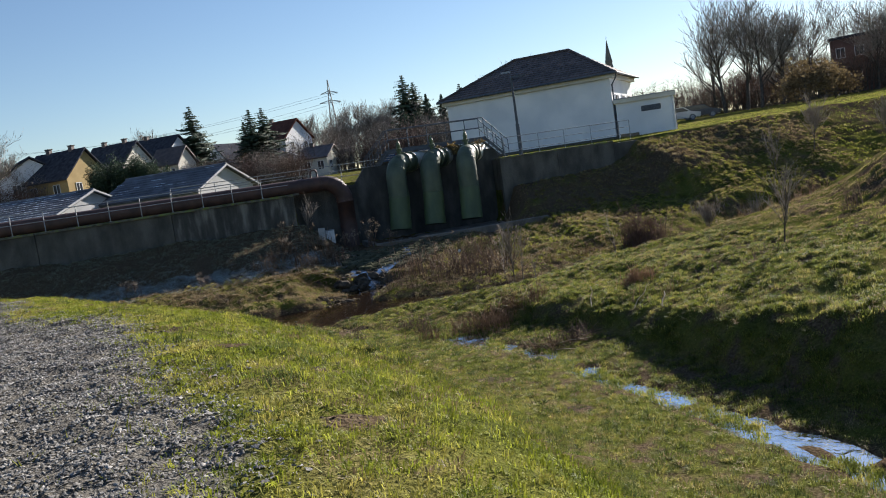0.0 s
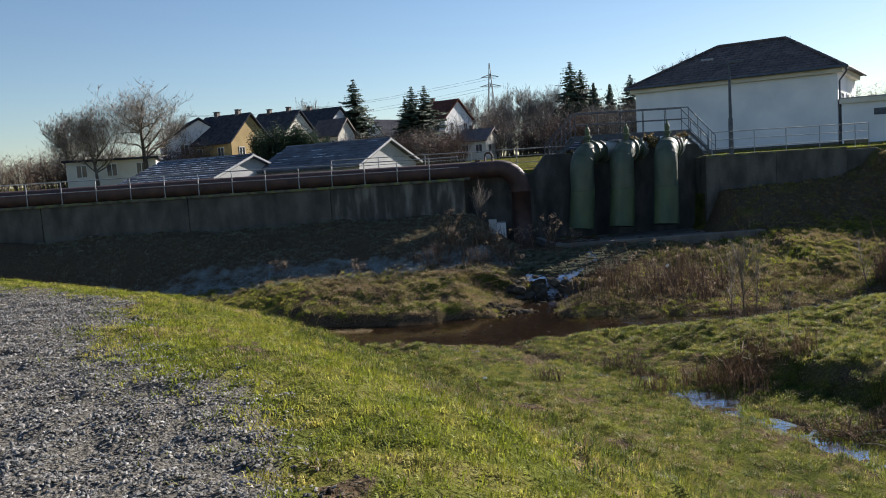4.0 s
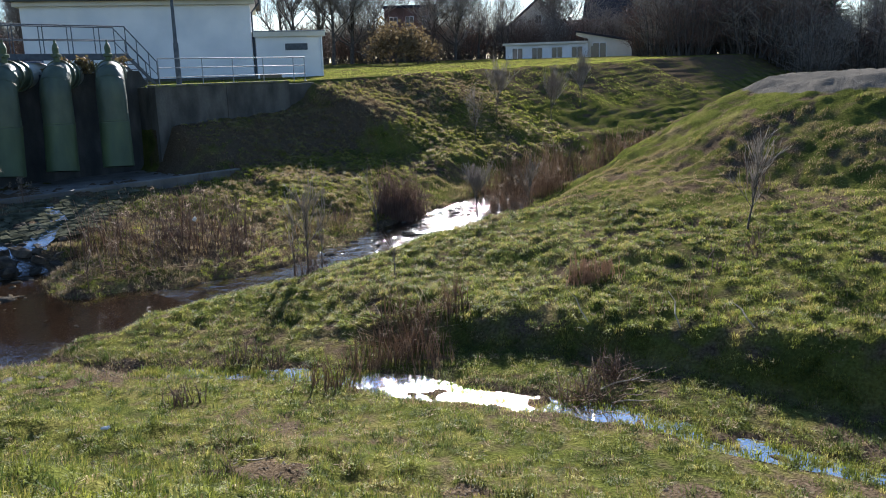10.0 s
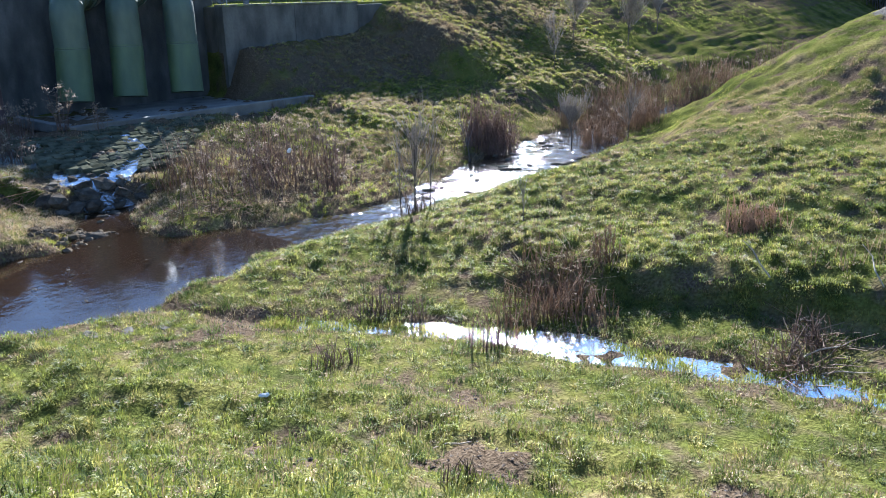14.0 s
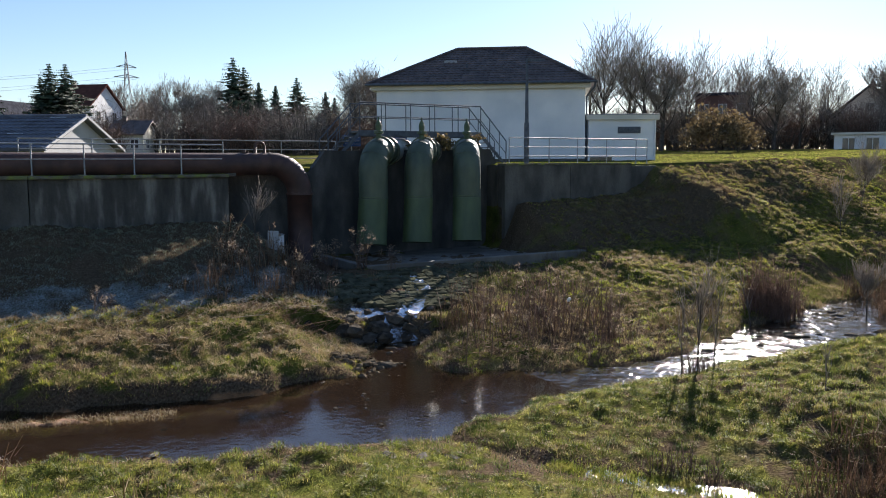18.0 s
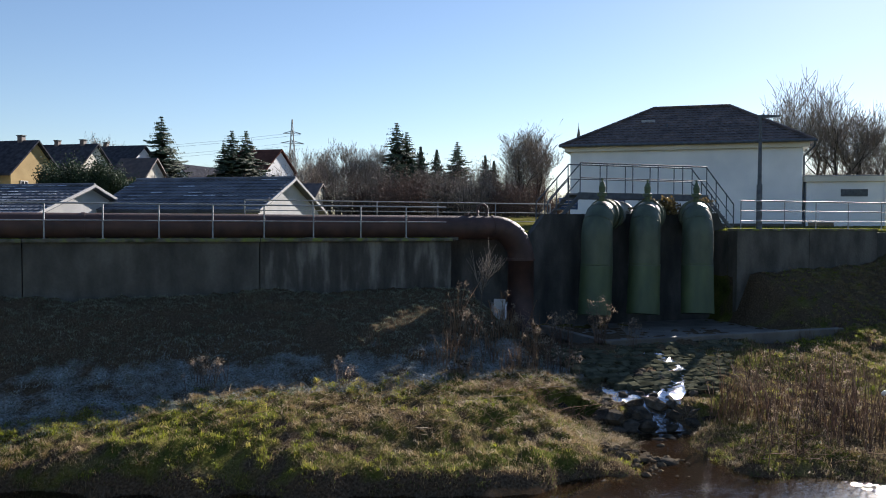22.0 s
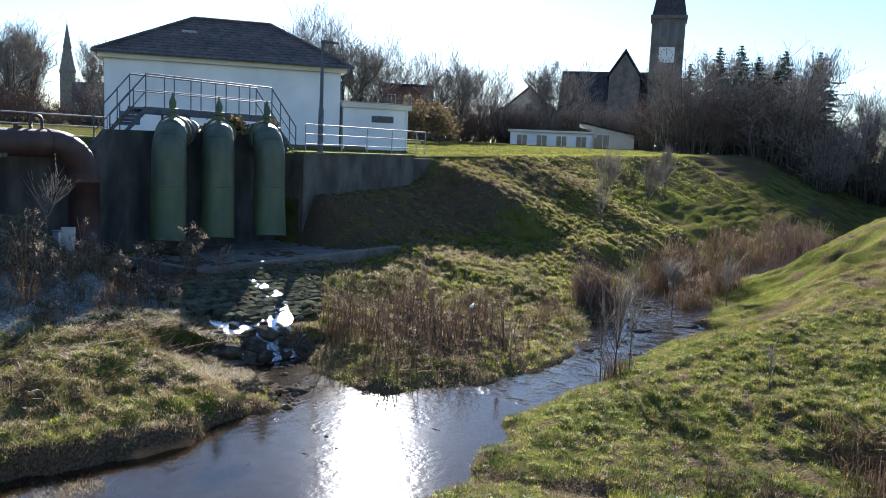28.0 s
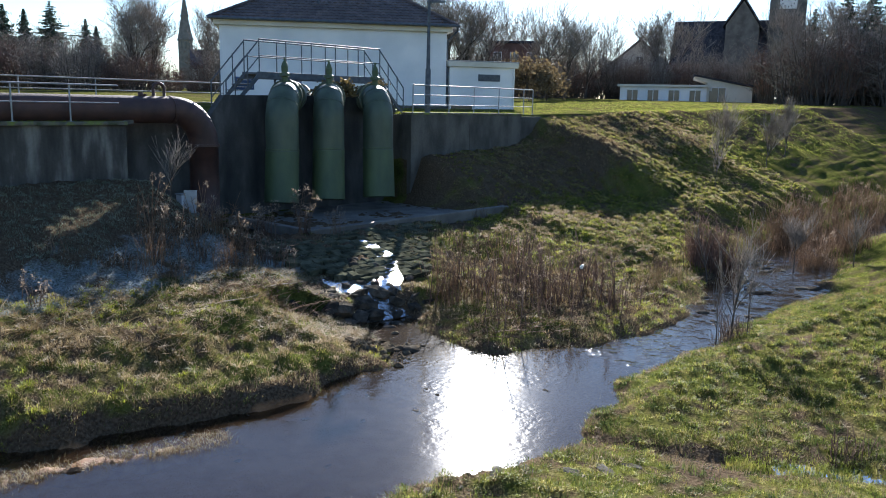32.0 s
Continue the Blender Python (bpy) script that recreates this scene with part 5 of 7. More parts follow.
def grow(rnd, h, spread, levels, trunk, upright=0.5, kids=(15, 9, 6, 4)):
    """Sticks of a bare tree: the thick ones and the twigs."""
    thick, thin = [], []
    def limb(p, d, length, r, lev):
        n = 4 if lev < 2 else 2
        pts, ways, q = [p], [], p
        for k in range(n):
            d = d + rnd.normal(0, 0.16 if lev else 0.05, 3)
            d[2] += 0.05 * lev
            d = d / np.linalg.norm(d)
            q = q + d * length / n
            pts.append(q)
            ways.append(d)
        rad = [max(r * (1 - 0.75 * k / n), 0.013 if h > 5 else 0.004) for k in range(n + 1)]
        for k in range(n):
            (thick if lev < min(2, levels) else thin).append((*pts[k], *pts[k + 1], rad[k], rad[k + 1]))
        if lev < levels:
            for j in range(kids[min(lev, 3)]):
                t = rnd.uniform(0.3 if lev == 0 else 0.15, 1.0) * n * 0.999
                k = int(t)
                az = rnd.rand() * 2 * math.pi
                out = np.array([math.cos(az), math.sin(az), upright + rnd.normal(0, 0.25)])
                nd = ways[k] * 0.6 + out / np.linalg.norm(out) * spread
                f = 1.15 - 0.45 * t / n
                limb(pts[k] + (pts[k + 1] - pts[k]) * (t - k), nd / np.linalg.norm(nd), length * rnd.uniform(0.5, 0.9) * (f if lev == 0 else 0.8), max(rad[k] * 0.5, 0.006), lev + 1)
    limb(np.zeros(3), np.array([0, 0, 1.0]), h * 0.62, trunk, 0)
    return thick, thin


def bare_tree(seed, h, spread, levels, trunk, lab, cat="tree", upright=0.5, twig=None, name="bare_tree"):
    rnd = np.random.RandomState(seed)
    thick, thin = grow(rnd, h, spread, levels, trunk, upright)
    top = max(t[5] for t in thick + thin)
    k = h / top
    sc = lambda rows: [tuple(np.array(r) * ([k] * 6 + [1, 1])) for r in rows]
    t = thing(name, lab, cat)
    w = new("trunk", branch_mesh("trunk", sc(thick), BARK, 6))
    w.parent = t
    c = new("crown", branch_mesh("crown", sc(thin), twig or TWIG, 1 if h > 5 else 3))
    c.parent = t
    return t


def conifer(seed, h, r, lab, gap=0.0, name="conifer"):
    """A spruce: trunk and drooping sprays in whorls."""
    rnd = np.random.RandomState(seed)
    t = thing(name, lab, "conifer")
    part("trunk", tube([(0, 0, 0), (0, 0, h * 0.97)], [h * 0.018, 0.02], 8), BARK, t)
    V, S, I = [], [], []
    z = h * 0.08
    while z < h * 0.99:
        f = 1 - z / h
        rad = 1.3 * r * (f ** 0.85) * rnd.uniform(0.66, 1.15) + 0.02
        for k in range(int(9 + 21 * f)):
            az = rnd.rand() * 6.283
            L = rad * rnd.uniform(0.4, 1.15) * (0.82 + 0.26 * math.sin(3 * az + seed + 9 * f) * math.sin(17 * f + 2 * az))
            d = np.array([math.cos(az), math.sin(az), 0])
            s = np.array([-d[1], d[0], 0])
            n = max(3, int(L / 0.2))
            for j in range(n):
                q = (j + rnd.rand()) / n
                c = d * L * q + np.array([0, 0, z - L * 0.42 * q + 0.3 * L * q * q])
                for sg in (-1, 1):
                    w = 0.15 * L * (1.15 - q) + 0.17 * min(1, 0.15 + 2.5 * f)
                    tip = c + d * w * 0.7 + s * sg * w + np.array([0, 0, -0.35 * w + rnd.normal(0, 0.05)])
                    i = len(V)
                    b = np.array([0, 0, -0.12 - 0.1 * rnd.rand()])
                    V += [c, tip, c + d * 0.26 * min(1, 0.15 + 2.5 * f) + b * 1.5]
                    S.append(3)
                    I += [i, i + 1, i + 2]
        z += h * 0.024
    c = new("crown", soup("crown", np.array(V), np.array(S), np.array(I), NEEDLE))
    c.parent = t
    return t


def leaf_cloud(seed, rx, rz, n, size, material, lumps=7):
    """Small leaf clumps gathered in lumps, with gaps."""
    rnd = np.random.RandomState(seed)
    cs = rnd.normal(0, 0.42, (lumps, 3)) * [rx, rx, rz] + [0, 0, rz]
    cs[:, 2] = np.clip(cs[:, 2], rz * 0.35, rz * 1.65)
    w = rnd.randint(0, lumps, n)
    p = cs[w] + rnd.normal(0, 0.27, (n, 3)) * [rx, rx, rz]
    a, b = rnd.normal(0, 1, (n, 3)), rnd.normal(0, 1, (n, 3))
    a /= np.linalg.norm(a, axis=1)[:, None]
    b = np.cross(a, b)
    b /= np.linalg.norm(b, axis=1)[:, None] + 1e-9
    s = size * rnd.uniform(0.5, 1.3, (n, 1))
    V = np.stack([p - a * s, p + b * s * 0.6, p + a * s, p - b * s * 0.6], 1).reshape(-1, 3)
    V[:, 2] = np.maximum(V[:, 2], 0.02)
    return soup("leaves", V, np.full(n, 4), np.arange(4 * n), material)


def bush(seed, rx, rz, n, size, material, lab, name="bush"):
    t = thing(name, lab, "bush")
    rnd = np.random.RandomState(seed)
    segs = []
    for k in range(9):
        az, tl = rnd.rand() * 6.283, rnd.uniform(0.2, 0.8)
        segs.append((0, 0, 0, rx * 0.6 * tl * math.cos(az), rx * 0.6 * tl * math.sin(az), rz * 1.5, 0.05, 0.015))
    s = new("stem", branch_mesh("stem", segs, BARK, 4))
    s.parent = t
    c = new("crown", leaf_cloud(seed, rx, rz, n, size, material))
    c.parent = t
    return t


def put(ob, x, y, scale=1.0, turn=0.0, z=None, label=None):
    z = float(land(x, y)) if z is None else z
    c = copy_thing(ob, pose(x, y, z - 0.05, 0, 0, turn) @ Matrix.Diagonal((scale, scale, scale, 1)))
    if label:
        c["label"] = label
    return c


def retire(ob):
    """Remove a pattern object whose copies stand in the scene."""
    for o in (*ob.children_recursive, ob):
        bpy.data.objects.remove(o)


def thicket(seed, h, r, stems, lab, twig, name="thicket"):
    """A many-stemmed bare shrub, dense with fine twigs."""
    rnd = np.random.RandomState(seed)
    t = thing(name, lab, "bush")
    thick, thin = [], []
    for k in range(stems):
        az, q = rnd.rand() * 6.283, math.sqrt(rnd.rand())
        p = np.array([0.55 * r * q * math.cos(az), 0.55 * r * q * math.sin(az), 0])
        hh = h * rnd.uniform(0.55, 1.0) * (1 - 0.35 * q)
        e = np.array([r * q * math.cos(az) + rnd.normal(0, 0.3), r * q * math.sin(az) + rnd.normal(0, 0.3), hh])
        m = p + (e - p) * 0.5 + rnd.normal(0, 0.2, 3)
        thick += [(*p, *m, 0.05, 0.035), (*m, *e, 0.035, 0.012)]
        for j in range(16):
            f = rnd.uniform(0.15, 1.0)
            b = p + (m - p) * f * 2 if f < 0.5 else m + (e - m) * (f - 0.5) * 2
            o = b + np.array([*rnd.normal(0, 0.11 * h, 2), rnd.uniform(0.02, 0.17) * h])
            thin.append((*b, *o, 0.016, 0.008))
            for _ in range(2):
                b2 = b + (o - b) * rnd.uniform(0.3, 0.9)
                thin.append((*b2, *(b2 + np.array([*rnd.normal(0, 0.06 * h, 2), rnd.uniform(0, 0.1) * h])), 0.011, 0.006))
    w = new("stem", branch_mesh("stem", thick, BARK, 4))
    w.parent = tagged(w, kind="stuff") and t
    c = new("crown", branch_mesh("crown", thin, twig, 1))
    c.parent = t
    return t


def far_trees():
    rnd = random.Random(5)
    oak = bare_tree(11, 12.0, 1.25, 4, 0.34, "large spreading bare tree with dark trunk", upright=0.25)
    ash = bare_tree(12, 10.0, 0.75, 4, 0.2, "bare leafless tree with upright twigs", upright=0.8)
    round_ = bare_tree(13, 9.0, 0.95, 4, 0.2, "bare leafless tree with rounded crown", upright=0.45)
    brown = thicket(14, 6.5, 3.0, 46, "dense bare brown thicket of twigs", TWIG_RED)
    grey = thicket(15, 8.0, 3.2, 46, "dense bare grey-brown thicket of twigs", TWIG)
    airy = bare_tree(17, 11.0, 0.8, 3, 0.17, "tall bare tree with thin upright grey twigs", upright=0.7)
    spr = conifer(21, 14.0, 6.2, "dark green spruce with drooping branches")
    slim = conifer(22, 9.0, 2.4, "slim dark green conifer")
    ever = conifer(31, 6.0, 3.3, "broad dense dark evergreen shrub", name="evergreen_shrub")
    hedge = bush(35, 1.7, 3.3, 8000, 0.12, NEEDLE, "dense dark evergreen hedge shrub before the houses", name="evergreen_shrub")
    will = bush(32, 3.0, 2.6, 1800, 0.22, mat("golden_twigs", (0.11, 0.08, 0.04), (0.19, 0.14, 0.07), 0.8, 2.0, 0.0, rand=0.3, trans=0.3), "yellowish-brown bare willow bush")
    # over the wall, to the west
    for az, d, s in ((-14.3, 88, 0.98),):
        put(oak, *w_far(az, d), s, 40)
    for az, d, h in ((0.3, 128, 14.6), (4.5, 120, 12.2), (5.4, 122, 12.4), (4.0, 121, 10.5), (15.6, 150, 17.0), (16.3, 152, 15.5), (19.7, 150, 13.5), (-1.0, 131, 10)):
        put(spr, *w_far(az, d), h / 14.0, rnd.uniform(0, 360))
    for az, d, h in ((17.2, 148, 12.5), (18.3, 149, 12.0), (21.6, 150, 11.0), (22.2, 151, 10)):
        put(slim, *w_far(az, d), h / 9.0, rnd.uniform(0, 360))
    for az, d, s in ((-1.6, 104, 0.8), (4.2, 118, 0.9), (4.9, 124, 1.1), (14.6, 138, 1.3), (15.6, 136, 1.5), (16.6, 138, 1.5), (17.6, 140, 1.2), (19.5, 138, 1.2), (0.4, 120, 1.0)):
        put(ever, *w_far(az, d), s, rnd.uniform(0, 360))
    for az, d, s in ((-6.4, 97, 0.8), (-5.6, 98, 0.9), (-4.8, 97, 0.86), (-4.0, 98, 0.92), (-3.2, 97, 0.85), (-2.5, 97, 0.76), (-1.9, 96, 0.62)):
        put(hedge, *w_far(az, d), s, rnd.uniform(0, 360))
    for az, d, s in ((-19, 90, 1.0), (-17.4, 86, 1.05), (-12.2, 105, 0.9), (-9.6, 125, 1.0), (-2.8, 150, 1.35), (8.0, 150, 1.25), (9.8, 146, 1.15), (11.0, 140, 1.2), (12.3, 142, 1.3), (13.4, 145, 1.3), (14.4, 150, 1.3), (10.4, 155, 1.3), (23.3, 118, 1.45), (24.6, 122, 1.3), (28.4, 128, 1.2)):
        put(round_ if int(az) % 2 else ash, *w_far(az, d), s, rnd.uniform(0, 360))
    for az, d in ((1.6, 122), (2.4, 124), (3.2, 123)):
        put(brown, *w_far(az, d), 1.0, 40 * az)
    for k in range(62):
        az = -24 + 0.9 * k
        low = 0.5 if 24.8 < az < 28.2 else 1.0
        d = rnd.uniform(98, 118) if az < 9 else rnd.uniform(118, 142)
        if -9 < az < -2 or 8.2 < az < 10.2:
            d = rnd.uniform(126, 150)
        put(brown if k % 3 else grey, *w_far(az + rnd.uniform(-0.4, 0.4), d), rnd.uniform(0.75, 1.1) * low * (1.25 if az > 8 else 0.85), rnd.uniform(0, 360))
    # beyond the lawn, to the east
    for az, d, s in ((45.4, 92, 1.25), (46.6, 95, 1.3), (47.8, 93, 1.2), (48.9, 96, 1.25), (50.2, 100, 1.15), (54.4, 100, 1.05), (55.8, 102, 1.1), (57.2, 106, 0.9), (44.0, 99, 1.2), (51.4, 120, 1.2), (58.6, 118, 1.0), (52.6, 128, 1.2)):
        if int(az * 10) % 3 == 0:
            put(round_, *e_far(az, d), s * 1.1, rnd.uniform(0, 360))
        else:
            put(airy, *e_far(az, d), s * 1.12, rnd.uniform(0, 360))
    put(round_, *e_far(62.1, 122), 1.55, 10)
    for az, d, s in ((53.4, 76, 0.75), (52.2, 78, 0.65), (54.6, 79, 0.65)):
        put(will, *e_far(az, d), s, rnd.uniform(0, 360))
    for k in range(34):
        low = 0.5 if 4 <= k <= 7 else 1.0
        put(brown if k % 4 else grey, *e_far(24 + 1.1 * k + rnd.uniform(-0.3, 0.3), rnd.uniform(98, 114) if k < 30 else rnd.uniform(112, 120)), low * rnd.uniform(0.75, 1.05), rnd.uniform(0, 360))
    for k in range(24):
        put(grey if k % 3 else brown, *e_far(44.5 + 1.05 * k + rnd.uniform(-0.3, 0.3), rnd.uniform(114, 126)), rnd.uniform(0.95, 1.2), rnd.uniform(0, 360))
    for k in range(15):
        az = 69.3 + 1.5 * k
        put(grey if k % 2 else brown, *e_far(az, rnd.uniform(84, 96)), rnd.uniform(1.1, 1.6), rnd.uniform(0, 360))
        put(brown if k % 2 else ash, *e_far(az + 0.6, rnd.uniform(95, 108)), rnd.uniform(1.0, 1.4), rnd.uniform(0, 360))
    for az, d, h in ((73.0, 100, 12.5), (74.3, 102, 13), (75.4, 100, 11.5), (77, 99, 12), (71.2, 104, 11), (79, 104, 13)):
        put(spr, *e_far(az, d), h / 14.0, rnd.uniform(0, 360))
    for o in (oak, airy, ash, round_, brown, grey, spr, slim, ever, hedge, will):
        retire(o)


far_trees()


# ---- stones ----
def stone_mesh(name, seed, material, flat=0.6):
    rnd = random.Random(seed)
    bm = bmesh.new()
    bmesh.ops.create_icosphere(bm, subdivisions=2 if flat < 0.5 else 1, radius=1.0)
    off = Vector((rnd.uniform(-50, 50), rnd.uniform(-50, 50), rnd.uniform(-50, 50)))
    for v in bm.verts:
        v.co *= 1 + 0.5 * noise.noise(v.co * 1.3 + off) + 0.22 * noise.noise(v.co * 3.5 + off)
        v.co.z *= flat
    me = bpy.data.meshes.new(name)
    bm.to_mesh(me)
    bm.free()
    me.materials.append(material)
    if seed < 20:
        me.polygons.foreach_set("use_smooth", [True] * len(me.polygons))
    return me


def stones():
    rnd = random.Random(8)
    wet = [stone_mesh("boulder", k, ROCK, 0.49) for k in range(6)]
    pale = [stone_mesh("bank_stone", 20 + k, PALE_ROCK, 0.28) for k in range(4)]
    spots = []
    slabs = [stone_mesh("boulder", 40 + k, ROCK, 0.62) for k in range(5)]
    for row, (dy, zz, lo, hi, n) in enumerate(((0.0, -2.62, 0.18, 0.3, 10), (-0.34, -2.84, 0.22, 0.36, 9), (-0.66, -3.05, 0.16, 0.3, 9), (0.3, -2.56, 0.1, 0.18, 9))):
        for k in range(n):
            t = (k + 0.5 * (row % 2) + rnd.uniform(-0.3, 0.3)) / (n - 1)
            x, r = -6.4 + 3.2 * t, rnd.uniform(lo, hi)
            y = -7.65 + dy + 0.22 * math.sin(3.0 * t + 0.6) + rnd.gauss(0, 0.08)
            if row in (1, 2) and abs(x + 4.3) < 0.28:
                continue
            o = new("boulder", slabs[rnd.randrange(5)])
            o.matrix_basis = pose(x, y, zz + rnd.uniform(-0.08, 0.06), rnd.uniform(-25, 25), rnd.uniform(-25, 25), rnd.uniform(0, 360)) @ Matrix.Diagonal((r * rnd.uniform(0.9, 1.35), r * 0.85, r, 1))
            tagged(o, "wet dark boulder in the cascade's low weir", "stone", group="stones in the stream")
    for k in range(56):
        t = rnd.random()
        spots.append((-4.5 + 1.2 * t + rnd.gauss(0, 0.45), -7.3 + 1.3 * t + rnd.gauss(0, 0.25), rnd.uniform(0.06, 0.15)))
    for k in range(14):
        spots.append((-4.3 + rnd.gauss(0, 0.5), -8.4 + rnd.gauss(0, 0.25), rnd.uniform(0.06, 0.15)))
    cob = [stone_mesh("cobble", 60 + k, COBBLE, 0.72) for k in range(4)]
    for k in range(70):
        x, y, r = -6.1 + rnd.gauss(0, 0.36), -9.95 + rnd.gauss(0, 0.4), rnd.uniform(0.05, 0.11)
        o = new("cobble", cob[rnd.randrange(4)])
        o.matrix_basis = pose(x, y, max(float(land(x, y)), -3.2) + r * 0.35, rnd.uniform(-14, 14), rnd.uniform(-14, 14), rnd.uniform(0, 360)) @ Matrix.Diagonal((r * rnd.uniform(0.9, 1.3), r, r, 1))
        tagged(o, "rounded brown cobble heaped beside the cascade", "stone", group="cobbles beside the cascade")
    spots += [(-5.6, -10.2, 0.22), (-5.85, -9.9, 0.15)]
    for x, y, r in spots:
        o = new("boulder", wet[rnd.randrange(6)])
        z = max(float(land(x, y)), -3.2)
        o.matrix_basis = pose(x, y, z + r * 0.1, rnd.uniform(-14, 14), rnd.uniform(-14, 14), rnd.uniform(0, 360)) @ Matrix.Diagonal((r * rnd.uniform(0.9, 1.6), r, r, 1))
        tagged(o, "wet dark boulder in the cascade" if r > 0.18 else "small wet stone at the stream's edge", "stone", group="stones in the stream")
    for k in range(13):
        x = -12.8 + 5.2 * k / 12
        y = -13.45 - 0.52 * (x + 12.6) - 0.15 + rnd.gauss(0, 0.12)
        r = rnd.uniform(0.05, 0.1)
        o = new("bank_stone", pale[rnd.randrange(4)])
        o.matrix_basis = pose(x, y, max(float(land(x, y)), WATER_Z - 0.05) + r * 0.02, 0, 0, rnd.uniform(0, 360)) @ Matrix.Diagonal((r * 1.9, r, r, 1))
        tagged(o, "flat grey stone edging the stream", "stone", group="stones along the bank")
    for k in range(26):
        x, y = rnd.uniform(-11, -5), rnd.uniform(-14, -10.5)
        r = rnd.uniform(0.03, 0.06)
        if float(land(x, y)) > WATER_Z - 0.03:
            continue
        o = new("stream_stone", wet[rnd.randrange(6)])
        o.matrix_basis = pose(x, y, WATER_Z - 0.02, 0, 0, rnd.uniform(0, 360)) @ Matrix.Diagonal((r * 1.7, r, r, 1))
        tagged(o, "small dark stone showing above the shallow water", "stone", group="stones in the stream")
    for k in range(60):
        x, y = rnd.uniform(0.5, 9.5), rnd.uniform(-14, -10.4)
        r = rnd.uniform(0.05, 0.13)
        if float(land(x, y)) > WATER_Z - 0.01:
            continue
        o = new("stream_stone", wet[rnd.randrange(6)])
        o.matrix_basis = pose(x, y, WATER_Z - 0.01, 0, 0, rnd.uniform(0, 360)) @ Matrix.Diagonal((r * 1.6, r, r, 1))
        tagged(o, "small dark stone breaking the rippled water", "stone", group="stones in the stream")


stones()


PAVER = mat("silty_rubble", (0.045, 0.048, 0.032), (0.11, 0.11, 0.075), 0.9, 4.0, 0.5, rand=0.25, spec=0.0)


def paved_slope():
    """Flat rubble stones set in courses over the slope between kerb and cascade."""
    pv = thing("pavement_slope", "rough stone paving sloping from the kerb to the cascade", "paving", kind="structure")
    rnd = random.Random(77)
    kinds = []
    for k in range(7):
        bm = box(-0.5, 0.5, -0.5, 0.5, -0.5, 0.5)
        bmesh.ops.bevel(bm, geom=bm.edges[:], offset=0.14, segments=1, affect="EDGES")
        for v in bm.verts:
            v.co += Vector((rnd.uniform(-0.09, 0.09), rnd.uniform(-0.09, 0.09), rnd.uniform(-0.12, 0.12)))
        me = bpy.data.meshes.new("paving_stone")
        bm.to_mesh(me)
        bm.free()
        me.materials.append(PAVER)
        kinds.append(me)
    y = -4.14
    while y > -7.5:
        d = rnd.uniform(0.16, 0.25)
        x = -5.2 + rnd.uniform(0, 0.4) + 0.9 * max(0, -6 - y)
        end = 1.0 - 1.0 * (-4.1 - y)
        while x < end:
            w = rnd.uniform(0.2, 0.42)
            if rnd.random() < 0.86:
                o = new("paving_stone", kinds[rnd.randrange(7)])
                o.parent = pv
                o.matrix_basis = pose(x + w / 2, y, float(pave(y)) + rnd.uniform(-0.075, -0.045) + (0.05 if y < -6.1 else 0.0), 10.8 + rnd.uniform(-2.5, 2.5), rnd.uniform(-2.5, 2.5), rnd.uniform(-7, 7)) @ Matrix.Diagonal((w, d * 0.98, 0.16, 1))
            x += w
        y -= d


paved_slope()
# low silt bar with dead grass
bar = bmesh.new()
bmesh.ops.create_grid(bar, x_segments=40, y_segments=8, size=1.0)
for v in bar.verts:
    f = 1 - max(abs(v.co.x) ** 3, abs(v.co.y) ** 2)
    n_ = noise.noise(Vector((v.co.x * 5, v.co.y * 2, 3)))
    v.co = Vector((v.co.x * 2.1, v.co.y * (0.3 + 0.16 * n_) + 0.12 * n_, -0.14 + 0.15 * f + 0.09 * noise.noise(v.co * 7)))
silt_bar = part("silt_bar", bar, mat("rusty_silt", (0.13, 0.06, 0.03), (0.24, 0.14, 0.07), 0.8, 6.0, 0.6), smooth=True)
silt_bar.matrix_basis = pose(-12.4, -10.85, WATER_Z, 0, 0, -17)
tagged(silt_bar, "rust-brown silt bar with dead grass in the stream", "silt bar", kind="structure")


RIMED = mat("rimed_weeds", (0.2, 0.225, 0.205), (0.36, 0.39, 0.37), 0.9, 1.2, 0.0, rand=0.35, trans=0.2)
WEED = mat("dull_weeds", (0.12, 0.14, 0.09), (0.28, 0.29, 0.2), 0.8, 1.5, 0.0, rand=0.4, trans=0.2)


# ---- grass ----
def courses(x, y):
    """How far a place lies outside the nearest water's edge."""
    fs, side, (hw,) = nearest(x, y, STREAM)
    rd, _, (rhw, _) = nearest(x, y, RILL)
    nd, _, (nhw, _) = nearest(x, y, INFLOW)
    return np.minimum(np.minimum(fs - hw, rd - rhw), nd - nhw), side


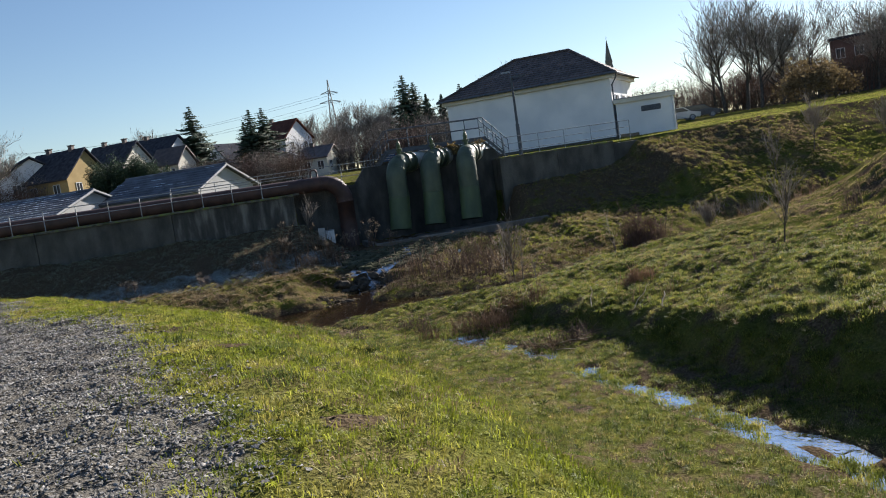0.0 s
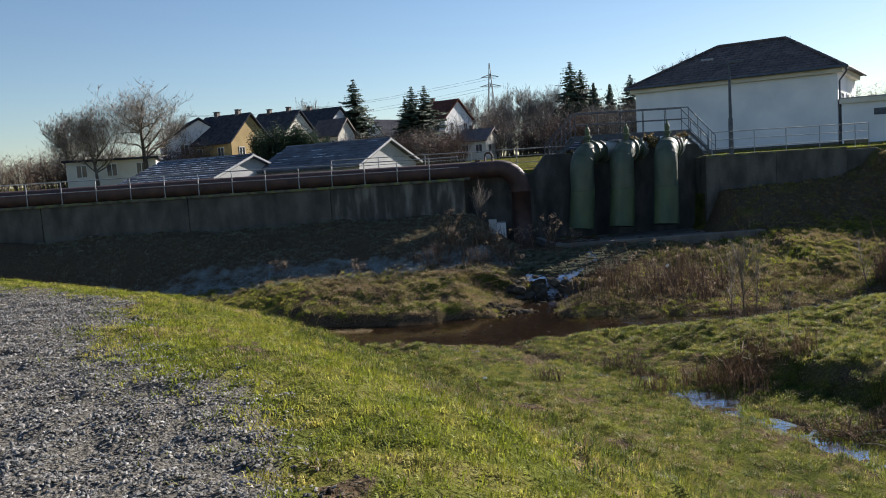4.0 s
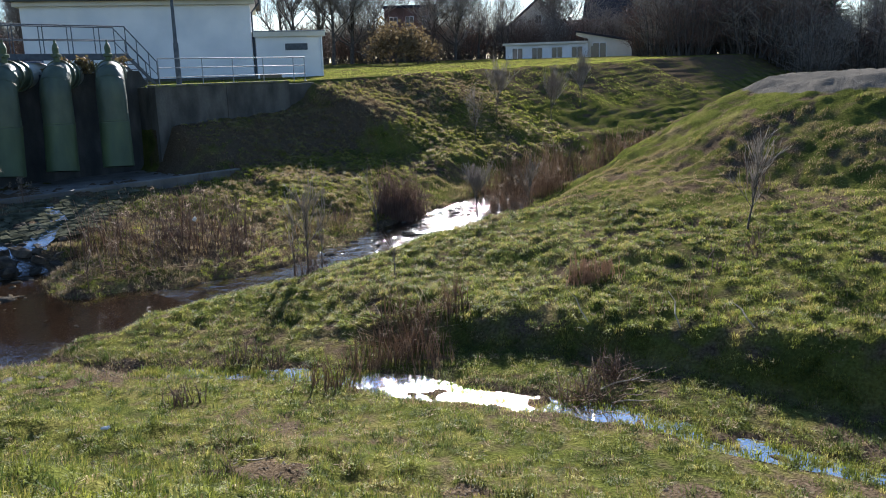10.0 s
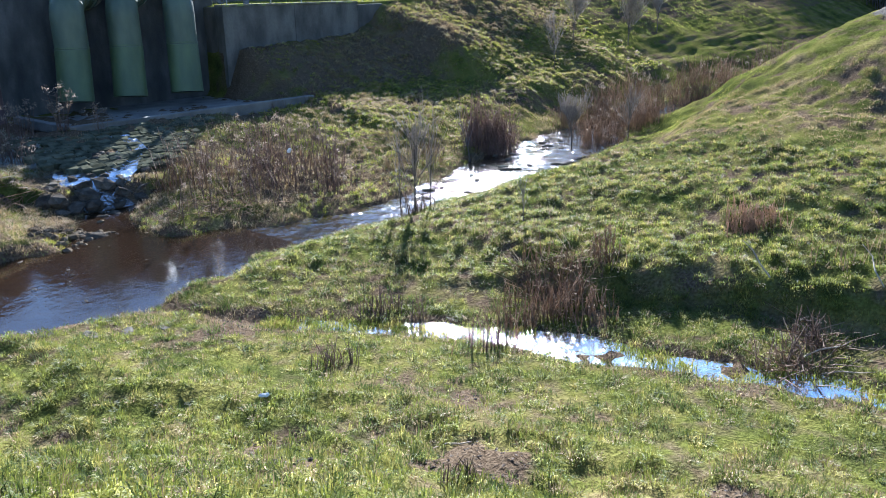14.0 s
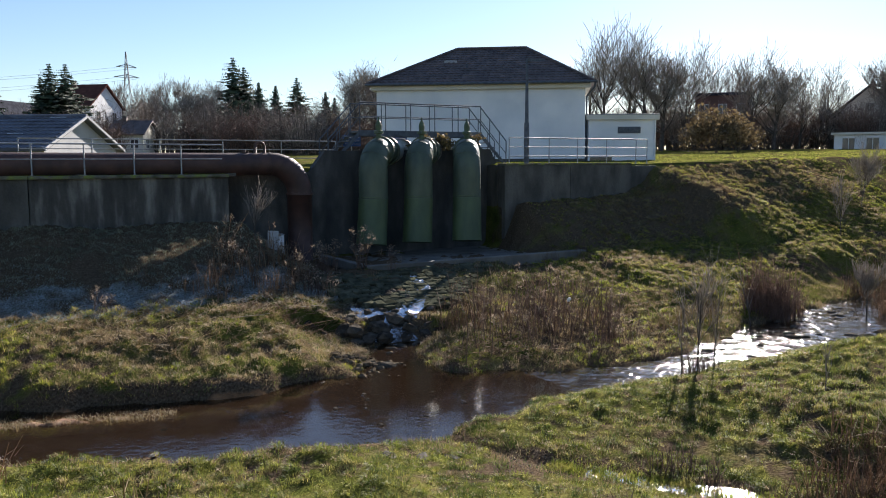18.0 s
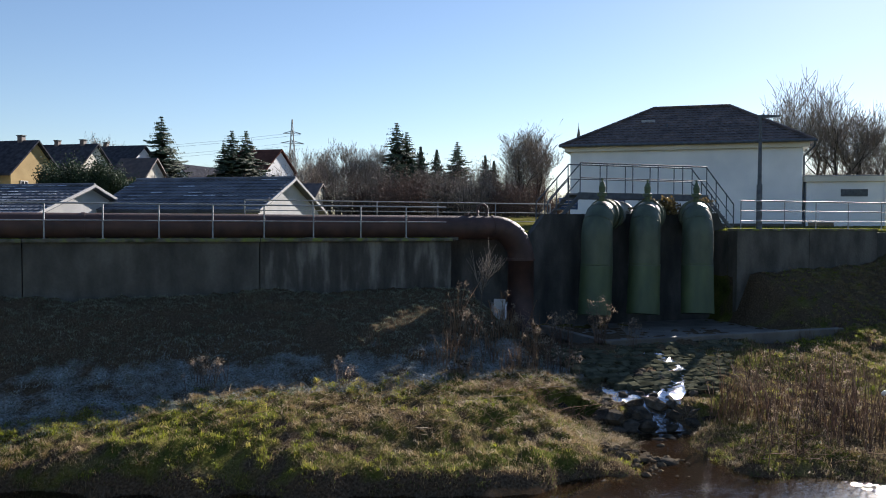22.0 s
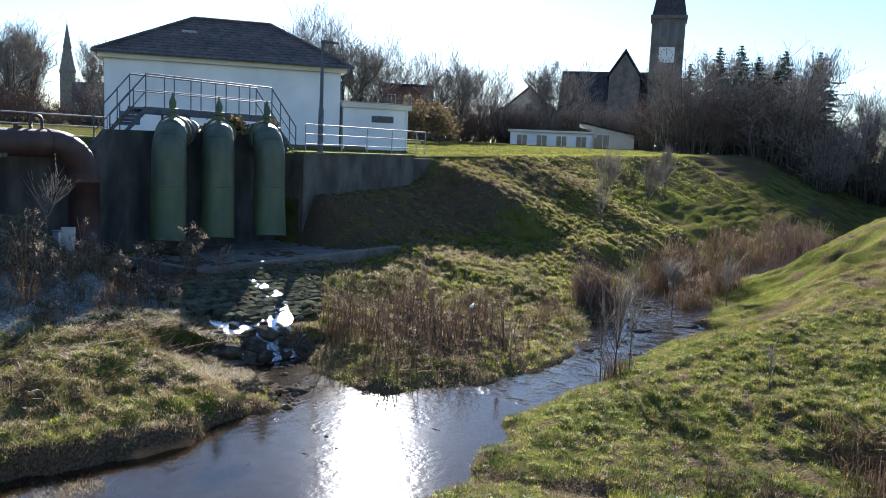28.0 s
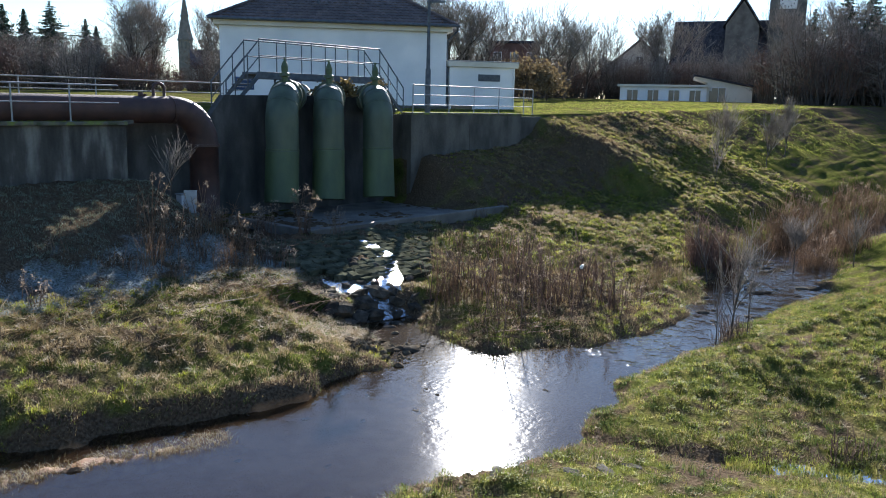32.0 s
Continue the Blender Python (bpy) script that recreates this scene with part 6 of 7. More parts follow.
def blades(name, x, y, per, height, width, lean, material, seed, label, category, wide=0.05, z=None, plain=False):
    """Tufts of grass blades at the given places, as one sheet of many small blades."""
    rnd = np.random.RandomState(seed)
    n = len(x) * per
    bx = np.repeat(x, per) + rnd.normal(0, wide, n)
    by = np.repeat(y, per) + rnd.normal(0, wide, n)
    h = np.repeat(height if np.ndim(height) else np.full(len(x), height), per) * rnd.uniform(0.5, 1.2, n)
    bz = (land(bx, by) if z is None else np.repeat(z, per)) - 0.015
    az = rnd.rand(n) * 6.2832
    dx, dy = np.cos(az), np.sin(az)
    ln = lean * rnd.uniform(0.2, 1.3, n) * h
    w = width * rnd.uniform(0.6, 1.3, n)
    ax, ay = -dy * w, dx * w
    P = lambda k, up, ww: np.stack([bx + dx * ln * k + ax * ww, by + dy * ln * k + ay * ww, bz + h * up], 1)
    if plain:
        V = np.stack([P(0, 0, -0.5), P(0, 0, 0.5), P(0.8, 0.95, 0)], 1).reshape(-1, 3)
        return tagged(new(name, soup(name, V, np.full(n, 3), np.arange(3 * n), material)), label, category, kind="stuff")
    V = np.stack([P(0, 0, -0.5), P(0, 0, 0.5), P(0.35, 0.62, 0.4), P(0.35, 0.62, -0.4), P(1.0, 0.93, 0)], 1).reshape(-1, 3)
    o = np.arange(n)[:, None] * 5
    quads, tris = (o + [[0, 1, 2, 3]]), (o + [[3, 2, 4]])
    idx = np.concatenate([np.concatenate([quads, tris], 1).ravel()])
    me = soup(name, V, np.tile([4, 3], n), idx, material)
    return tagged(new(name, me), label, category, kind="stuff")


def rosettes(name, x, y, per, length, material, seed, label, size=None):
    """Tussocks: arching blades that spread outwards from the middle of each clump."""
    rnd = np.random.RandomState(seed)
    n = len(x) * per
    f = np.repeat(size if size is not None else rnd.uniform(0.6, 1.25, len(x)), per)
    az, q = rnd.rand(n) * 6.2832, np.sqrt(rnd.rand(n))
    dx, dy = np.cos(az), np.sin(az)
    bx, by = np.repeat(x, per) + dx * q * 0.055 * f, np.repeat(y, per) + dy * q * 0.055 * f
    bz = np.repeat(land(x, y), per) - 0.015
    L = length * f * rnd.uniform(0.6, 1.2, n)
    out = L * (0.3 + 0.55 * q) * rnd.uniform(0.5, 1.25, n)
    h = np.sqrt(np.maximum(L * L - out * out, (0.3 * L) ** 2))
    w = rnd.uniform(0.0045, 0.0085, n)
    ax, ay = -dy * w, dx * w
    P = lambda k, up, ww: np.stack([bx + dx * out * k + ax * ww, by + dy * out * k + ay * ww, bz + h * up], 1)
    V = np.stack([P(0, 0, 0), P(0.45, 0.8, 0.5), P(1.1, 0.82, 0), P(0.45, 0.8, -0.5)], 1).reshape(-1, 3)
    return tagged(new(name, soup(name, V, np.full(n, 4), np.arange(4 * n), material)), label, "grass", kind="stuff")


def scatter(rnd, n, x0, x1, y0, y1):
    return rnd.uniform(x0, x1, n), rnd.uniform(y0, y1, n)


GRASS_CL = mat("clump_grass", (0.035, 0.055, 0.016), (0.15, 0.16, 0.05), 0.6, 4.5, 0.0, c=(0.08, 0.11, 0.028), rand=0.45, trans=0.45, spec=0.15)
GRASS_DK = mat("tuft_grass", (0.08, 0.105, 0.022), (0.36, 0.31, 0.09), 0.6, 4.5, 0.0, c=(0.19, 0.215, 0.035), rand=0.45, trans=0.5, spec=0.18)


def sward(seed, n, x0, x1, y0, y1):
    """Places where grass stands, with the height of their hummock and the ways of the land."""
    rnd = np.random.RandomState(seed)
    x, y = scatter(rnd, n, x0, x1, y0, y1)
    d, s, _ = nearest(x, y, BROW)
    d = d * s
    out, side = courses(x, y)
    fd, f2, _ = nearest(x, y, FOOT)
    fd = fd * f2
    tus = tussocks(x, y, 0.27, 16)
    ok = (out > 0.05 + 0.12 * rnd.rand(n)) & (d > -1.5 + verge(y) - 0.25 * bumps(x, y, 0.8, 6) - 0.8 * rnd.rand(n) ** 4)
    ok &= (d > 1.6) | (bumps(x, y, 0.33, 48) + 0.7 * bumps(x, y, 0.9, 49) > -0.75 + 0.6 * rnd.rand(n))
    ok &= ~((side > 0) & (y > -5.6) & (x < 7)) & ~((side > 0) & (x > -5.5) & (x < -1.0) & (y > -8.6)) & ((crest(x, y) > 0.8) | (y > -16)) & (bare(x, y) < 0.3 + 0.5 * rnd.rand(n))
    ok &= (side < 0) | (y < -0.3)
    ok &= (d < 1.0 + rnd.rand(n)) | (tus > 0.12 + 0.55 * rnd.rand(n))
    return [v[ok] for v in (x, y, d, side, fd, tus)]


def meadow():
    rnd = np.random.RandomState(3)
    x, y, d, side, fd, tus = sward(3, 110000, -19, 5, -41, -15)
    k = d < 1.3 + 0.8 * bumps(x, y, 0.9, 47)
    blades("grass_short", x[k], y[k], 7, 0.028 + 0.03 * tus[k] * (0.4 + rnd.rand(k.sum())) + 0.045 * np.clip(bumps(x[k], y[k], 0.45, 46), 0, 1), 0.0085, 1.25, GRASS, 1, "short bright green grass on the path bank", "grass", 0.075, plain=True)
    k = ~k
    blades("grass_tufts", x[k], y[k], 9, 0.018 + 0.03 * tus[k] ** 1.4, 0.009, 1.5, GRASS_DK, 2, "rough green meadow grass in tufts", "grass", 0.055, plain=True)
    k = (d > 0.5) & (bumps(x, y, 1.9, 25) + 0.5 * bumps(x, y, 0.5, 26) > 0.5)
    blades("grass_dead", x[k], y[k], 6, 0.08, 0.008, 1.3, GRASS_DRY, 4, "matted dead grass between green tufts", "grass", 0.09, plain=True)
    x, y, d, side, fd, tus = sward(53, 34000, -2.5, 10, -36, -16)
    k = (fd > 0.2) & (bumps(x, y, 0.5, 54) > -0.4)
    f = k & (smooth(1.0, 9.0, fd) + 0.5 * bumps(x, y, 1.7, 63) > rnd.rand(len(x)))
    blades("mound_dry_grass", x[f], y[f], 10, 0.03 + 0.05 * tus[f], 0.012, 1.1, GRASS_DRY, 64, "pale dry grass in tufts on the mound", "grass", 0.09, plain=True)
    k = k & ~f
    blades("mound_grass", x[k], y[k], 11, 0.025 + 0.085 * tus[k] ** 1.3, 0.013, 0.9, GRASS_DK, 55, "rough sunlit grass in tufts on the mound", "grass", 0.08, plain=True)
    x, y, d, side, fd, tus = sward(5, 75000, -20, 20, -24, -0.3)
    k = (side > 0) | (y > -17)
    x, y, d, side, fd, tus = [v[k] for v in (x, y, d, side, fd, tus)]
    dyke = (side > 0) & (x > 3.5) & (y > -4.2 + 0.8 * bumps(x, y, 1.1, 58))
    k = dyke & (rnd.rand(len(x)) < 0.75)
    f = k & (rnd.rand(len(x)) < 0.6)
    blades("dyke_grass", x[f], y[f], 14, 0.05 + 0.07 * tus[f], 0.012, 1.2, GRASS_DRY, 35, "pale dead grass in tufts on the dyke slope", "grass", 0.12, plain=True)
    f = k & ~f
    blades("dyke_weeds", x[f], y[f], 14, 0.04 + 0.06 * tus[f], 0.014, 1.0, WEED, 36, "dull frost-bitten grass on the dyke slope", "grass", 0.12, plain=True)
    k = ~k & ((side < 0) | (bumps(x, y, 1.6, 27) + 0.5 * bumps(x, y, 0.5, 28) > np.where(x > -3, -0.35, 0.05)))
    blades("grass_far", x[k], y[k], 7, 0.02 + 0.06 * tus[k] ** 1.2, 0.013, 0.9, GRASS_DK, 32, "rough green grass in tufts along the stream", "grass", 0.07, plain=True)
    k = (bumps(x, y, 1.9, 25) + 0.8 * (side > 0) + 0.4 * bumps(x, y, 0.5, 26) > 0.45)
    blades("grass_dead", x[k], y[k], 8, 0.11, 0.009, 1.5, GRASS_DRY, 34, "matted dead grass along the stream", "grass", 0.12, plain=True)
    # tussocks all over the meadow, the tongue and the near face of the mound
    x, y = scatter(rnd, 50000, -15.5, 4.5, -36, -11)
    d, s, _ = nearest(x, y, BROW)
    d = d * s
    out, side = courses(x, y)
    fd, f2, _ = nearest(x, y, FOOT)
    tus = tussocks(x, y, 0.27, 16)
    ok = (d > 0.5 + 0.7 * rnd.rand(len(x))) & (out > 0.08) & (side < 0) & (bare(x, y) < 0.4) & (tus > 0.08 + 0.4 * rnd.rand(len(x)))
    x, y, tus = x[ok], y[ok], tus[ok]
    pick = rnd.rand(len(x))
    for nm, lo, hi, m, sd, lb in (("tussocks_green", 0, 0.66, GRASS_DK, 81, "dense green grass tussocks over the meadow"), ("tussocks_dark", 0.66, 0.88, GRASS_CL, 82, "dark green grass tussocks over the meadow"), ("tussocks_dry", 0.88, 1, GRASS_DRY, 83, "pale dead grass tussocks over the meadow")):
        k = (pick >= lo) & (pick < hi)
        rosettes(nm, x[k], y[k], 21, 0.085, m, sd, lb, 0.6 + 0.75 * tus[k])
    # short clumped lawn on the bank beside the path
    x, y = scatter(rnd, 46000, -16, -6.5, -41, -19)
    d, s, _ = nearest(x, y, BROW)
    d = d * s
    ok = (d > -1.3 + verge(y) - 0.25 * bumps(x, y, 0.8, 6) - 0.5 * rnd.rand(len(x)) ** 3) & (d < 1.6) & (bare(x, y) < 0.4) & (bumps(x, y, 0.3, 95) + 0.8 * rnd.rand(len(x)) > -0.1)
    x, y = x[ok], y[ok]
    pick = rnd.rand(len(x)) + 0.35 * bumps(x, y, 0.7, 96)
    for nm, k, m, sd, lb in (("lawn_green", pick < 0.75, GRASS, 97, "short bright green grass clumps on the path bank"), ("lawn_dry", pick > 0.93, GRASS_DRY, 98, "short dead grass clumps on the path bank"), ("lawn_dark", (pick >= 0.75) & (pick <= 0.93), GRASS_DK, 99, "short dull green grass clumps on the path bank")):
        rosettes(nm, x[k], y[k], 13, 0.062, m, sd, lb, 0.6 + 0.6 * rnd.rand(k.sum()))
    # tussocks on the far bank and the tongue before the wall
    x, y = scatter(rnd, 15000, -19, 9, -13, -3)
    out, side = courses(x, y)
    tus = tussocks(x, y, 0.27, 16)
    patch = bumps(x, y, 1.5, 84) + 0.6 * bumps(x, y, 0.6, 85)
    ok = (out > 0.06) & (side > 0) & (tus > 0.2 + 0.4 * rnd.rand(len(x))) & ((y < -5.3) | (x > 2.5)) & ~((x > -6) & (x < 1.2) & (y > -7.6))
    x, y, tus, patch = x[ok], y[ok], tus[ok], patch[ok] + 0.5 * (rnd.rand(ok.sum()) - 0.5)
    for nm, k, m, sd, lb in (("bank_tussocks_green", patch > -0.05, GRASS, 86, "bright green grass tussocks on the far bank"), ("bank_tussocks_dark", (patch <= -0.05) & (patch > -0.18), GRASS_CL, 87, "dark green tussocks on the far bank"), ("bank_tussocks_dry", patch <= -0.18, GRASS_DRY, 88, "matted pale dead tussocks on the far bank")):
        rosettes(nm, x[k], y[k], 22, 0.11, m, sd, lb, 0.55 + 0.75 * tus[k])
    # tufts on the raked slope of the dyke, and in the joints of the paving
    x, y = scatter(rnd, 14000, 5, 24, -8, 0)
    out, side = courses(x, y)
    tus = tussocks(x, y, 0.27, 16)
    ok = (out > 0.1) & (side > 0) & (tus > 0.15 + 0.4 * rnd.rand(len(x))) & ((x > 12.9) | (y < -0.3))
    x, y, tus = x[ok], y[ok], tus[ok]
    pick = rnd.rand(len(x)) + 0.5 * bumps(x, y, 1.7, 89) - 0.35 * smooth(-3.2, -4.4, y)
    rosettes("dyke_tufts_dry", x[pick > 0.45], y[pick > 0.45], 18, 0.11, GRASS_DRY, 91, "pale dead grass tufts on the dyke slope", 0.6 + 0.7 * tus[pick > 0.45])
    rosettes("dyke_tufts_green", x[pick <= 0.45], y[pick <= 0.45], 18, 0.09, GRASS, 92, "dull green grass tufts on the dyke slope", 0.6 + 0.7 * tus[pick <= 0.45])
    x, y = scatter(rnd, 620, -4.5, 2.2, -7.2, -4.05)
    k = (courses(x, y)[0] > 0.1) & (bumps(x, y, 0.5, 93) > -0.2)
    rosettes("joint_grass", x[k], y[k], 16, 0.11, GRASS_CL, 94, "dark grass in the joints of the paving")
    # the mower's fringe of longer tufts
    x, y = scatter(rnd, 2600, -18, 5, -38, -9)
    d, s, _ = nearest(x, y, BROW)
    out, side = courses(x, y)
    ok = (d * s > np.where(rnd.rand(len(x)) < 0.14, -0.5, 0.9)) & (out > 0.2) & (side < 0)
    x, y = np.append(x[ok], [-10.2, -10.25, -10.4, -9.95, -9.55, -9.3, -11.41, -11.25, -11.2, -9.7, -9.6, -12.66, -9.45, -9.9]), np.append(y[ok], [-31, -31.08, -32.8, -29.9, -35.3, -34.2, -28.74, -29.17, -29.1, -35, -35.08, -25.16, -33.7, -36.2])
    blades("grass_clumps", x, y, 48, rnd.uniform(0.04, 0.14, len(x)), 0.012, 1.0, GRASS_CL, 6, "dark green grass clumps standing out of the sward", "grass", 0.07, plain=True)
    # the grassy verge behind the wall
    x = np.concatenate([rnd.uniform(5, 12.5, 900), rnd.uniform(-6.5, -3, 350), rnd.uniform(22, 45, 3000), rnd.uniform(11, 60, 4000)])
    y = np.concatenate([rnd.uniform(0.65, 1.6, 900), rnd.uniform(1.2, 3.4, 350), rnd.uniform(-5.5, 2.5, 3000), rnd.uniform(0.8, 22, 4000)])
    blades("grass_verge", x, y, 9, 0.09, 0.02, 0.8, GRASS_DK, 8, "sunlit grass on the verge and dyke", "grass", 0.12, plain=True)
    # grass hanging over the water's edge
    x, y = scatter(rnd, 60000, -24, 12, -25, -5)
    out, side = courses(x, y)
    k = (out > -0.04) & (out < 0.5) & (bumps(x, y, 0.4, 41) > -0.45)
    f = k & (rnd.rand(len(x)) < 0.55)
    blades("bank_fringe", x[f], y[f], 7, 0.1, 0.01, 1.4, GRASS_DRY, 42, "dead grass hanging over the water's edge", "grass", 0.08, plain=True)
    f = k & ~f
    blades("bank_grass", x[f], y[f], 7, 0.09, 0.012, 1.1, GRASS_CL, 43, "dark green grass along the water's edge", "grass", 0.07, plain=True)
    # grass standing in the rill
    q = rnd.rand(2600) ** 1.3 * 17
    yy = -34 + q
    xx = np.interp(yy, [p[1] for p in RILL], [p[0] for p in RILL]) + rnd.normal(0, 0.24, 2600)
    k = (bumps(xx, yy, 0.6, 44) + 0.5 * bumps(xx, yy, 0.23, 52) > -0.18) & ((yy < -21.4) | (yy > -20.3))
    blades("rill_grass", xx[k], yy[k], 14, 0.12, 0.012, 0.8, GRASS_DK, 45, "green tufts standing in the rill", "grass", 0.06, z=np.interp(yy[k], [p[1] for p in RILL], [p[3] for p in RILL]) - 0.03)
    # moss and grass on the coping
    x = rnd.uniform(-24, -6.3, 900)
    blades("coping_moss", x, rnd.uniform(-0.03, 0.3, 900), 5, 0.03, 0.012, 0.6, GRASS, 9, "thin grass and moss on the wall top", "grass", 0.05, z=np.full(900, COP_L + 0.01))

    # matted weeds on the shaded slope under the wall
    x, y = scatter(rnd, 15000, -24, -4.2, -6.6, -0.2)
    k = (bumps(x, y, 0.9, 31) > -0.5)
    f = k & (y < -3.0 - 1.4 * rnd.rand(len(x)) + 0.8 * bumps(x, y, 1.4, 35)) & (y > -6.0 + 0.7 * bumps(x, y, 1.9, 37)) & (bumps(x, y, 0.5, 39) + 0.6 * bumps(x, y, 1.1, 40) + 1.3 * rnd.rand(len(x)) > 0.3)
    blades("weeds_matted", x[k & ~f], y[k & ~f], 9, 0.07, 0.012, 1.2, WEED, 13, "matted dull weeds on the shaded slope", "grass", 0.1, plain=True)
    blades("weeds_rimed", x[f], y[f], 10, 0.06, 0.012, 1.3, RIMED, 15, "matted weeds white with rime on the shaded slope", "grass", 0.11, plain=True)
    x, y = scatter(rnd, 3200, -3.5, 12, -12.2, -2.6)
    out, side = courses(x, y)
    k = (out > 0.1) & (side > 0) & (bumps(x, y, 1.3, 33) > -0.45)
    blades("bank_weeds", x[k], y[k], 6, 0.12, 0.009, 1.0, GRASS_DRY, 14, "tangled dead grass on the far bank", "grass", 0.1)
    # long stems laid flat over the tongue of the bank
    x, y = scatter(rnd, 2600, -10.5, -4.6, -9.4, -5.6)
    out, side = courses(x, y)
    k = (out > 0.12) & (side > 0) & (bumps(x, y, 1.1, 59) + 0.35 * (x + 7.5) > -0.25)
    blades("fallen_stems", x[k], y[k], 5, 0.07, 0.011, 5.0, GRASS_DRY, 60, "long dead stems lying flat over the bank", "grass", 0.12)
    # dead grass on the silt bar
    u = rnd.uniform(-1.9, 1.9, 260)
    v = rnd.normal(0, 0.13, 260)
    c, s_ = math.cos(radians(-17)), math.sin(radians(-17))
    blades("bar_grass", -12.4 + u * c - v * s_, -10.85 + u * s_ + v * c, 8, 0.07, 0.008, 1.6, GRASS_DRY, 12, "dead grass washed onto the silt bar", "grass", 0.06, z=np.full(260, WATER_Z + 0.01))


meadow()


def gravel_stones():
    rnd = np.random.RandomState(17)
    x, y = scatter(rnd, 210000, -16.2, -8.6, -40.5, -23)
    d, s, _ = nearest(x, y, BROW)
    d = d * s - verge(y) + 0.25 * bumps(x, y, 0.8, 6)
    ok = (d < -0.95 - 0.6 * rnd.rand(len(x))) & (d > -3.4)
    x, y = x[ok], y[ok]
    n = len(x)
    z = land(x, y)
    r = rnd.uniform(0.008, 0.017, n)
    base = np.array([[1, 0, 0], [0, 0.75, 0], [-1, 0, 0], [0, -0.75, 0], [0, 0, 0.55], [0, 0, -0.5]])
    V = base[None] * r[:, None, None] * rnd.uniform(0.55, 1.5, (n, 6, 1)) + rnd.normal(0, 0.28, (n, 6, 3)) * r[:, None, None]
    c, s2 = np.cos(az := rnd.rand(n) * 6.28), np.sin(az)
    V = np.stack([V[..., 0] * c[:, None] - V[..., 1] * s2[:, None], V[..., 0] * s2[:, None] + V[..., 1] * c[:, None], V[..., 2]], -1) + np.stack([x, y, z + 0.003], 1)[:, None]
    f = np.array([[0, 1, 4], [1, 2, 4], [2, 3, 4], [3, 0, 4]])
    idx = (np.arange(n)[:, None, None] * 6 + f[None]).reshape(-1)
    me = soup("gravel", V.reshape(-1, 3), np.full(4 * n, 3), idx, GRAVEL)
    tagged(new("gravel", me), "loose grey crushed gravel on the footpath", "gravel", kind="stuff")


gravel_stones()


def clods():
    """Dark crumbs of trodden soil on the bare spots."""
    rnd = np.random.RandomState(90)
    x, y = scatter(rnd, 60000, -14, -4, -37, -16)
    ok = bare(x, y) > 0.35 + 0.4 * rnd.rand(len(x))
    x, y = x[ok], y[ok]
    n = len(x)
    r = rnd.uniform(0.005, 0.02, n) * (0.5 + rnd.rand(n))
    base = np.array([[1, 0, 0], [0, 0.8, 0], [-1, 0, 0], [0, -0.8, 0], [0, 0, 0.45]])
    V = base[None] * r[:, None, None] * rnd.uniform(0.6, 1.4, (n, 5, 1)) + rnd.normal(0, 0.25, (n, 5, 3)) * r[:, None, None] + np.stack([x, y, land(x, y)], 1)[:, None]
    f = np.array([[0, 1, 4], [1, 2, 4], [2, 3, 4], [3, 0, 4]])
    idx = (np.arange(n)[:, None, None] * 5 + f[None]).reshape(-1)
    soil = mat("dark_soil", (0.03, 0.021, 0.014), (0.085, 0.06, 0.04), 0.95, 9.0, 0.5, rand=0.4)
    tagged(new("soil_clods", soup("soil_clods", V.reshape(-1, 3), np.full(4 * n, 3), idx, soil)), "dark crumbled soil on trodden bare spots", "soil", kind="stuff")


clods()

# fallen sticks
DEADWOOD = mat("bleached_dead_wood", (0.26, 0.21, 0.15), (0.42, 0.36, 0.27), 0.85, 8.0, 0.3)
for x, y, length, turn, rise, r in ((-8.05, -22.0, 0.36, -40, 4, 0.012), (-1.5, -22.6, 0.75, 60, 32, 0.013), (-1.1, -24.0, 0.9, 35, 24, 0.012), (-1.0, -25.1, 0.6, 50, 22, 0.016), (-2.9, -23.6, 0.8, -30, 6, 0.011), (-3.1, -23.9, 0.6, -65, 8, 0.01), (-6.9, -7.1, 0.9, -25, 5, 0.012), (-8.6, -7.6, 1.1, -10, 4, 0.01)):
    st = part("fallen_stick", tube([(0, 0, 0), (length * 0.35, 0.04 * length, 0.02), (length * 0.7, -0.02 * length, 0.01), (length, 0.05 * length, 0.0)], [r, r * 0.9, r * 0.75, r * 0.4], 6), DEADWOOD)
    st.matrix_basis = pose(x, y, float(land(x, y)) + 0.03, 0, -rise, turn)
    tagged(st, "bleached dead stick lying in the grass", "stick", group="fallen sticks")


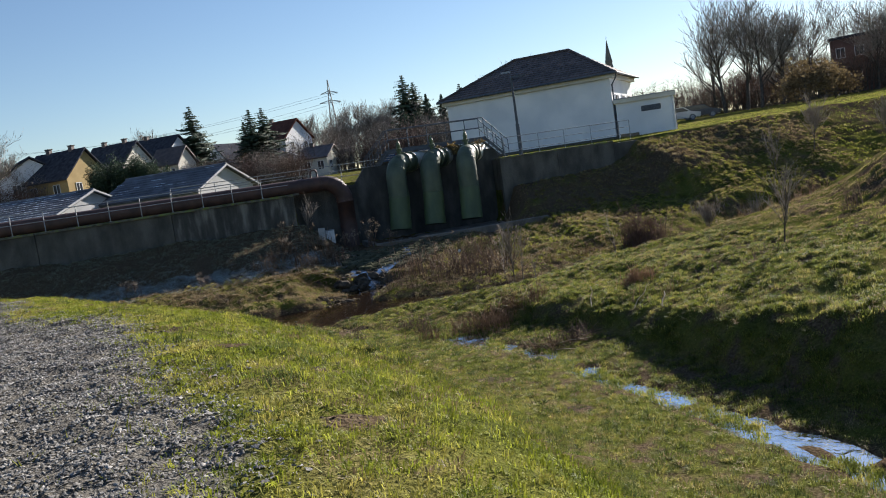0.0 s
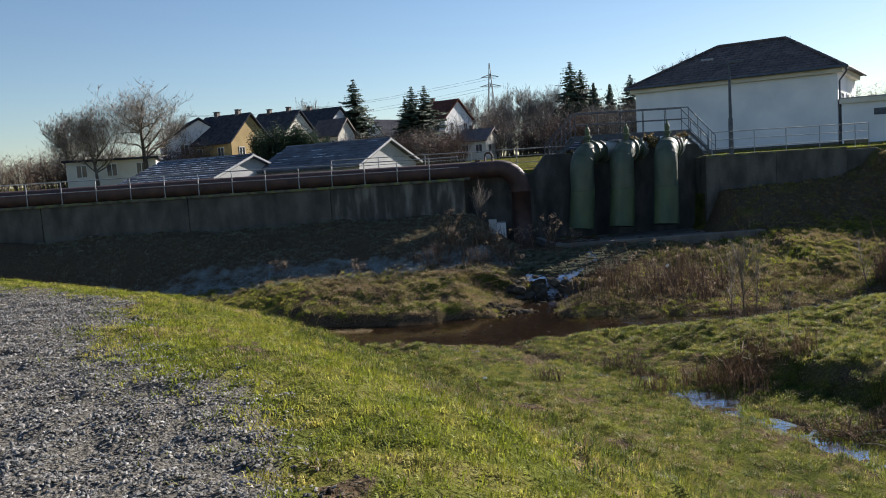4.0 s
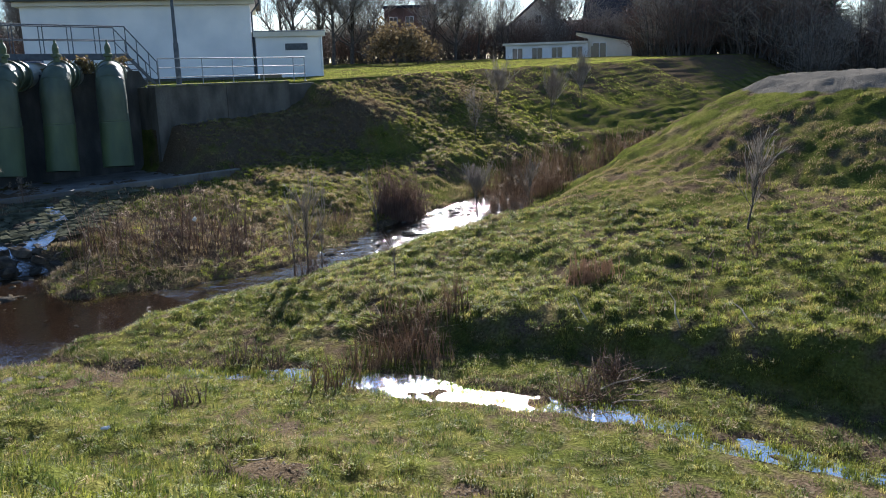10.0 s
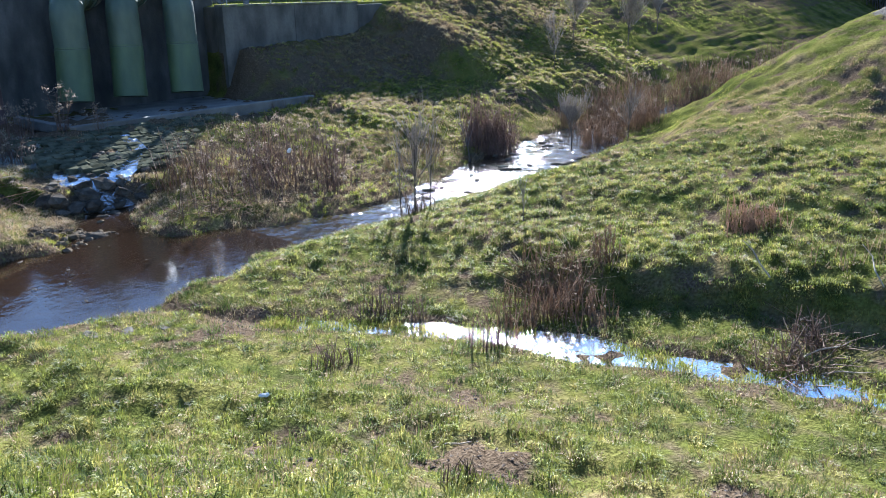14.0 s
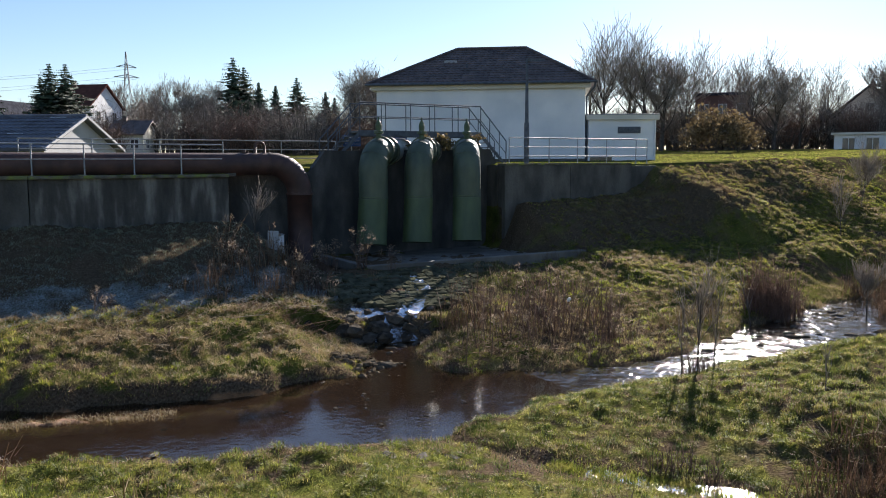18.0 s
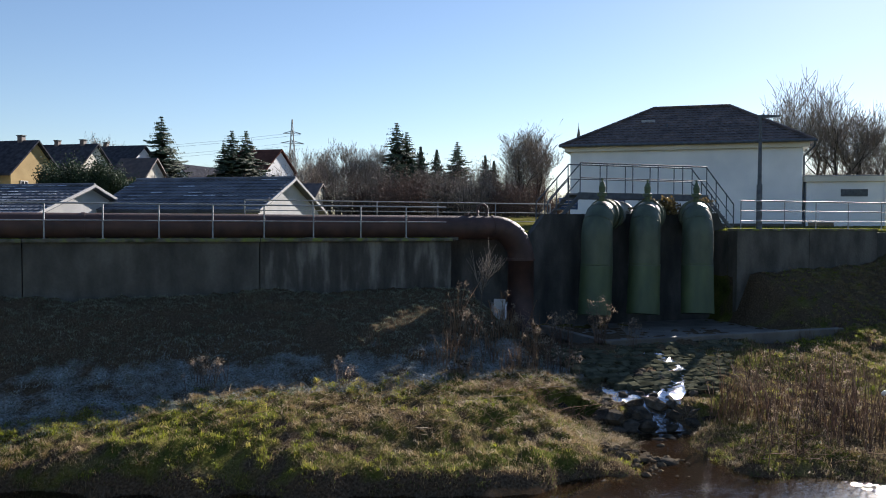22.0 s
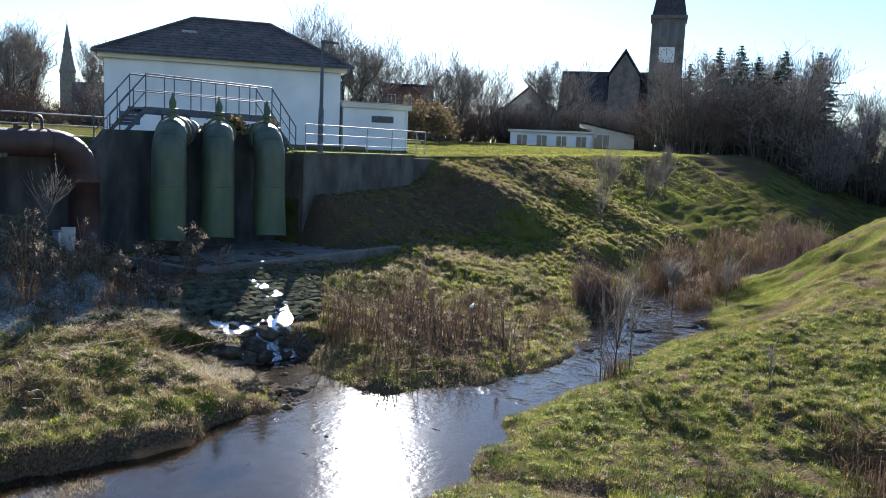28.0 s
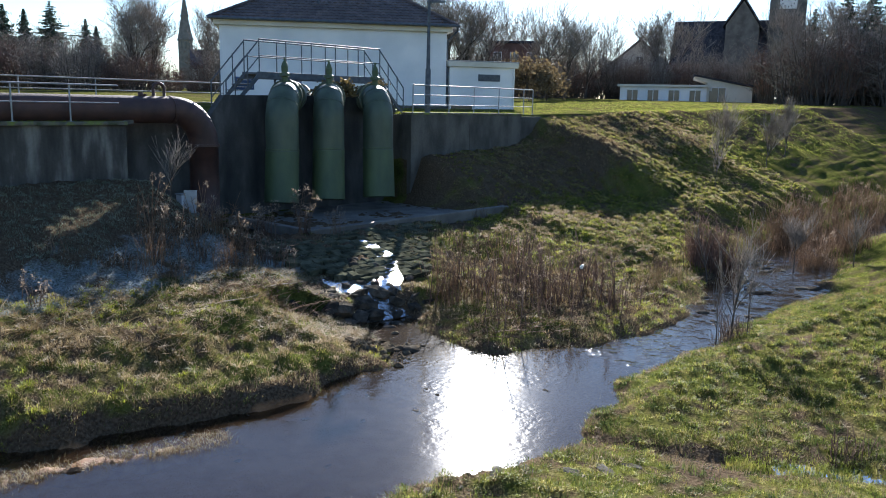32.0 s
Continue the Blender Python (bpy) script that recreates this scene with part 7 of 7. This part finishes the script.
# ---- reeds, stalks and saplings ----
def reed_bed(cx, cy, rx, ry, n, h, material, seed, lab, name="dead_reeds", seeds=0.0, lean=0.2):
    """Upright dead stems with a few side leaves, some with pale seed heads."""
    rnd = np.random.RandomState(seed)
    m = max(1, n // 12)
    a, r, which = rnd.rand(m) * 6.283, np.sqrt(rnd.rand(m)), rnd.randint(0, m, n)
    tall = rnd.uniform(0.35, 1.15, m)
    x, y = cx + (rx * r * np.cos(a))[which] + rnd.normal(0, 0.09 + 0.08 * rx, n), cy + (ry * r * np.sin(a))[which] + rnd.normal(0, 0.08 + 0.08 * ry, n)
    z = np.maximum(land(x, y), WATER_Z) - 0.03
    segs, heads = [], []
    for k in range(n):
        hh = h * tall[which[k]] * rnd.uniform(0.5, 1.15)
        dx, dy = rnd.normal(0, lean, 2) * hh
        p, q = np.array([x[k], y[k], z[k]]), np.array([x[k] + dx, y[k] + dy, z[k] + hh])
        m = (p + q) / 2 + np.array([dx, dy, 0]) * -0.15
        w = rnd.uniform(0.005, 0.011) * (1.3 if h > 1.1 else 1.0)
        segs += [(*p, *m, w, w * 0.8), (*m, *q, w * 0.8, w * 0.4)]
        for _ in range(rnd.randint(1, 4)):
            t = rnd.uniform(0.3, 0.9)
            b = p + (q - p) * t
            e = b + np.array([*rnd.normal(0, 0.14, 2), rnd.uniform(-0.02, 0.16)]) * hh
            segs.append((*b, *e, w * 0.6, w * 0.25))
        if rnd.rand() < seeds:
            heads.append((q, 0.03 + 0.03 * rnd.rand()))
    ob = new(name, branch_mesh(name, segs, material, 3))
    tagged(ob, lab, "reeds", kind="stuff", group="dead stands by the water")
    if heads:
        P = np.array([q for q, _ in heads])
        V, n2 = [], 26
        for q, s in heads:
            c = q + rnd.normal(0, s * 0.9, (n2, 3))
            d = rnd.normal(0, s * 0.45, (n2, 2, 3))
            V.append(np.stack([c, c + d[:, 0], c + d[:, 1]], 1))
        V = np.concatenate(V).reshape(-1, 3)
        hd = new("seed_heads", soup("seed_heads", V, np.full(len(V) // 3, 3), np.arange(len(V)), SEED))
        hd.parent = ob
        tagged(hd, "pale fluffy seed heads", kind="stuff")
    return ob


BEDS = (
    (-1.4, -10.2, 2.9, 1.9, 330, 1.3, STALK, "dry dark stalks beside the cascade", 0.06),
    (-0.4, -9.0, 3.0, 1.7, 170, 0.95, REED, "dead brown stalks on the far bank", 0.05),
    (-2.6, -8.8, 0.9, 0.8, 120, 0.7, REED, "dead brown stalks beside the cascade", 0.0),
    (-4.4, -3.7, 0.45, 0.35, 26, 1.2, STALK, "tall stalks with pale brown seed heads", 0.85),
    (-3.5, -4.0, 0.35, 0.3, 20, 1.15, STALK, "tall stalks with pale brown seed heads", 0.85),
    (-2.7, -4.3, 0.4, 0.3, 14, 0.8, STALK, "stalks with pale brown seed heads", 0.7),
    (-6.6, -3.3, 0.8, 0.5, 60, 1.35, REED, "tall brown weeds with fluffy heads before the wall", 0.5),
    (-5.4, -3.9, 0.6, 0.5, 60, 1.15, REED, "brown weeds with fluffy heads beside the pipe", 0.45),
    (-7.6, -4.2, 0.9, 0.5, 60, 0.8, REED, "collapsed brown weeds before the wall", 0.2),
    (-6.3, -5.2, 0.9, 0.7, 90, 0.6, REED, "collapsed brown weeds on the island", 0.08),
    (-7.6, -5.2, 1.0, 0.7, 70, 0.7, REED, "frosted dead weeds below the wall", 0.08),
    (-5.2, -5.2, 0.9, 0.5, 60, 0.85, STALK, "weeds with pale seed heads below the pipes", 0.2),
    (-8.8, -4.2, 1.3, 0.8, 70, 0.75, REED, "dead weeds against the wall's foot", 0.05),
    (-11.2, -5.6, 0.9, 0.5, 14, 0.55, STALK, "sparse dead weeds on the rimed bank", 0.5),
    (-14.4, -5.4, 1.2, 0.6, 22, 0.5, STALK, "sparse dead weeds on the rimed bank", 0.4),
    (-2.6, -19.4, 0.8, 0.5, 120, 0.5, REED, "tangle of fallen dead stems above the rill", 0.0),
    (-2.9, -23.5, 0.6, 0.3, 60, 0.45, STALK, "heap of thin dead branches by the rill", 0.0),
    (-0.5, -14.6, 0.4, 0.3, 60, 0.9, STALK, "thin stems round the sapling at the water", 0.0),
    (-4.4, -20.0, 0.9, 0.55, 150, 0.55, REED, "brown rushes standing in the rill", 0.0),
    (-3.4, -20.5, 0.6, 0.5, 110, 0.65, REED, "brown rushes standing in the rill", 0.0),
    (-2.5, -20.0, 0.7, 0.45, 110, 0.6, REED, "reddish dead grass above the rill", 0.0),
    (-5.2, -18.4, 0.6, 0.4, 60, 0.4, STALK, "dark rushes at the rill's bend", 0.0),
    (-13.75, -17.3, 0.2, 0.16, 110, 0.55, REED_PALE, "pale reddish grass tuft above the stream", 0.3),
    (0.5, -21.6, 0.5, 0.4, 240, 0.42, REED_PALE, "pale reddish grass tussock on the slope", 0.0),
    (6.6, -10.9, 0.85, 0.65, 520, 1.45, TWIG_RED, "dense reddish-brown shrub of thin stems", 0.0),
    (11.2, -12.8, 2.2, 0.9, 520, 1.1, REED, "bed of brown reeds at the water", 0.08),
    (13.2, -10.4, 2.4, 0.9, 420, 1.1, REED, "bed of brown reeds at the water", 0.05),
    (17.5, -10.0, 3.2, 1.2, 480, 1.25, REED, "bed of brown reeds along the stream", 0.05),
    (24, -10.5, 4.5, 1.5, 520, 1.4, REED, "bed of brown reeds along the stream", 0.05),
    (33, -11, 6, 1.8, 520, 1.6, TWIG_RED, "brown thicket along the stream", 0.0),
    (2.6, -11.2, 1.3, 0.6, 110, 0.5, GRASS_DRY, "dead grass on the far bank", 0.0),
    (4.6, -10.4, 1.2, 0.6, 120, 0.45, STALK, "dark low weeds on the far bank", 0.0),
    (1.8, -6.6, 2.4, 1.0, 110, 0.7, STALK, "dead stalks before the apron", 0.1),
    (4.5, -4.2, 1.6, 0.8, 80, 0.7, STALK, "dead stalks below the wall", 0.0),
    (-10.8, -14.4, 0.2, 0.15, 60, 0.3, GRASS_DRY, "pale dead grass tuft on the near bank", 0.0),
    (-12.6, -20.6, 0.22, 0.18, 90, 0.42, GRASS_DRY, "pale reddish grass tuft on the bank's edge", 0.0),
    (-7.0, -19.4, 0.35, 0.25, 40, 0.35, STALK, "few dark stalks in the meadow", 0.0),
    (-9.0, -23.0, 0.2, 0.15, 26, 0.4, STALK, "few thin stalks on the bank", 0.0),
    (6.5, -22.0, 0.9, 0.8, 34, 0.8, STALK, "thin bare stems on the slope", 0.0),
    (2.0, -23.6, 1.6, 0.9, 60, 0.4, STALK, "dead stalks on the shaded scarp", 0.0),
    (-0.6, -23.8, 0.7, 1.2, 60, 0.35, GRASS_DRY, "dead grass on the shaded scarp", 0.0),
)
for k, (bx, by, rx, ry, n, h, m, lab, sd) in enumerate(BEDS):
    reed_bed(bx, by, rx, ry, n, h, m, 100 + k, lab, seeds=sd)
for k, (bx, by, rx, ry, n, h) in enumerate(((-9.2, -7.6, 2.6, 1.4, 420, 0.24), (-6.9, -7.2, 1.2, 0.9, 260, 0.26), (-12.4, -7.0, 2.2, 1.2, 260, 0.22), (-3.0, -10.8, 1.6, 0.8, 220, 0.3), (2.5, -11.0, 2.6, 1.2, 260, 0.24), (5.0, -8.5, 2.6, 1.6, 260, 0.22), (-2.6, -19.6, 0.8, 0.5, 120, 0.3), (-2.9, -23.6, 0.7, 0.4, 120, 0.3))):
    reed_bed(bx, by, rx, ry, n, h, REED if k % 2 else GRASS_DRY, 300 + k, "fallen dead stems matted over the grass", lean=1.5)


def saplings():
    for k, (x, y, h, spread, lv, tr, lab) in enumerate((
            (-0.5, -14.5, 2.9, 0.16, 2, 0.026, "bare sapling standing at the stream's edge"),
            (-0.75, -14.3, 2.2, 0.12, 1, 0.014, "thin upright bare stem at the stream's edge"),
            (-0.3, -14.75, 2.5, 0.12, 1, 0.016, "thin upright bare stem at the stream's edge"),
            (3.6, -23.3, 2.1, 0.4, 2, 0.025, "bare sapling on the grassy slope"),
            (4.9, -11.5, 2.0, 0.12, 1, 0.022, "thin upright bare sapling"),
            (9.5, -14.0, 1.9, 0.3, 2, 0.02, "thin bare sapling by the reeds"),
            (8.5, -12.6, 2.0, 0.55, 3, 0.025, "bushy bare shrub at the water"),
            (-5.9, -1.6, 2.2, 0.4, 2, 0.03, "bare dark sapling below the pipe bend"),
            (-1.0, -17.8, 1.1, 0.15, 1, 0.012, "thin bare stem in the grass"),
            (20, -5.0, 3.4, 0.35, 3, 0.03, "bare sapling on the dyke"),
            (24, -5.6, 3.2, 0.35, 3, 0.03, "bare sapling on the dyke"),
            (28, -5.0, 3.6, 0.35, 3, 0.03, "bare sapling on the dyke"),
            (16.5, -6.4, 2.8, 0.3, 2, 0.02, "bare sapling on the dyke"))):
        t = bare_tree(60 + k, h, spread, lv, tr, lab, cat="sapling", upright=0.9, name="sapling")
        t.matrix_basis = pose(x, y, max(float(land(x, y)), WATER_Z) - 0.06, 0, 0, 40 * k)


saplings()

# ivy heaped behind the pipe runs
for k, (x, y) in enumerate(((2.0, 1.5), (2.6, 1.5), (4.0, 1.5))):
    iv = bush(70 + k, 0.5, 0.32, 420, 0.075, mat("withered_ivy", (0.10, 0.07, 0.03), (0.22, 0.16, 0.06), 0.6, 6.0, 0.0, rand=0.4, trans=0.3) if k == 0 else bpy.data.materials["withered_ivy"], "withered climbing leaves over the pipe run", name="ivy")
    iv.matrix_basis = pose(x, y, 1.8, 0, 0, 50 * k)

# a torn white bag caught in the stalks
bag_mesh = stone_mesh("plastic_bag", 91, BAG, 0.9)
bag = new("plastic_bag", bag_mesh)
bag.matrix_basis = pose(-1.45, -11.4, -1.85, 20, 30, 0) @ Matrix.Diagonal((0.05, 0.035, 0.09, 1))
tagged(bag, "torn white plastic bag caught in dead stalks", "bag")
bag2 = new("plastic_bag", bag_mesh)
bag2.matrix_basis = pose(-8.3, -19.7, float(land(-8.3, -19.7)) + 0.05, 80, 10, 30) @ Matrix.Diagonal((0.035, 0.025, 0.1, 1))
tagged(bag2, "crumpled white plastic scrap lying in the grass", "bag")

# a white board and a pale block at the foot of the wall
board = tagged(part("board", box(-0.17, 0.17, -0.025, 0.025, -0.12, 0.58, 0.008), mat("weathered_white_board", (0.3, 0.3, 0.3), (0.42, 0.42, 0.42), 0.7, 4.0, 0.15)), "small weathered white board standing in the weeds", "board")
board.matrix_basis = pose(-5.28, -1.5, max(float(land(-5.28, -1.5)), -1.62), 3, 2, -26)
block = new("concrete_block", stone_mesh("concrete_block", 93, PALE_ROCK, 0.28))
block.matrix_basis = pose(-5.3, -1.85, float(land(-5.3, -1.85)) + 0.05, 0, 6, -20) @ Matrix.Diagonal((0.26, 0.18, 0.17, 1))
tagged(block, "rimed pale concrete lump below the white board", "stone")
